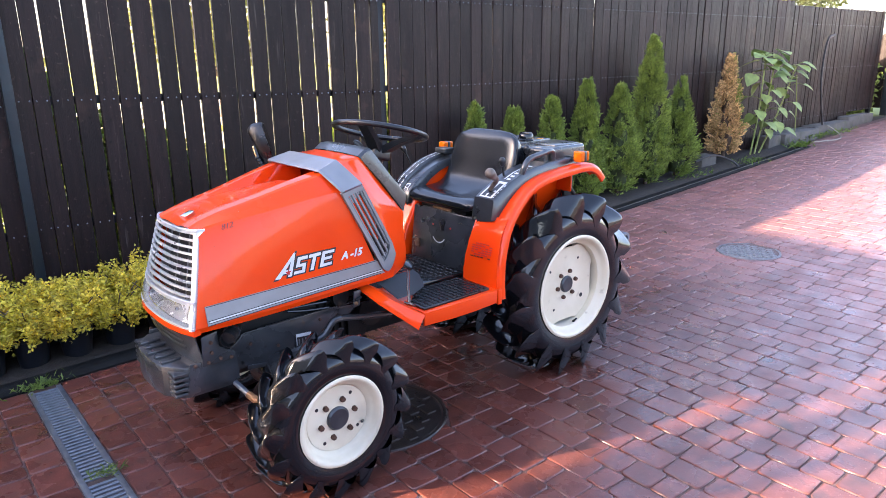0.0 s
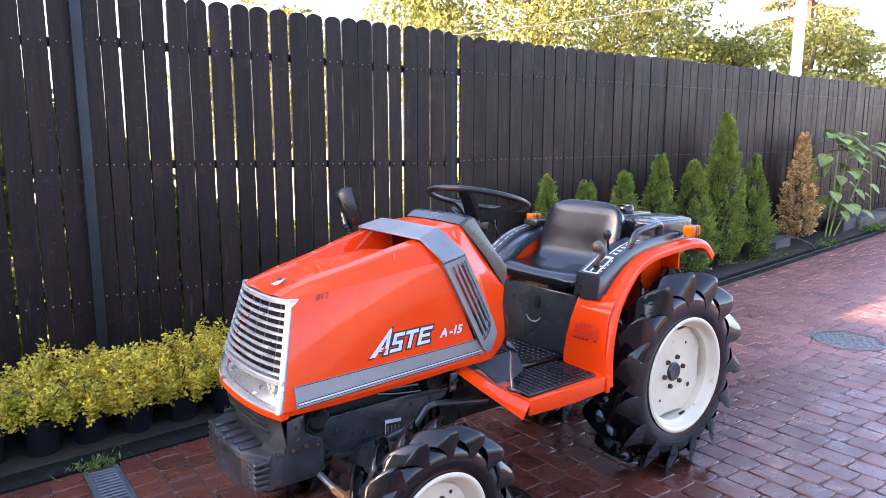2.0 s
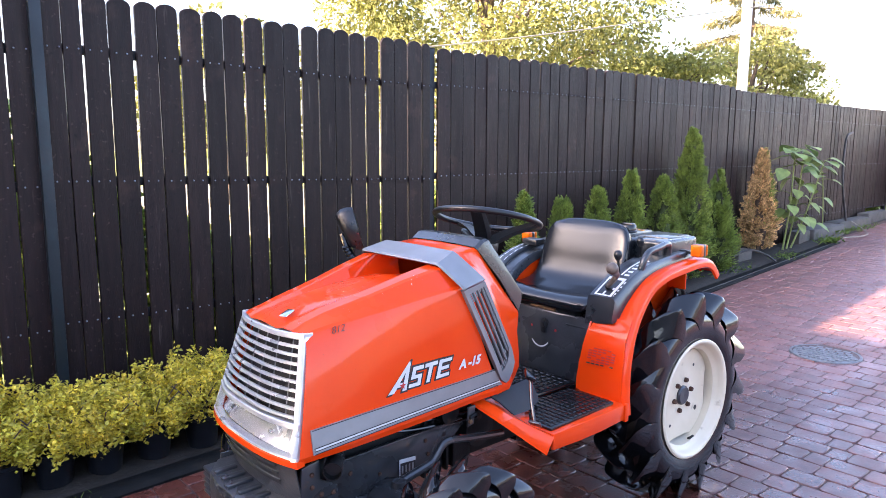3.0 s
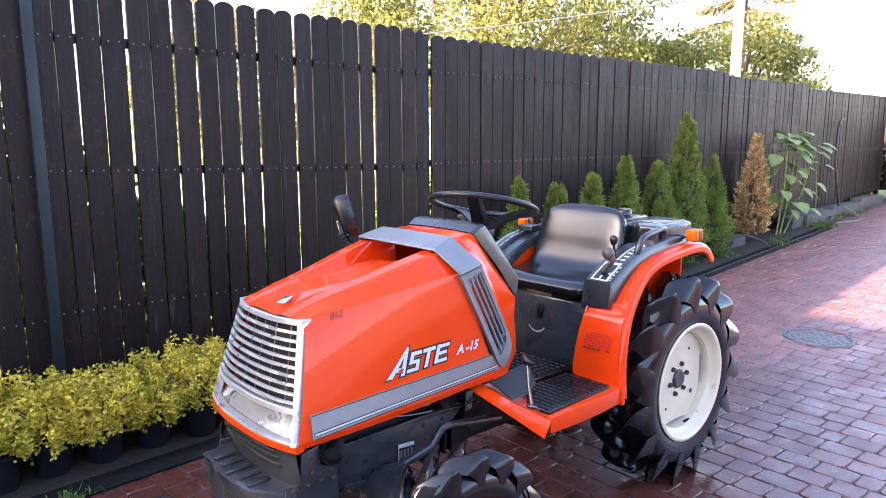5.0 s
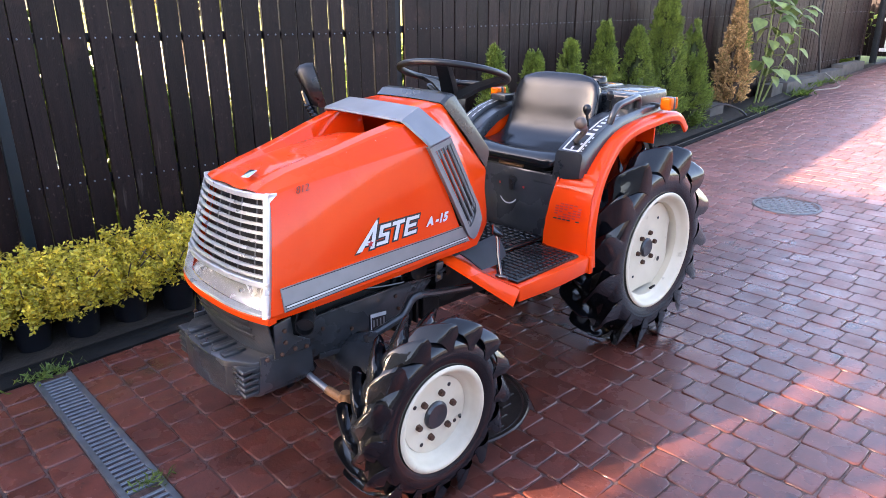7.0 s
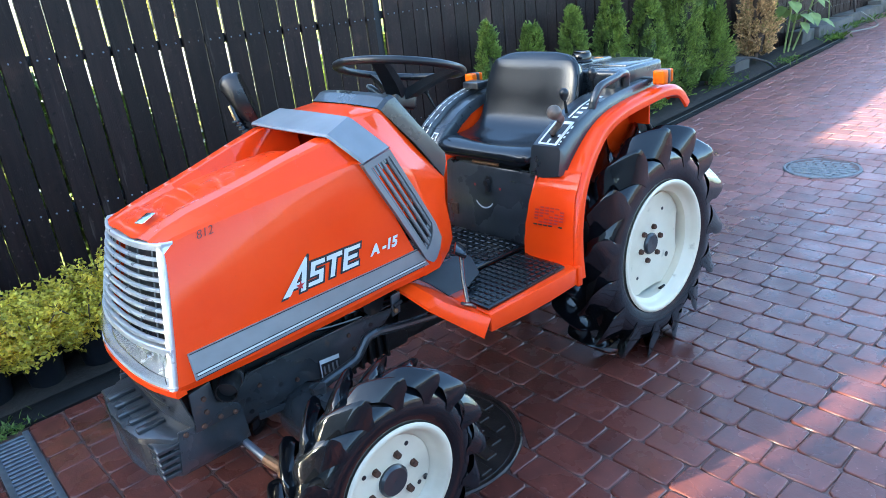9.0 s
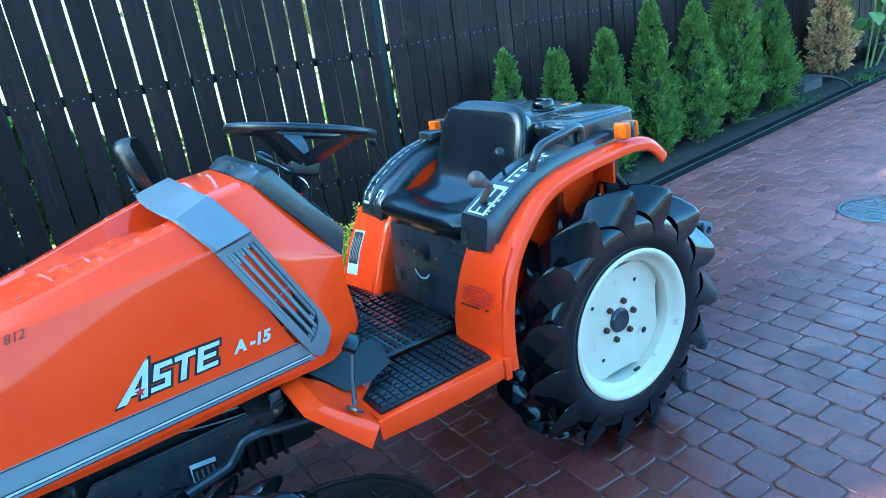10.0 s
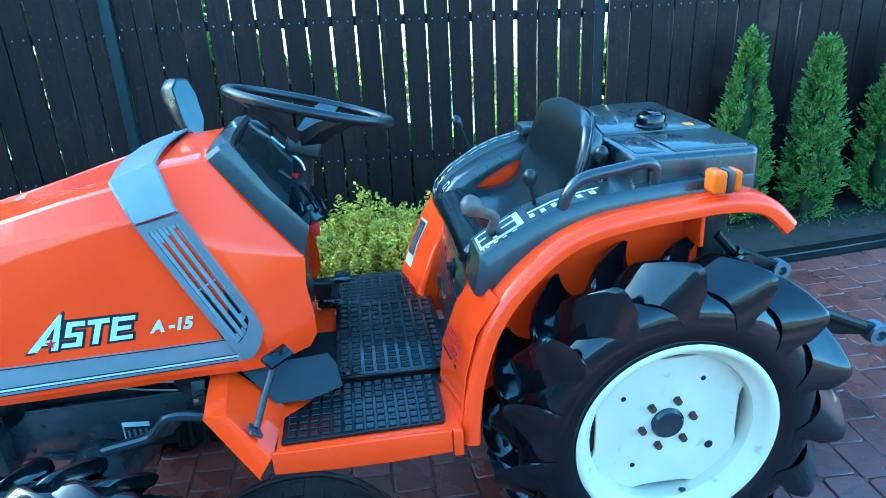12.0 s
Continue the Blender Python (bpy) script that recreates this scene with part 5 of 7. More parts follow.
def build_fender(s):
    def yy(y):
        return y if s == 1 else flip(y)
    fine = [(p.x, p.z) for p in curve_pts([(a, 0, c) for a, c in ARC], 3)]
    rows = []
    n = len(fine)
    for i, (x, z) in enumerate(fine):
        a, c = fine[max(i - 1, 0)], fine[min(i + 1, n - 1)]
        dx, dz = c[0] - a[0], c[1] - a[1]
        ln = math.hypot(dx, dz)
        nx, nz = dz / ln, -dx / ln                      # towards the wheel
        t = i / (n - 1)
        yo = 1.882 + 0.050 * min(1, t * 2.2) + 0.012 * t
        yi = (2.075 if s == 1 else 2.030) - max(0, 0.02 * (t - 0.5))
        if t > 0.93:
            yi -= (t - 0.93) * 0.5
        rows.append([(x + nx * d, yy(y), z + nz * d) for y, d in ((yi, 0.012), (yi - 0.006, 0.001), (yo + 0.045, 0.0), (yo + 0.018, 0.001), (yo + 0.006, 0.006), (yo, 0.018), (yo + 0.001, 0.036), (yo + 0.008, 0.040))])
    fd = part("fender", thick(loft(rows), 0.004), M_ORANGE, tractor, "orange arched rear fender", angle=45)
    # inner wall down to the footplate
    wall = [(2.026, 0.455), (2.03, 0.55), (2.06, 0.66), (2.10, 0.74)] + [(x, z - 0.006) for x, z in ARC[5:11]] + [(2.64, 0.78), (2.60, 0.66), (2.40, 0.62), (2.20, 0.50), (2.10, 0.44)]
    if s == -1:                                         # the far panel is set back behind a folded front
        wall[:4] = [(2.022, 0.455), (2.022, 0.52), (2.068, 0.62), (2.102, 0.69)]
    part("inner_panel", slab(wall, yy(2.070 if s == 1 else 2.032), yy(2.077 if s == 1 else 2.039), 0.0), M_ORANGE, fd, "orange inner fender panel")
    # front face turned inwards
    fr = [[(2.044, yy(1.90), 0.455), (2.024, yy(2.075), 0.455)], [(2.062, yy(1.91), 0.60), (2.040, yy(2.075), 0.60)], [(2.088, yy(1.92), 0.690), (2.075, yy(2.07), 0.70)], [(2.138, yy(1.93), 0.757), (2.120, yy(2.06), 0.757)]]
    far = [(1.995, 0.455), (1.995, 0.52), (2.012, 0.57), (2.030, 0.62), (2.066, 0.69), (2.103, 0.757)]

    def on_far(y, z, lift):
        """Point on the far fender's folded front."""
        k = max(i for i in range(len(far) - 1) if far[i][1] <= z + 1e-6)
        (x0, z0), (x1, z1) = far[k], far[k + 1]
        return (x0 + (x1 - x0) * (z - z0) / (z1 - z0) + (flip(1.90) - y) * 0.235 - lift, y, z + lift * 0.4)
    if s == -1:
        fr = [[on_far(flip(1.90), z, 0), on_far(2.55, z, 0), on_far(2.530, z, 0), on_far(2.520, z, -0.002), on_far(2.514, z, -0.008), (max(2.135, on_far(2.514, z, 0)[0] + 0.012), 2.512, min(z, 0.735) + 0.003)] for _, z in far]
    part("front_face", thick(loft(fr), 0.003), M_ORANGE, fd)
    part("fender_brace", box(2.580, 2.590, min(yy(1.99), yy(2.07)), max(yy(1.99), yy(2.07)), 0.80, 0.920, 0.003), M_ORANGE, fd)
    part("joint_flange", box(2.026, 2.046, min(yy(1.868), yy(1.882)), max(yy(1.868), yy(1.882)), 0.444, 0.505, 0.003), M_ORANGE, fd)
    if s == 1:
        for j in range(7):
            for i in range(6):
                if (i * 7 + j * 3) % 5 == 0:
                    continue
                zc, yc = 0.660 - 0.0085 * j, 1.945 + 0.0175 * i
                xf = 2.053 + (zc - 0.60) * 0.28 - (yc - 1.91) * 0.12
                part("print_bar", moved(box(-0.0006, 0.0006, -0.0065, 0.0065, -0.0022, 0.0022, 0), Matrix.Translation((xf - 0.006, yc, zc)) @ Euler((0, 0.3, 0.12)).to_matrix().to_4x4()), M_REDP if j < 6 else M_BLACKP, fd)
    else:
        lab = part("data_label", loft([[on_far(2.668, z, 0.004), on_far(2.618, z, 0.004)] for z in (0.548, 0.57, 0.62, 0.686)]), M_WHITE, fd, "white label with a black printed block")
        part("print_block", loft([[on_far(2.664, z, 0.0055), on_far(2.622, z, 0.0055)] for z in (0.582, 0.62, 0.680)]), M_BLACKP, fd)
        for i in range(5):
            y = 2.659 - 0.0075 * i
            part("print_bar", loft([[on_far(y, z, 0.007), on_far(y - 0.003, z, 0.007)] for z in (0.590 + 0.008 * (i % 2), 0.62, 0.672 - 0.006 * (i % 3))]), M_STRIPE, fd)
    # console along the inner top of the fender
    top = [(2.098, 0.760), (2.112, 0.830), (2.130, 0.842), (2.170, 0.864), (2.22, 0.892), (2.28, 0.916), (2.35, 0.932), (2.43, 0.942), (2.52, 0.948), (2.62, 0.952)]
    bot = [(2.100, 0.745), (2.122, 0.746), (2.140, 0.758), (2.180, 0.798), (2.23, 0.840), (2.285, 0.872), (2.352, 0.896), (2.43, 0.908), (2.52, 0.917), (2.62, 0.925)]
    rows = []
    co = 0.0 if s == 1 else -0.058                      # the far console sits further out
    if s == -1:
        top[:4] = [(2.094, 0.752), (2.098, 0.782), (2.108, 0.808), (2.146, 0.846)]
    for (xa, za), (xb, zb) in zip(top, bot):
        if s == -1:                                     # two steps: a scale rail outside, a lower lever rail inside
            rows.append([(xb, yy(1.984 + co), zb), (xa - 0.001, yy(1.986 + co), za - 0.010), (xa, yy(1.992 + co), za), (xa, yy(2.040 + co), za), (xa + 0.002, yy(2.044 + co), za - 0.004), (xa + 0.006, yy(2.046 + co), za - 0.015),
                         (xa + 0.006, yy(2.096 + co), za - 0.016), (xa + 0.006, yy(2.102 + co), za - 0.024), (xb, yy(2.104 + co), zb - 0.012)])
            continue
        rows.append([(xb, yy(1.984 + co), zb), (xa - 0.001, yy(1.986 + co), za - 0.010), (xa, yy(1.994 + co), za), (xa, yy(2.092 + co), za), (xa, yy(2.100 + co), za - 0.010), (xb, yy(2.102 + co), zb - 0.02 + co * 0.55)])
    con = part("lever_console", loft(rows, True), M_PLASTIC, tractor, "dark plastic lever console on the fender", angle=45)

    def on(u, w, lift=0.0):
        """Point on top of the console: u along, w across."""
        f = u * (len(top) - 2) + 1
        i = min(int(f), len(top) - 2)
        t = f - i
        x, z = (top[i][k] + (top[i + 1][k] - top[i][k]) * t for k in (0, 1))
        dx, dz = top[i + 1][0] - top[i][0], top[i + 1][1] - top[i][1]
        ln = math.hypot(dx, dz)
        return (x - dz / ln * lift, yy(1.998 + co + 0.09 * w), z + dx / ln * lift)

    def patch(name, u0, u1, w0, w1, material, lift):
        k = 5
        rows = [[on(u0 + (u1 - u0) * i / k, w, lift) for w in (w0, w1)] for i in range(k + 1)]
        part(name, loft(rows), material, con)
    if s == 1:
        patch("gate_plate", 0.035, 0.345, 0.08, 0.88, M_WHITE, 0.0012)
        patch("gate_opening", 0.068, 0.315, 0.19, 0.79, M_BLACKP, 0.002)
        patch("gate_tongue", 0.068, 0.145, 0.44, 0.53, M_WHITE, 0.0028)
        patch("gate_tongue", 0.245, 0.315, 0.44, 0.53, M_WHITE, 0.0028)
        patch("gate_tongue", 0.178, 0.205, 0.19, 0.29, M_WHITE, 0.0028)
        for i in range(5):
            patch("scale_mark", 0.06 + 0.055 * i, 0.085 + 0.055 * i, -0.02, 0.05, M_WHITE, 0.0012)
        patch("scale_line", 0.38, 0.66, 0.42, 0.50, M_WHITE, 0.0012)
        for i in range(6):
            patch("scale_mark", 0.38 + 0.048 * i, 0.40 + 0.048 * i, 0.12, 0.34, M_WHITE, 0.0012)
        patch("scale_slot", 0.38, 0.66, 0.60, 0.74, M_BLACKP, 0.0012)
        lv = part("range_lever", tube([on(0.19, 0.5, -0.004), on(0.185, 0.49, 0.016)], 0.008, 10), M_DARKMETAL, tractor, "gear lever with a worn brown knob")
        part("knob", tube(curve_pts([on(0.187, 0.49, 0.010), (2.148, 2.010, 0.902), (2.123, 1.999, 0.921), (2.098, 1.991, 0.937), (2.078, 1.986, 0.948)], 4),
                          [0.0095, 0.0098, 0.010, 0.0105, 0.011, 0.0115, 0.012, 0.0125, 0.0135, 0.0155, 0.018, 0.020, 0.0212, 0.0215, 0.0195, 0.0145, 0.005], 14), M_KNOB, lv)
        for x, y, z0, z1 in ((2.235, 2.065, 0.89, 0.955), (2.39, 2.075, 0.935, 0.99)):
            lv = part("control_lever", tube([(x + 0.012, y, z0), (x, y, z1)], 0.0045, 8), M_DARKMETAL, tractor, "small black control lever")
            part("knob", lathe([(-0.004, 0.001), (-0.002, 0.007), (0.008, 0.0125), (0.018, 0.0150), (0.027, 0.0130), (0.033, 0.008), (0.035, 0.001)], (x, y, z1 - 0.01), 14, "z"), M_RIMGRIP, lv)
    else:
        for w in (0.08, 0.40):
            for i in range(11):
                patch("scale_mark", 0.035 + 0.062 * i, 0.035 + 0.062 * i + (0.050 if w < 0.2 else 0.036), w, w + 0.055, M_WHITE, 0.0014)
        patch("scale_slot", 0.05, 0.72, 0.20, 0.33, M_BLACKP, 0.0014)
        patch("scale_end", -0.02, 0.020, 0.06, 0.44, M_WHITE, 0.0014)
        for u0, u1, w0, w1 in ((0.02, 0.19, 0.66, 0.71), (0.02, 0.19, 0.90, 0.95), (0.02, 0.04, 0.71, 0.90), (0.175, 0.19, 0.71, 0.90), (0.10, 0.12, 0.71, 0.80)):
            patch("lever_mark", u0, u1, w0, w1, M_WHITE, -0.0125)
        lv = part("control_lever", tube([(2.215, 2.645, 0.875), (2.185, 2.662, 0.955)], 0.0045, 8), M_DARKMETAL, tractor, "small black control lever")
        part("knob", tube(curve_pts([(2.190, 2.659, 0.945), (2.180, 2.665, 0.965), (2.172, 2.670, 0.983)], 3), [0.007, 0.010, 0.0125, 0.014, 0.0135, 0.010, 0.003], 12), M_RIMGRIP, lv)
        part("switch_box", box(2.34, 2.40, 2.55, 2.63, 0.935, 0.960, 0.005), M_PLASTIC, tractor)
    # grab rail
    if s == 1:
        part("grab_rail", tube(curve_pts([(2.284, yy(2.000), 0.912), (2.295, yy(1.995), 0.945), (2.325, yy(1.995), 0.972), (2.40, yy(1.998), 0.984), (2.455, yy(2.004), 0.990), (2.478, yy(2.008), 0.978), (2.482, yy(2.012), 0.945)], 5), 0.0125, 12), M_PLASTIC, tractor, "dark grey tubular grab rail")
    # direction indicator
    lx, ly, lz = (2.588, 1.945, 0.959) if s == 1 else (2.475, 2.710, 0.946)
    L = part("indicator_lamp", box(lx + 0.002, lx + 0.018, ly - 0.021, ly + 0.021, lz - 0.023, lz + 0.024, 0.005), M_PLASTIC, tractor, "amber indicator lamp with a black middle")
    part("front_lens", box(lx - 0.026, lx + 0.003, ly - 0.022, ly + 0.022, lz - 0.023, lz + 0.023, 0.007, 3), M_AMBER, L, "amber lens")
    part("rear_lens", box(lx + 0.017, lx + 0.034, ly - 0.021, ly + 0.021, lz - 0.021, lz + 0.022, 0.006, 3), M_AMBER, L, "amber lens")
    part("bracket", box(lx - 0.006, lx + 0.016, min(ly, yy(2.03)), max(ly, yy(2.03)), lz - 0.016, lz - 0.004, 0.003), M_PLASTIC, L)


build_fender(1)
build_fender(-1)


def build_seat():
    yc = 2.312
    prof = [(2.128, 0.752, 0.165), (2.106, 0.758, 0.190), (2.096, 0.774, 0.206), (2.106, 0.794, 0.216), (2.142, 0.806, 0.224), (2.19, 0.803, 0.227), (2.240, 0.805, 0.224), (2.283, 0.817, 0.218), (2.313, 0.843, 0.211), (2.333, 0.888, 0.206),
            (2.350, 0.942, 0.203), (2.365, 0.988, 0.198), (2.377, 1.024, 0.186), (2.389, 1.047, 0.163), (2.405, 1.060, 0.125), (2.421, 1.062, 0.085)]
    fine = curve_pts(prof, 5)
    total = len(fine) - 1
    rows, edge = [], {1: [], -1: []}
    for i, p in enumerate(fine):
        x, z, hw = p
        a, c = fine[max(i - 1, 0)], fine[min(i + 1, total)]
        dx, dz = c[0] - a[0], c[1] - a[1]
        ln = math.hypot(dx, dz)
        nx, nz = -dz / ln, dx / ln                       # out of the cushion
        u = i / total
        end = min(1, min(u, 1 - u) / 0.10)
        th = 0.029 * math.sqrt(max(0.0, 1 - (1 - end) ** 2)) + 0.002
        hwc = hw * (0.80 + 0.20 * math.sqrt(max(0.0, 1 - (1 - end) ** 2)))
        row = []
        for k in range(40):
            ang = 2 * math.pi * k / 40
            ca, sa = math.cos(ang), math.sin(ang)
            v = hwc * math.copysign(abs(ca) ** 0.62, ca)
            d = th * math.copysign(abs(sa) ** 0.75, sa) - 0.026
            if sa > 0:
                d += 0.018 * (abs(v / hw)) ** 2.6 * end * (1 if u < 0.85 else 0.5)
                d -= 0.020 * math.exp(-((x - 2.20) / 0.050) ** 2 - (v / 0.105) ** 2) if z < 0.86 else 0.0
            row.append((x + nx * d, yc + v, z + nz * d))
        rows.append(row)
        if 0.10 < u < 0.97:
            for s in (1, -1):
                edge[s].append((x + nx * (0.004 - 0.014), yc + s * hwc * 0.985, z + nz * (0.004 - 0.014)))
    b = loft(rows, True, closed=True)
    seat = part("seat", b, M_VINYL, tractor, "black vinyl seat with a low backrest, wet and shiny", angle=70)
    for s in (1, -1):
        part("piping", tube(edge[s], 0.005, 8), M_RIMGRIP, seat, "black piping along the seam")
    part("seat_base", box(2.12, 2.34, yc - 0.15, yc + 0.15, 0.720, 0.762, 0.008), M_DARKMETAL, tractor, "dark seat slide frame")
    part("slide_pin", tube([(2.118, yc - 0.06, 0.744), (2.118, yc + 0.06, 0.744)], 0.006, 8), M_BRASS, seat)
    # casting under the seat with its dial
    pr = [(2.075, 0.50), (2.105, 0.74), (2.40, 0.74), (2.40, 0.50)]
    hs = part("under_seat_housing", slab(pr, 2.085, flip(2.085), 0.01), M_FRAME, tractor, "dark grey casting under the seat with a dial")
    m = Matrix.Translation((2.0845, 2.283, 0.664)) @ Euler((0, radians(-82.9), 0)).to_matrix().to_4x4()
    rows = []
    for k in range(13):
        a = radians(215 + 110 * k / 12)
        rows.append([m @ Vector((-0.012 + r * math.sin(a) * 1.0, r * math.cos(a), 0.009)) for r in (0.044, 0.049)])
    part("dial_arc", loft(rows), M_WHITE, hs, "white dial arc")
    part("dial_slot", lathe([(0, 0.001), (0, 0.016), (0.004, 0.016), (0.004, 0.001)], (2.0955, 2.283, 0.692), 20, "x"), M_BLACKP, hs)
    part("dial_slot", box(2.086, 2.094, 2.273, 2.293, 0.655, 0.692, 0.003), M_BLACKP, hs)
    part("dial_stem", tube([(2.097, 2.283, 0.688), (2.080, 2.283, 0.688)], 0.010, 10), M_BLACKP, hs)
    for y, z in ((2.225, 0.674), (2.341, 0.674)):
        part("dial_dot", lathe([(0, 0.001), (0, 0.005), (-0.001, 0.005), (-0.001, 0.001)], (2.0892, y, z), 10, "x"), M_REDP, hs)
    part("warning_label", box(2.074, 2.083, 2.428, 2.455, 0.556, 0.594, 0), M_RUST, hs, "faded red label")
    part("access_cover", slab([(2.10, 2.10), (2.13, 2.10), (2.16, 2.17), (2.10, 2.19)], 0.700, 0.708, 0.002, "z"), M_FRAME, hs)


build_seat()


def build_tank():
    yc = 2.295
    lo = [(2.44, yc - 0.275), (2.705, yc - 0.275), (2.728, yc - 0.245), (2.728, yc + 0.245), (2.705, yc + 0.275), (2.44, yc + 0.275)]
    tank = part("rear_cover", slab(lo, 0.88, 0.997, 0.012, "z", seg=3), M_PLASTIC, tractor, "dark grey plastic tank cover behind the seat", angle=40)
    far = [(2.450, yc - 0.07), (2.712, yc - 0.07), (2.714, yc + 0.24), (2.700, yc + 0.262), (2.450, yc + 0.262)]
    part("tank_top", slab(far, 0.990, 1.004, 0.006, "z"), M_PLASTIC, tank, "raised top of the tank cover")
    part("lid_panel", slab([(2.535, yc - 0.250), (2.695, yc - 0.250), (2.707, yc - 0.236), (2.707, yc - 0.095), (2.535, yc - 0.095)], 0.992, 1.0015, 0.004, "z"), M_PLASTIC, tank, "raised lid panel")
    part("seam_rib", box(2.455, 2.520, yc - 0.245, yc - 0.100, 0.992, 1.000, 0.004), M_PLASTIC, tank)
    part("side_step", box(2.462, 2.70, yc - 0.281, yc - 0.273, 0.885, 0.945, 0.003), M_PLASTIC, tank)
    cap = part("filler_cap", lathe([(0, 0.001), (0, 0.038), (0.006, 0.038), (0.009, 0.034), (0.026, 0.0335), (0.031, 0.030), (0.032, 0.001)], (2.575, 2.255, 1.003), 28, "z"), M_RUBBER, tractor, "black ribbed filler cap")
    part("grip_bar", box(2.562, 2.588, 2.226, 2.284, 1.030, 1.041, 0.005), M_RUBBER, cap)
    part("warning_sticker", box(2.655, 2.675, 2.235, 2.262, 1.004, 1.0050, 0), M_STICKER, tank, "yellow warning sticker")
    wet = random.Random(3)
    for x0 in (2.475, 2.500, 2.575, 2.635, 2.665):
        pts = [(x0 + 0.004 * math.sin(2.1 * k + x0 * 40), yc + 0.20 - 0.028 * k - wet.uniform(0, 0.02), 1.0042) for k in range(wet.randint(5, 9))]
        part("water_run", tube(pts, [0.0008] + [0.0022 * wet.uniform(0.7, 1.2) for _ in pts[2:]] + [0.0008], 8), M_WATER, tank, "run of clear water")
    for k in range(4):
        part("vent_rib", box(2.700, 2.7315, yc - 0.235, yc + 0.22, 0.925 + 0.015 * k, 0.931 + 0.015 * k, 0.002), M_PLASTIC, tank)
    part("battery_box", box(2.44, 2.52, yc - 0.16, yc + 0.16, 0.76, 0.90, 0.01), M_PLASTIC, tank)
    part("rear_frame", box(2.62, 2.68, yc - 0.24, yc + 0.24, 0.55, 0.88, 0.01), M_DARKMETAL, tractor)


build_tank()


def build_steering():
    c = Vector((1.795, 2.295, 1.102))
    nrm = Vector((0.265, 0.100, 0.964)).normalized()
    ux = Vector((0.964, 0, -0.265)).normalized()
    uy = nrm.cross(ux)
    R = 0.180
    rows = []
    for k in range(56):
        a = 2 * math.pi * k / 56
        d = ux * math.cos(a) + uy * math.sin(a)
        rows.append([c + d * (R + 0.0112 * math.cos(t)) + nrm * 0.0108 * math.sin(t) for t in (2 * math.pi * j / 10 for j in range(10))])
    sw = part("steering_wheel", loft(rows + rows[:1], closed=True), M_RIMGRIP, tractor, "black steering wheel with wet rim", angle=80)
    for a in (radians(212), radians(298), radians(75)):
        d = ux * math.cos(a) + uy * math.sin(a)
        sd = nrm.cross(d)
        hub = c - nrm * 0.078
        pts = []
        for t in (0.12, 0.5, 0.85, 1.0):
            p = hub.lerp(c + d * R, t) + nrm * (0.010 * math.sin(math.pi * t))
            w, h = 0.024 + 0.006 * (1 - t), 0.030 - 0.021 * t
            pts.append([p + sd * w + nrm * 0.003, p - sd * w + nrm * 0.003, p - sd * w * 0.75 - nrm * h, p + sd * w * 0.75 - nrm * h])
        part("spoke", loft(pts, True, closed=True), M_RIMGRIP, sw)
    turn = Matrix((ux, uy, nrm)).transposed().to_4x4()
    hb = part("hub", moved(box(-0.040, 0.040, -0.036, 0.036, -0.112, -0.066, 0.010, 3), Matrix.Translation(c) @ turn), M_RIMGRIP, sw, "square steering hub")
    part("hub_label", moved(box(-0.030, 0.030, -0.026, 0.026, -0.068, -0.0645, 0.001), Matrix.Translation(c) @ turn), M_SILVER, hb, "silver label")
    foot = Vector((1.742, 2.295, 0.85))
    col = part("steering_column", tube([c - nrm * 0.10, Vector((1.762, 2.290, 0.960)), foot], [0.026, 0.024, 0.030], 14), M_RIMGRIP, tractor, "dark steering column")
    st = part("throttle_lever", tube(curve_pts([(1.768, 2.262, 0.965), (1.762, 2.262, 0.984), (1.744, 2.264, 1.004), (1.710, 2.270, 1.036), (1.688, 2.274, 1.055)], 3), 0.004, 8), M_CHROME, tractor, "chrome throttle lever with a black grip")
    part("grip", tube([(1.702, 2.272, 1.042), (1.688, 2.274, 1.056), (1.670, 2.276, 1.072), (1.662, 2.277, 1.079)], [0.007, 0.013, 0.013, 0.006], 10, flat=0.7), M_PLASTIC, st)
    ig = part("ignition_lock", tube([(1.752, 2.29, 0.885), (1.756, 2.29, 0.945)], [0.028, 0.024], 12), M_PLASTIC, tractor, "ignition lock with wires")
    part("lock_collar", tube([(1.757, 2.288, 0.944), (1.758, 2.288, 0.956)], 0.0215, 14), M_RED, ig, "red collar")
    for k, (a, b_, r) in enumerate((((1.735, 2.27, 0.925), (1.73, 2.26, 0.85), 0.006), ((1.755, 2.26, 0.93), (1.775, 2.27, 0.86), 0.005), ((1.775, 2.28, 0.92), (1.79, 2.28, 0.85), 0.006))):
        part("wire", tube(curve_pts([a, ((a[0] + b_[0]) / 2 + 0.02, a[1] - 0.03, (a[2] + b_[2]) / 2 - 0.01), b_], 4), r, 8), M_RUBBER, ig)
    part("switch", tube([(1.765, 2.27, 0.875), (1.782, 2.255, 0.845)], [0.024, 0.020], 12), M_PLASTIC, ig)
    part("small_lever", tube([(1.735, 2.27, 0.945), (1.712, 2.265, 0.968)], [0.004, 0.006], 8), M_PLASTIC, ig)
    part("red_tag", box(1.763, 1.784, 2.282, 2.288, 0.798, 0.838, 0.002), M_RED, ig, "red plastic tag")
    # mirror on the far side
    b = bmesh.new()
    rows = []
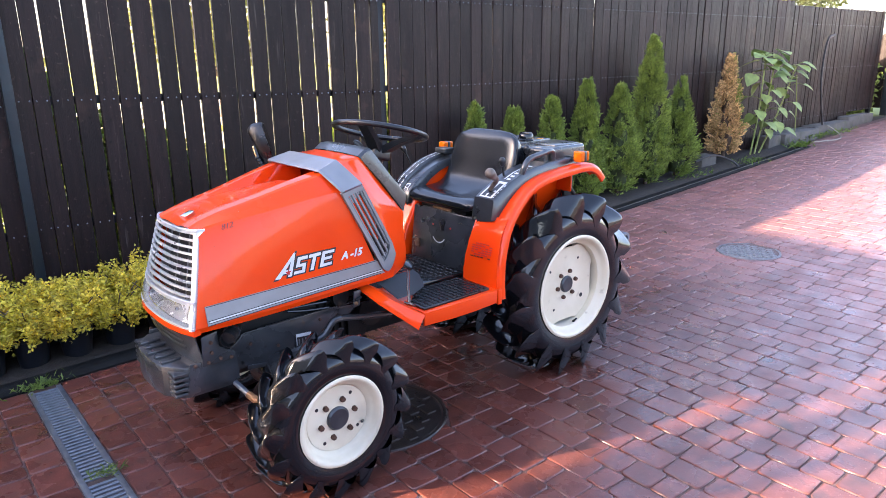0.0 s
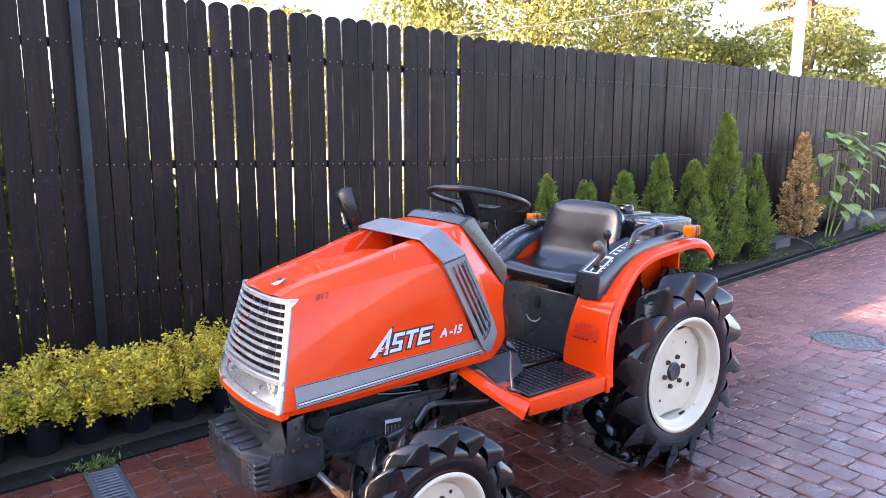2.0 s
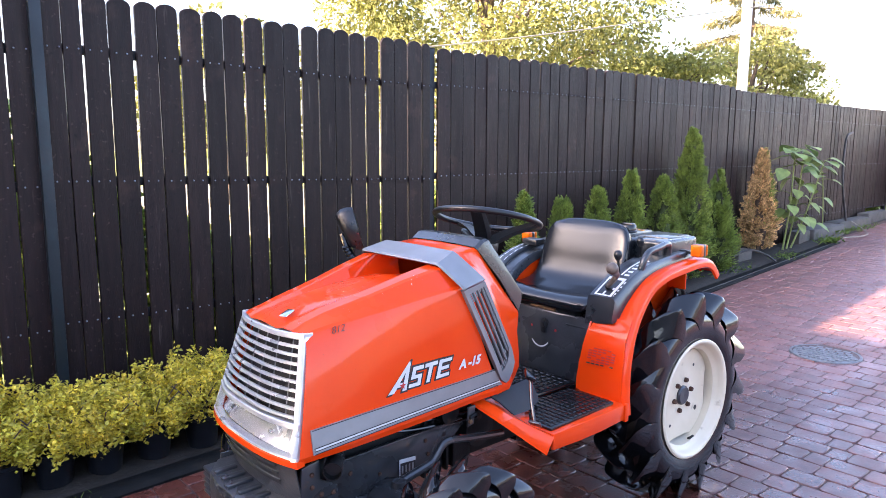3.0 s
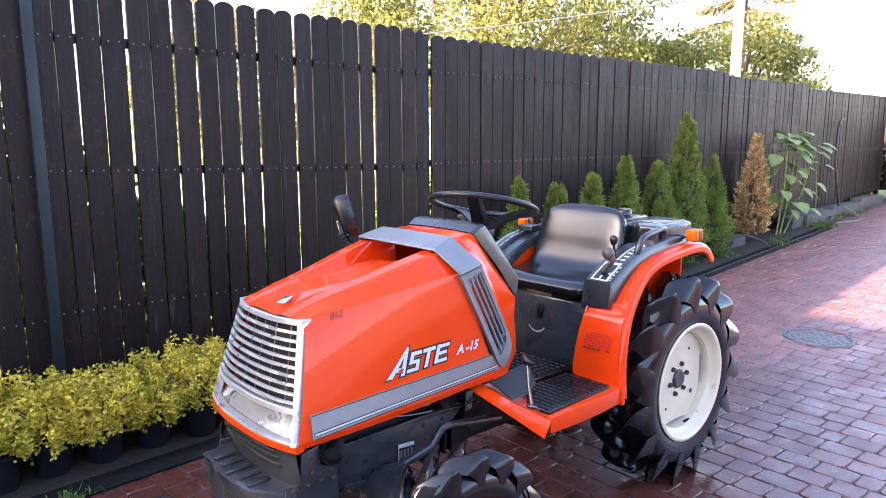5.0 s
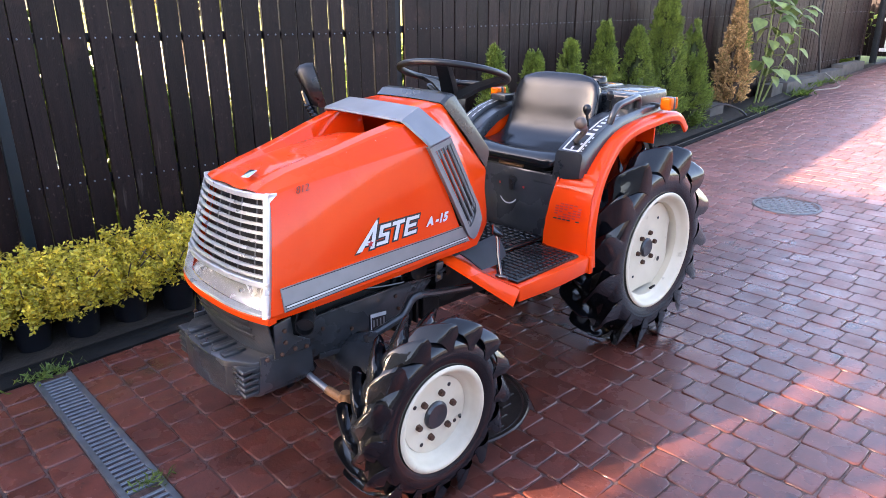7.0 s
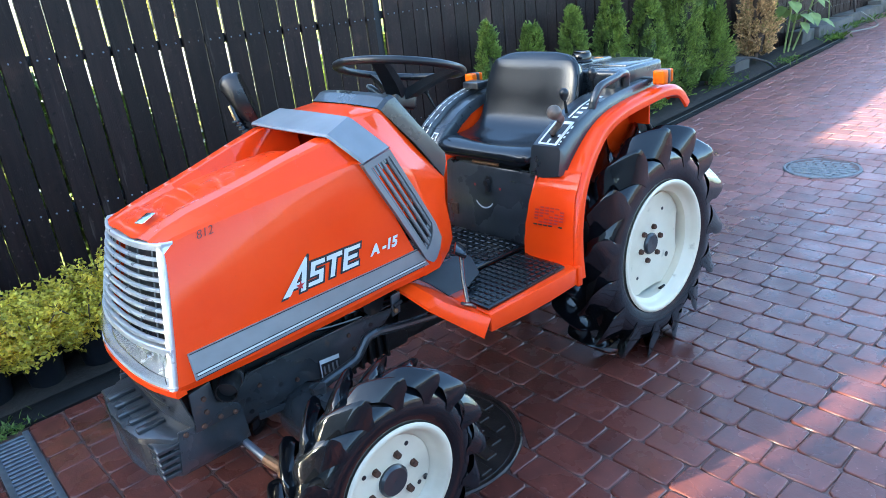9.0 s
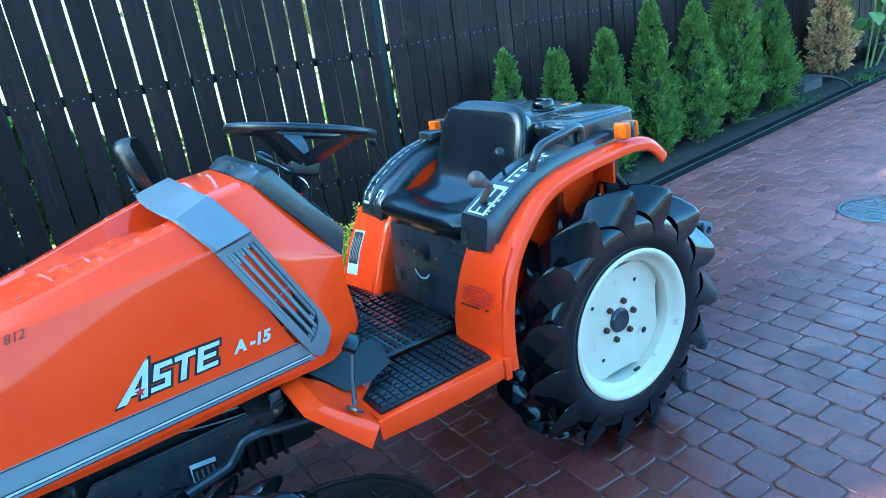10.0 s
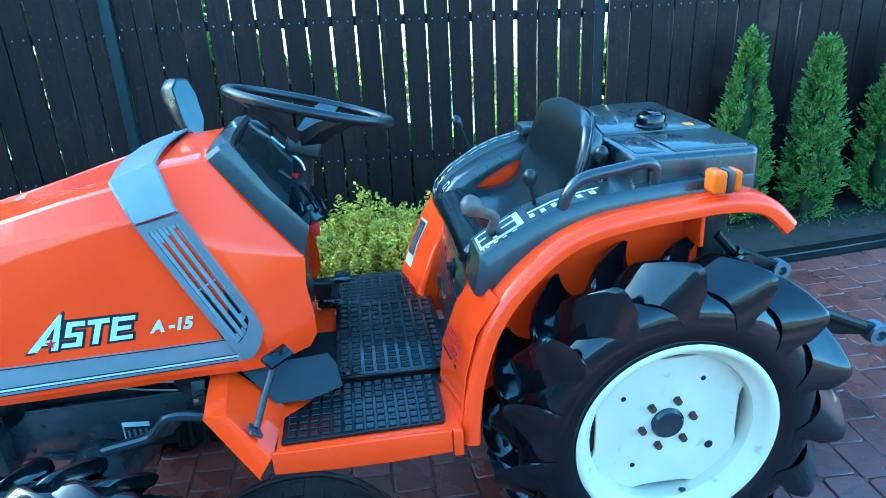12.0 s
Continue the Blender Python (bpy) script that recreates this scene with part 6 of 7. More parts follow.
    for x, k in ((1.420, 0.50), (1.425, 0.72), (1.438, 0.88), (1.458, 0.96), (1.478, 0.96)):
        rows.append([(x - 0.26 * (z - 1.06), 2.625 + k * y * 1.0, 1.068 + k * z * 0 + k * (z - 1.068)) for y, z in ((-0.030, 0.995), (0.012, 0.992), (0.034, 1.03), (0.038, 1.10), (0.026, 1.140), (-0.012, 1.145), (-0.036, 1.125), (-0.040, 1.04))])
    loft(rows, True, b, True)
    swing = Matrix.Translation((1.43, 2.62, 0)) @ Matrix.Rotation(radians(-34), 4, "Z") @ Matrix.Translation((-1.43, -2.62, 0))
    moved(b, swing)
    mir = part("rear_view_mirror", b, M_RIMGRIP, tractor, "black rear-view mirror on a short stalk", angle=50)
    fc = bmesh.new()
    fc.faces.new([fc.verts.new((1.4795 - 0.26 * 0.9 * (z - 1.068) - 0.002, 2.625 + 0.9 * y * 1.0, 1.068 + 0.9 * (z - 1.068))) for y, z in ((-0.030, 0.995), (0.012, 0.992), (0.034, 1.03), (0.038, 1.10), (0.026, 1.140), (-0.012, 1.145), (-0.036, 1.125), (-0.040, 1.04))])
    moved(fc, swing)
    part("mirror_glass", fc, M_MIRROR, mir, "mirror glass", smooth=False)
    part("stalk", tube(curve_pts([(1.425, 2.63, 1.05), (1.43, 2.61, 1.0), (1.445, 2.585, 0.965), (1.46, 2.53, 0.955)], 4), 0.012, 10), M_RUBBER, mir)
    for k in range(4):
        part("bellows_ring", lathe([(-0.004, 0.014), (0, 0.018), (0.004, 0.014)], (1.43 + 0.003 * k, 2.615 - 0.006 * k, 1.005 - 0.011 * k), 12, "z", True), M_RUBBER, mir)


build_steering()


def build_linkage():
    for s in (1, -1):
        def yy(y):
            return y if s == 1 else flip(y)
        a = part("lift_rod", tube([(2.655, yy(2.06), 0.80), (2.82, yy(2.06), 0.62)], 0.012, 10), M_DARKMETAL, tractor, "dark lift rod")
        part("turnbuckle", tube([(2.70, yy(2.06), 0.751), (2.75, yy(2.06), 0.696)], 0.018, 10), M_DARKMETAL, a)
        l = part("lower_link", slab([(2.60, 0.44), (2.78, 0.545), (3.02, 0.49), (3.11, 0.478), (3.12, 0.505), (3.03, 0.535), (2.80, 0.60), (2.60, 0.50)], yy(2.075), yy(2.095), 0.005), M_DARKMETAL, tractor, "dark steel lower link arm")
        part("upper_stay", tube([(2.72, yy(2.06), 0.70), (2.95, yy(2.07), 0.565), (3.08, yy(2.08), 0.505)], 0.014, 10), M_DARKMETAL, l)
        part("ball_end", lathe([(-0.020, 0.014), (-0.020, 0.028), (0.020, 0.028), (0.020, 0.014)], (3.125, yy(2.085), 0.478), 20, "y", True), M_ZINC, l, "steel ball end")


build_linkage()


# ---- plants ----
def thuja(x, y, h, w, seed, dead=False):
    """A columnar conifer: a tapered trunk and many flat fan-shaped sprays that grow outwards and up."""
    rng = np.random.default_rng(seed)
    g = gz(x) + (0.03 if not dead else 0.10)
    t = thing("thuja_tree", "half-dead brown conifer shrub beside the fence" if dead else "small green columnar conifer in the fence bed", "shrub",
              group="" if dead else "conifers along the fence", at=(x, y, g))
    part("trunk", tube([(x, y, g - 0.03), (x, y, g + h * 0.3), (x + 0.01, y, g + h * 0.9)], [0.022, 0.016, 0.004], 7), M_BARK, t)

    lean = 0.85 if dead else 0.56 + 0.22 * rng.random()

    def girth(u):
        return np.where(u < 0.20, 0.66 + u * 1.7, (np.maximum(0, 1 - (u - 0.20) / 0.80)) ** lean) + 0.015
    big = int(78 * h * (0.6 + w))                       # leading shoots that give the uneven outline
    bu = np.sort(rng.uniform(0.02, 0.97, big))
    ba = np.cumsum(rng.uniform(1.6, 3.0, big))
    sprays = 24
    k = np.repeat(np.arange(big), sprays)
    n = len(k)
    u = np.clip(bu[k] + rng.normal(0, 0.026, n), 0.0, 1.0)
    a = ba[k] + rng.normal(0, 0.22, n)
    r = w / 2 * girth(u) * (0.56 + 0.36 * rng.uniform(0, 1, big)[k] + rng.normal(0, 0.09, n))
    base = np.stack([x + r * np.cos(a), y + r * np.sin(a), g + 0.02 * h + u * h * 0.93], 1)
    axis = np.stack([np.cos(a) * 0.75, np.sin(a) * 0.75, 0.55 + 0.75 * u], 1) + rng.normal(0, 0.28, (n, 3))
    axis /= np.linalg.norm(axis, axis=1, keepdims=True)
    side = np.cross(axis, np.stack([np.cos(a), np.sin(a), np.zeros(n)], 1) + rng.normal(0, 0.5, (n, 3)))
    side /= np.linalg.norm(side, axis=1, keepdims=True)
    size = (0.050 + 0.030 * rng.uniform(0, 1, n)) * (0.55 + 0.45 * np.minimum(1, girth(u)))
    per = 15
    q = np.repeat(np.arange(n), per)
    m = np.tile(np.arange(per), n)
    s = m / (per - 1.0)
    sign = np.where(m % 2 == 0, 1.0, -1.0)
    c = base[q] + axis[q] * (s * size[q])[:, None]
    spread = 0.95 * (1 - s) + 0.12
    d = axis[q] * (1 - 0.35 * spread)[:, None] + side[q] * (sign * spread)[:, None] + rng.normal(0, 0.14, (n * per, 3))
    d[:, 2] -= 0.08
    if dead:
        green = (rng.uniform(0, 1, n * per) < 0.06) | ((np.cos(a[q]) - 0.5 * np.sin(a[q]) > 0.35) & (u[q] > 0.28) & (rng.uniform(0, 1, n * per) < 0.75))
        leaves("crown", c[~green], d[~green], 0.030, 0.014, M_DEAD, t, rng, "dry brown foliage", 0.4)
        leaves("live_foliage", c[green], d[green], 0.028, 0.010, M_THUJA, t, rng, "last green foliage")
    else:
        leaves("crown", c, d, 0.021, 0.0095, M_THUJA, t, rng)
    # solid dark body standing for the shade deep inside the crown
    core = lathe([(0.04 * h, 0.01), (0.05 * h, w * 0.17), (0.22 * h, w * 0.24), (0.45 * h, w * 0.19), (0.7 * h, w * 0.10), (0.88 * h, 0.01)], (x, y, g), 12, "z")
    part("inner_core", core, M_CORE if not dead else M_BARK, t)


for i, (x, y, h, w) in enumerate(((3.92, 4.00, 1.02, 0.30), (4.31, 3.96, 0.97, 0.29), (4.79, 3.99, 1.00, 0.40), (5.23, 3.97, 1.11, 0.40), (5.68, 3.94, 1.03, 0.46),
                                  (6.17, 3.96, 1.45, 0.48), (6.70, 3.96, 1.02, 0.44))):
    thuja(x - 0.06, y, h, w * 0.90, 11 + i)
thuja(7.60, 3.97, 1.12, 0.34, 31, True)


def sunflower():
    x, y = 8.26, 3.90
    g = gz(x)
    rng = np.random.default_rng(4)
    t = thing("sunflower_plant", "tall leafy green sunflower plant growing by the kerb", "plant", at=(x, y, g))
    tops = [(8.22, 3.90, 1.14), (8.42, 3.88, 1.13), (8.78, 3.80, 1.00)]
    spots = []
    for k, (tx, ty, tz) in enumerate(tops):
        bx = x - 0.10 + k * 0.09
        pts = curve_pts([(bx, y + 0.04, g - 0.02), (bx + (tx - bx) * 0.42, y + (ty - y) * 0.5, g + tz * 0.45), (tx, ty, g + tz)], 8)
        part("stem", tube(pts, [0.011 - 0.004 * i / (len(pts) - 1) for i in range(len(pts))], 7), M_STALK, t)
        turn = k * 1.3
        for i in range(9):
            p = pts[int((0.34 + 0.60 * i / 9) * (len(pts) - 1))]
            turn += 2.4
            spots.append((p, turn, 0.085 + 0.035 * rng.random(), 0.12 + 0.07 * rng.random(), -0.75))
        for i in range(8):
            spots.append((pts[-1 - i % 3], turn + i * 0.785, 0.115 + 0.03 * rng.random(), 0.05 + 0.05 * rng.random(), -0.25))
    for p, turn, size, reach, fall in spots:
        out = Vector((math.cos(turn) * 0.8, math.sin(turn) - 0.25, 0)).normalized()
        q = p + out * reach + Vector((0, 0, rng.uniform(0.0, 0.06)))
        b = tube(curve_pts([p, (p + q) / 2 + Vector((0, 0, 0.025)), q], 4), 0.0035, 5)
        d = (out + Vector((rng.uniform(-0.3, 0.3), -0.25, fall + rng.uniform(-0.3, 0.3)))).normalized()
        s = d.cross(Vector((0, -0.35, 1))).normalized()
        up = s.cross(d)
        rows = []
        for u, w in ((-0.10, 0.55), (0.0, 1.0), (0.16, 1.28), (0.38, 1.22), (0.62, 0.88), (0.82, 0.46), (1, 0.04)):
            c = q + d * u * size * 1.25 - up * (0.30 * size * max(0, u) ** 2)
            rows.append([tuple(c + s * (w * e * size * 0.52) + up * ((0.16 * abs(e) - 0.10 * e * e + 0.02 * math.sin(9 * u + 5 * e)) * size * w)) for e in (-1, -0.5, 0, 0.5, 1)])
        loft(rows, bm=b)
        part("leaf", b, M_SUNF, t, angle=80)
    part("side_stalk", tube(curve_pts([(9.25, 3.92, gz(9.25)), (9.22, 3.93, gz(9.25) + 0.45), (9.12, 3.93, gz(9.25) + 0.86)], 6), 0.006, 6), M_STALK, t)


sunflower()


def potted_shrub(x, y, seed, tall):
    rng = np.random.default_rng(seed)
    t = thing("potted_shrub", "yellow-green leafy shrub in a black plastic pot", "potted plant", group="potted shrubs by the fence", at=(x, y, 0.008))
    pot = part("pot", lathe([(0.0, 0.001), (0.0, 0.062), (0.13, 0.078), (0.135, 0.083), (0.15, 0.084), (0.15, 0.077), (0.13, 0.074), (0.12, 0.001)], (x, y, 0.008), 24, "z"), M_POT, t)
    for k in range(7):
        a = k * 0.9 + seed
        part("stem", tube(curve_pts([(x, y, 0.12), (x + 0.05 * math.cos(a), y + 0.05 * math.sin(a), 0.22), (x + 0.12 * math.cos(a), y + 0.12 * math.sin(a), 0.30)], 3), 0.003, 5), M_BARK, t)
    c, d = [], []
    shoots = 54
    for k in range(shoots):
        a = rng.uniform(0, 2 * np.pi)
        r = 0.17 * rng.uniform(0.1, 1) ** 0.6
        hz = tall * (1 - 0.50 * (r / 0.19) ** 2) * rng.uniform(0.60, 1.12)
        if rng.random() < 0.12:
            hz *= rng.uniform(1.1, 1.4)
        top = np.array([x + r * math.cos(a) * 1.15, y + r * math.sin(a), 0.15 + hz])
        low = np.array([x + r * 0.85 * math.cos(a), y + r * 0.85 * math.sin(a), 0.13 + hz * (0.45 - 0.4 * (r / 0.17) ** 2)])
        m = 52
        f = rng.uniform(0, 1, m)[:, None]
        c.append(low + (top - low) * f + rng.normal(0, 0.010, (m, 3)))
        al = rng.uniform(0, 2 * np.pi, m)
        d.append(np.stack([np.cos(al), np.sin(al), rng.uniform(0.1, 0.9, m)], 1))
    leaves("foliage", np.concatenate(c), np.concatenate(d), 0.0205, 0.0155, M_SHRUB, t, rng)


for i in range(15):
    xs_ = -0.30 + 0.196 * i
    potted_shrub(xs_ + 0.012 * math.sin(i * 5), 3.60 + 0.02 * math.sin(i * 3.1), 100 + i, 0.190 + 0.045 * math.sin(i * 2.3 + 1) - max(0, 4 - i) * 0.015)
    potted_shrub(xs_ + 0.10 + 0.015 * math.sin(i * 4), 3.80 + 0.02 * math.sin(i * 1.7), 200 + i, 0.207 + 0.035 * math.sin(i * 1.9) - max(0, 4 - i) * 0.015)


def weed(x, y, n, spread, seed, h=0.06, across=None):
    rng = np.random.default_rng(seed)
    g = gz(x)
    c = np.stack([x + rng.normal(0, spread, n), y + rng.normal(0, across or spread * 0.5, n), np.full(n, g + 0.004) + rng.uniform(0, h * 0.4, n)], 1)
    a = rng.uniform(0, 2 * np.pi, n)
    d = np.stack([np.cos(a), np.sin(a), rng.uniform(0.2, 1.2, n)], 1)
    ob = leaves("weeds", c, d, h, h * 0.22, M_GRASS, None, rng)
    tagged(ob, "low green weeds sprouting from the ground", "weeds", kind="stuff")


weed(0.65, 3.32, 150, 0.055, 1, 0.036)
weed(0.68, 2.42, 60, 0.03, 2, 0.03)
weed(7.9, 3.78, 160, 0.14, 3, 0.05)
weed(9.1, 3.78, 160, 0.12, 4, 0.08, 0.04)
weed(10.2, 3.86, 120, 0.5, 5, 0.08, 0.04)
weed(5.0, 3.86, 500, 0.9, 6, 0.045, 0.06)
weed(6.9, 3.86, 180, 0.25, 7, 0.05, 0.05)


def broad_tree(x, y, h, r, seed, n, low, leaf=0.13, label="", clusters=70):
    """A tree: tapered trunk, limbs, and a crown of leaf clusters with gaps."""
    rng = np.random.default_rng(seed)
    g = gz(x) - 0.1
    t = thing("tree", label or "sunlit yellow-green deciduous tree behind the fence", "tree", at=(x, y, g))
    part("trunk", tube(curve_pts([(x, y, g - 0.1), (x + 0.1, y, g + h * 0.3), (x - 0.1, y + 0.1, g + h * 0.6), (x, y, g + h * 0.85)], 5), [0.24 - 0.21 * i / 15 for i in range(16)], 10), M_BARK, t)
    c, d = [], []
    for k in range(clusters):
        a, el = rng.uniform(0, 2 * np.pi), rng.uniform(-0.9, 1.0)
        rr = rng.uniform(0.45, 1.0) ** 0.6
        cc = np.array([x + r * rr * math.cos(a) * math.sqrt(1 - min(0.99, el * el) * 0.8), y + r * rr * math.sin(a) * math.sqrt(1 - min(0.99, el * el) * 0.8), g + low + (h - low) * (0.5 + 0.5 * el * rr)])
        if k % 4 == 0:
            z0 = g + max(low * 0.6, (cc[2] - g) * 0.55)
            part("limb", tube(curve_pts([(x, y, z0), tuple((np.array([x, y, z0 + 0.3]) + cc) / 2), tuple(cc)], 3), [0.07, 0.06, 0.05, 0.04, 0.03, 0.025, 0.02], 6), M_BARK, t)
        m = n // clusters
        s = r * rng.uniform(0.16, 0.30)
        q = rng.normal(0, 1, (m, 3))
        q = q / np.linalg.norm(q, axis=1, keepdims=True) * rng.uniform(0.2, 1, (m, 1)) ** 0.5 * s
        c.append(cc + q * np.array([1.15, 1.15, 0.8]))
        d.append(q + np.array([0, 0, -0.25 * s]) + rng.normal(0, 0.4 * s, (m, 3)))
    leaves("crown", np.concatenate(c), np.concatenate(d), leaf, leaf * 0.62, M_TREE, t, rng)


def spruce(x, y, h, r, seed):
    rng = np.random.default_rng(seed)
    g = gz(x) - 0.1
    t = thing("spruce_tree", "tall sparse conifer behind the fence", "tree", at=(x, y, g))
    part("trunk", tube([(x, y, g), (x, y, g + h * 0.6), (x, y, g + h)], [0.2, 0.12, 0.02], 8), M_BARK, t)
    c, d = [], []
    for k in range(46):
        u = 0.12 + 0.86 * k / 46
        a = k * 2.4 + rng.uniform(-0.3, 0.3)
        ln = r * (1 - u) * rng.uniform(0.7, 1.15) + 0.2
        p0 = np.array([x, y, g + h * u])
        p1 = p0 + np.array([math.cos(a) * ln, math.sin(a) * ln, -0.22 * ln])
        part("branch", tube([tuple(p0), tuple((p0 + p1) / 2 + np.array([0, 0, 0.05])), tuple(p1)], [0.03, 0.02, 0.008], 5), M_BARK, t)
        m = int(200 * ln)
        f = rng.uniform(0.15, 1, (m, 1))
        c.append(p0 + (p1 - p0) * f + rng.normal(0, 0.07, (m, 3)))
        dd = rng.normal(0, 0.6, (m, 3))
        dd[:, 2] -= 0.7
        d.append(dd + (p1 - p0) / ln * 0.6)
    leaves("needles", np.concatenate(c), np.concatenate(d), 0.22, 0.05, M_SPRUCE, t, rng)


broad_tree(11.2, 11.7, 6.8, 3.3, 1, 36000, 1.0, 0.115, clusters=90)
broad_tree(15.2, 9.9, 3.6, 1.5, 2, 9000, 0.6, 0.12)
broad_tree(7.0, 16.0, 4.2, 2.0, 4, 5000, 1.0, 0.19)
broad_tree(19.6, 9.7, 4.0, 1.7, 3, 9000, 0.6, 0.13)
spruce(21.5, 10.9, 9.5, 2.9, 7)
broad_tree(-5.2, 3.5, 4.6, 0.95, 8, 700, 1.9, 0.17, "leafy tree between the houses that dapples the drive", 26)


def hedge():
    """Low sunlit growth beyond the fence, seen through the gaps between boards."""
    rng = np.random.default_rng(77)
    n = 9000
    x = rng.uniform(-8, 15, n)
    top = 0.30 + 0.18 * np.sin(x * 0.9) + 0.14 * np.sin(x * 2.3 + 1)
    z = np.where(np.arange(n) % 20 == 0, rng.uniform(0.4, 2.3, n), rng.uniform(-0.1, 1, n) * top)
    y = 9.0 + rng.normal(0, 0.5, n)
    c = np.stack([x, y, z], 1)
    d = rng.normal(0, 1, (n, 3))
    ob = leaves("hedge", c, d, 0.15, 0.10, M_TREE, None, rng)
    tagged(ob, "sunlit yellow-green hedge growth beyond the fence", "hedge", kind="stuff")


hedge()


def lane():
    """The pale sunlit gravel yard beyond the fence."""
    xs = [-9 + 1.0 * i for i in range(20)]
    rows = [[(x, y, gz(x) - 0.085) for y in (7.2 + 0.3 * math.sin(x), 9.0, 12.0, 24.0)] for x in xs]
    tagged(part("gravel_lane", loft(rows), M_GRAVEL, None), "pale sunlit gravel beyond the fence", "gravel", kind="structure")


lane()


def undergrowth():
    """Dense shaded shrubs close behind the fence, seen low between the boards."""
    rng = np.random.default_rng(78)
    n = 44000
    x = rng.uniform(-3, 13.5, n)
    top = 0.70 + 0.16 * np.sin(x * 1.7) + 0.16 * np.sin(x * 4.1 + 1) + np.interp(x, [0.9, 1.5, 2.6, 3.6], [0.85, 0, 0, 0.3])
    c = np.stack([x, 4.75 + rng.normal(0, 0.14, n), np.maximum(0, rng.uniform(-0.1, 1, n)) ** 0.8 * top + np.interp(x, [3.4, 13], [0, 0.38])], 1)
    ob = leaves("undergrowth", c, rng.normal(0, 1, (n, 3)), 0.10, 0.065, M_THUJA, None, rng)
    tagged(ob, "dense green undergrowth behind the fence", "shrub", kind="stuff")


undergrowth()


def pole_and_cables():
    x, y = 14.33, 7.55
    p = thing("utility_pole", "white concrete utility pole behind the fence", "pole", at=(x, y, 0.3))
    part("shaft", tube([(x, y, 0.2), (x + 0.12, y, 9.5)], [0.115, 0.08], 14), M_POLE, p)
    part("crossarm", box(x - 0.7, x + 0.7, y - 0.05, y + 0.05, 9.0, 9.1, 0.01), M_POLE, p)
    c = tube(curve_pts([(14.5, 7.2, 4.2), (9.0, 9.0, 3.2), (5.5, 10.5, 2.7)], 8), 0.012, 6)
    tagged(part("cable", c, M_CABLE, None), "thin pale cable strung behind the fence", "cable")


pole_and_cables()


def gate():
    x = 12.62
    g = gz(x)
    t = thing("metal_gate", "white metal bar gate at the end of the drive", "gate", "structure", at=(x, 3.0, g))
    part("gate_post", box(x - 0.04, x + 0.04, 4.02, 4.10, g, g + 2.0, 0.005), M_POST, t)
    for z in (0.18, 0.62, 1.62):
        part("gate_rail", box(x - 0.02, x + 0.02, 0.6, 4.0, g + z, g + z + 0.05, 0.004), M_GATE, t)
    me = mesh_of("gate_bar", box(x - 0.012, x + 0.012, -0.012, 0.012, g + 0.2, g + 1.64, 0.003))
    me.materials.append(M_GATE)
    for i in range(24):
        ob = put("gate_bar", me, M_GATE, t)
        ob.location = (0, 0.66 + 0.142 * i, 0)
    part("latch_box", box(x - 0.05, x + 0.02, 3.6, 3.75, g + 0.45, g + 0.75, 0.01), M_PLASTIC, t)


gate()


def shade_screen():
    """Dark boards added beyond the gate to stand for the shaded background."""
    x = 13.6
    g = gz(x)
    panel = thing("fence_panel", "dark boards added to stand for the shade beyond the gate", "fence", "structure", "fence panels along the drive", (x, 4.6, g))
    me = board_mesh(0.112, 1.22)
    for i in range(22):
        ob = put("board", me, M_BOARD, panel)
        ob.location = (x, 5.3 - 0.115 * i, g)
        ob.rotation_euler = (0, 0, math.pi / 2)
    for z in (0.30, 0.92):
        part("rail", box(x + 0.020, x + 0.050, 2.75, 5.35, g + z, g + z + 0.045, 0.003), M_POST_DARK, panel)


shade_screen()


def hoses():
    g = gz(7.2)
    h = tube(curve_pts([(6.98, 4.10, g + 0.55), (6.99, 4.0, g + 0.05)], 4), 0.006, 6)
    tagged(part("garden_stake", h, M_BARK, None), "thin brown stake leaning on the fence", "stake")
    h = tube(curve_pts([(6.95, 3.92, g + 0.12), (7.2, 3.86, g + 0.17), (7.45, 3.80, g + 0.10), (7.5, 3.72, g + 0.03)], 6), 0.011, 7)
    tagged(part("hose", h, M_HOSE, None), "black hose end lying on the bed", "hose")
    g = gz(10.4)
    h = tube(curve_pts([(10.25, 4.0, g + 0.1), (10.22, 4.08, g + 0.7), (10.35, 4.12, g + 1.2), (10.6, 4.13, g + 1.3)], 6), 0.014, 7)
    tagged(part("hose", h, M_HOSE, None), "black hose hanging on the fence", "hose")
    h = tube(curve_pts([(9.3, 3.72, g + 0.0), (9.8, 3.62, g + 0.0), (10.2, 3.75, g + 0.02), (10.3, 3.95, g + 0.12)], 6), 0.008, 6)
    tagged(part("garden_hose", h, M_CABLE, None), "thin pale garden hose on the paving", "hose")


hoses()


# ---- paving, piece by piece ----
def paver_verts(w, l, sx, sy, h=0.0):
    """A block with cut corners and a worn, rounded top edge; the top lies at zero."""
    c = min(w, l) * 0.17
    out = [(w - c, -l), (w, -l + c), (w, l - c), (w - c, l), (-w + c, l), (-w, l - c), (-w, -l + c), (-w + c, -l)]
    v = []
    for k, z in ((1.0, -0.04), (0.985, -0.0060), (0.958, -0.0018), (0.925, -0.0002), (0.89, 0.0)):
        v += [(x * k if abs(x) < w else x - math.copysign((1 - k) * w, x), y - math.copysign((1 - k) * w, y) if k < 1 else y, z) for x, y in out]
    f = []
    for r in range(4):
        for k in range(8):
            f.append((r * 8 + k, r * 8 + (k + 1) % 8, (r + 1) * 8 + (k + 1) % 8, (r + 1) * 8 + k))
    f.append(tuple(range(32, 40)))
    return v, f


COVERS = ((1.625, 2.150, 0.285), (4.845, 2.25, 0.212))


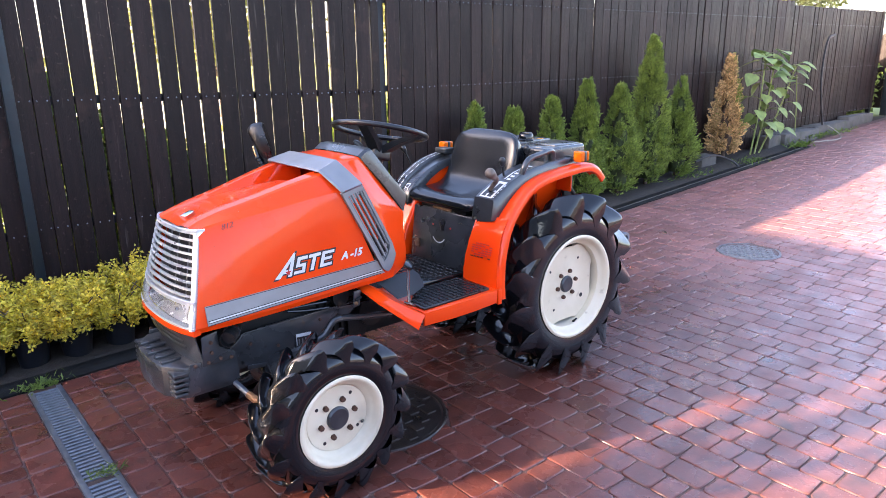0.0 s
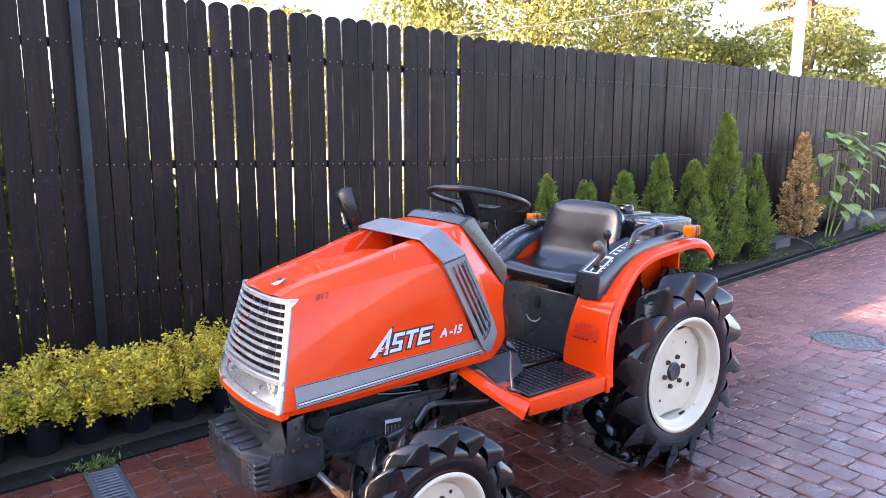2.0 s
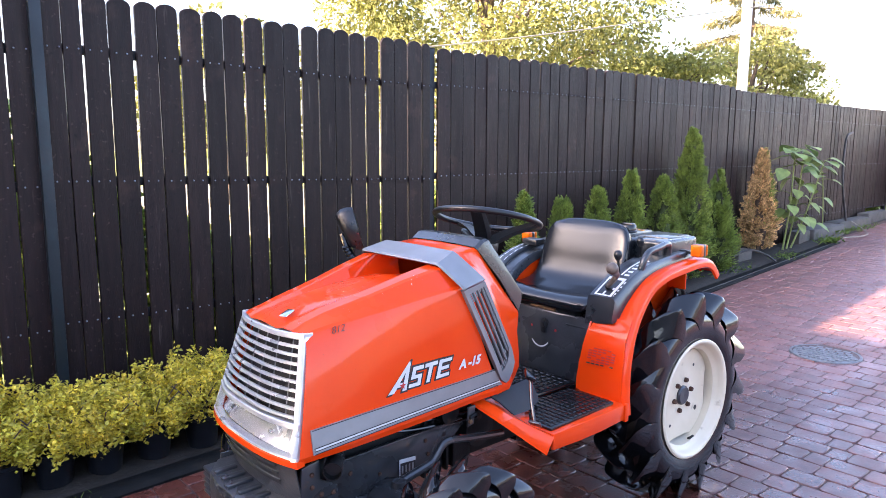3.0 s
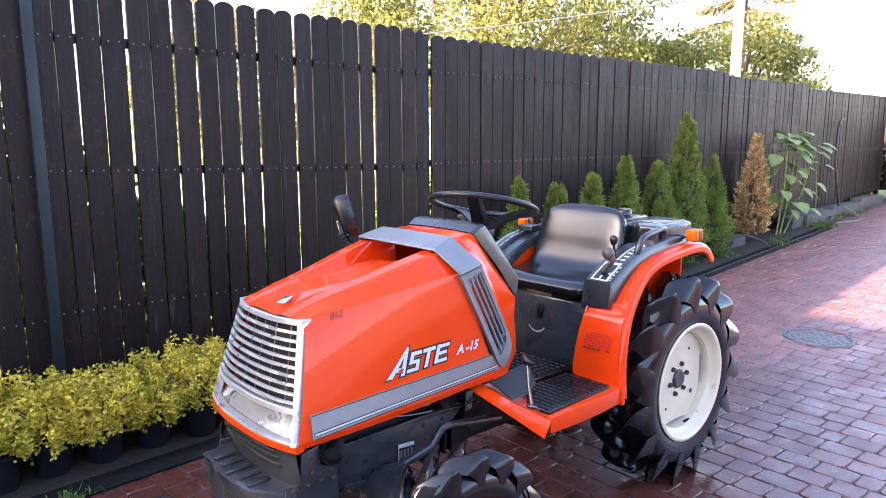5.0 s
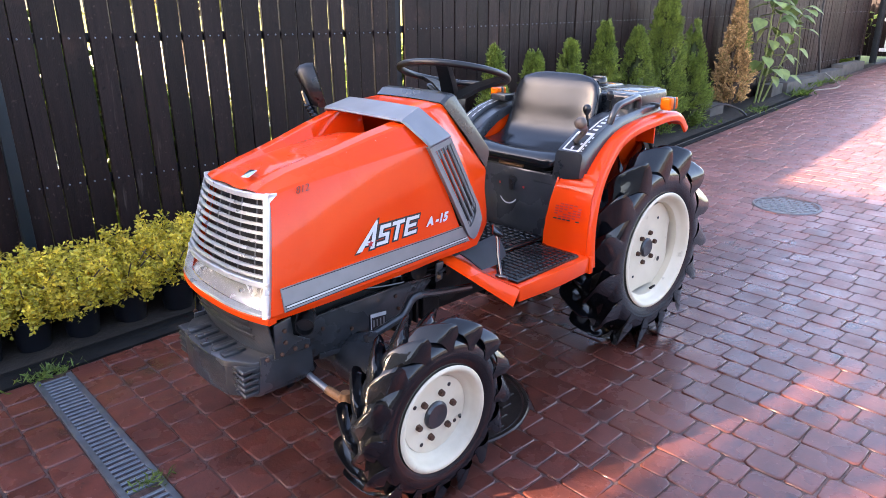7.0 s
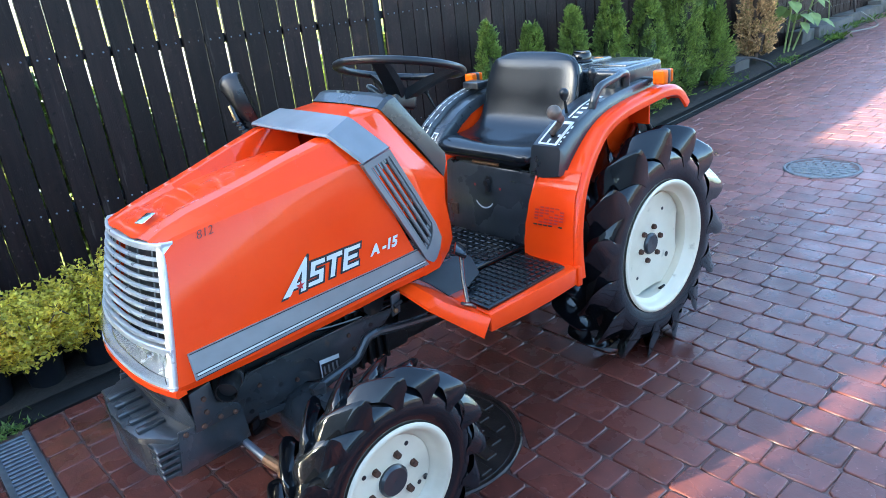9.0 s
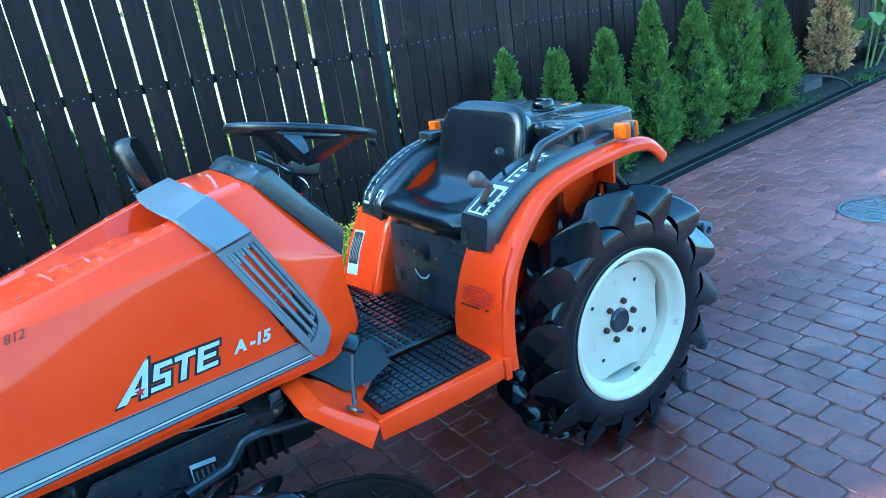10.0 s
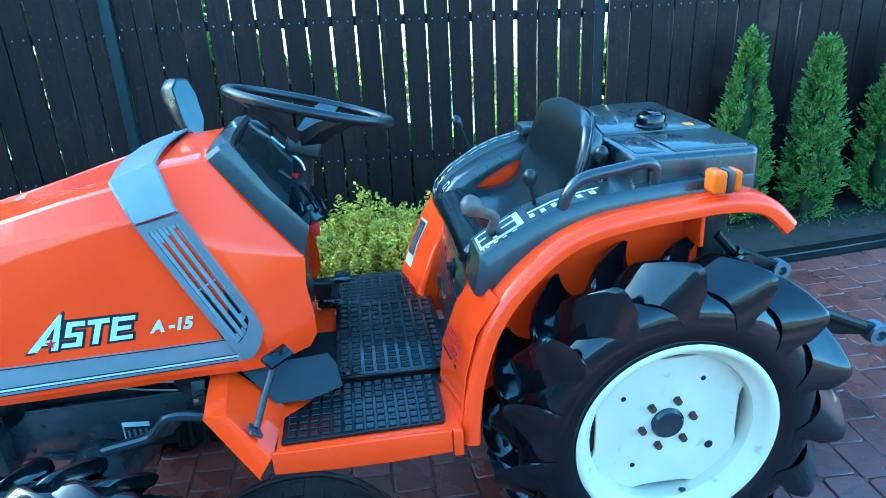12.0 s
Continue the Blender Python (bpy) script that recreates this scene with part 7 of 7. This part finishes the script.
def build_paving():
    rng = random.Random(21)
    pitch, lens = 0.118, (0.088, 0.118, 0.118, 0.150, 0.176)
    bed = bmesh.new()
    xs = [-5.2, -2.5, 0, 2, 3.2, 3.6, 4.0, 4.4, 4.8, 6, 8, 10, 12, 13.6]
    rows = []
    for x in xs:
        e = edge_y(x) if x < 8.8 else 3.95
        rows.append([(x, -4.3, gz(x) - 0.0050), (x, 0, gz(x) - 0.0050), (x, e + 0.01, gz(x) - 0.0050)])
    loft(rows, bm=bed)
    pave = tagged(part("pavement", bed, M_SAND, None), "red concrete block paving, damp and worn", "paving", kind="structure")
    shared = {}
    for l in sorted(set(lens)):
        v, f = paver_verts(pitch / 2 - 0.0010, l / 2 - 0.0010, 0, 0)
        base = np.array(v)
        kinds = []
        for k in range(6):
            w_ = base.copy()
            w_[:, :2] += np.tile(np.array([[rng.uniform(-0.0026, 0.0026), rng.uniform(-0.0026, 0.0026)] for _ in range(8)]), (5, 1))
            me = bpy.data.meshes.new("paver")
            me.from_pydata(w_.tolist(), [], f)
            for p in me.polygons:
                p.use_smooth = len(p.vertices) == 4       # level tops, rounded edges
            me.materials.append(M_PAVER)
            kinds.append(me)
        shared[l] = (kinds, base, f)
    allv, allf, n = [], [], 0
    singles = 0
    cols = [0.5915 - pitch * (k + 0.5) for k in range(48)] + [0.7225 + pitch * (k + 0.5) for k in range(108)]
    for x in cols:
        e = edge_y(x) if x < 8.8 else 3.86
        g = gz(x)
        slope = (gz(x + 0.05) - gz(x - 0.05)) / 0.1
        y = e - 0.004
        first = rng.choice((0.088, 0.118, 0.150))
        while y > -4.2:
            l = first if first else rng.choice(lens)
            first = None
            yc = y - l / 2
            y -= l
            cover = [c for c in COVERS if math.hypot(x - c[0], yc - c[1]) < c[2] + 0.13]
            lean = 0.010 if x < 4.5 else 0.004
            tx, ty, dz = rng.uniform(-lean, lean), rng.uniform(-lean, lean), rng.uniform(-0.0012, 0.0012)
            turn = rng.uniform(-0.012, 0.012)
            me, v, f = shared[l]
            near = not cover and 0.95 < x < 3.35 and 1.15 < yc < 3.0 and singles < 300 and not (1.5 < x < 2.2 and yc > 2.4)
            if near:
                ob = put("paver", rng.choice(me), M_PAVER, pave)
                ob.location = (x, yc, g + dz)
                ob.rotation_euler = (tx, ty - slope, turn)
                singles += 1
            else:
                q = v.copy()
                jit = np.tile(np.array([[rng.uniform(-0.0026, 0.0026), rng.uniform(-0.0026, 0.0026)] for _ in range(8)]), (5, 1))
                v = v.copy()
                v[:, :2] += jit
                ca, sa = math.cos(turn), math.sin(turn)
                q[:, 2] += q[:, 0] * (slope + ty) + q[:, 1] * tx + g + dz
                q[:, 0], q[:, 1] = x + v[:, 0] * ca - v[:, 1] * sa, yc + v[:, 0] * sa + v[:, 1] * ca
                if cover:                       # blocks cut round the iron covers
                    dx, dy = q[:, 0] - cover[0][0], q[:, 1] - cover[0][1]
                    far = np.hypot(dx, dy)
                    rr = cover[0][2]
                    if far.min() > rr + 0.005:
                        pass
                    elif far.max() < rr + 0.015:
                        continue
                    else:
                        k = np.maximum(1, (rr + 0.004) / np.maximum(far, 1e-6))
                        q[:, 0], q[:, 1] = cover[0][0] + dx * k, cover[0][1] + dy * k
                allv.append(q)
                allf += [tuple(i + n for i in face) for face in f]
                n += len(v)
    field = raw("pavers", np.concatenate(allv).tolist(), allf, M_PAVER_FAR, pave, "red concrete paving blocks", True)
    field.data.polygons.foreach_set("use_smooth", [len(face) == 4 for face in allf])
    tagged(field, kind="stuff")


build_paving()
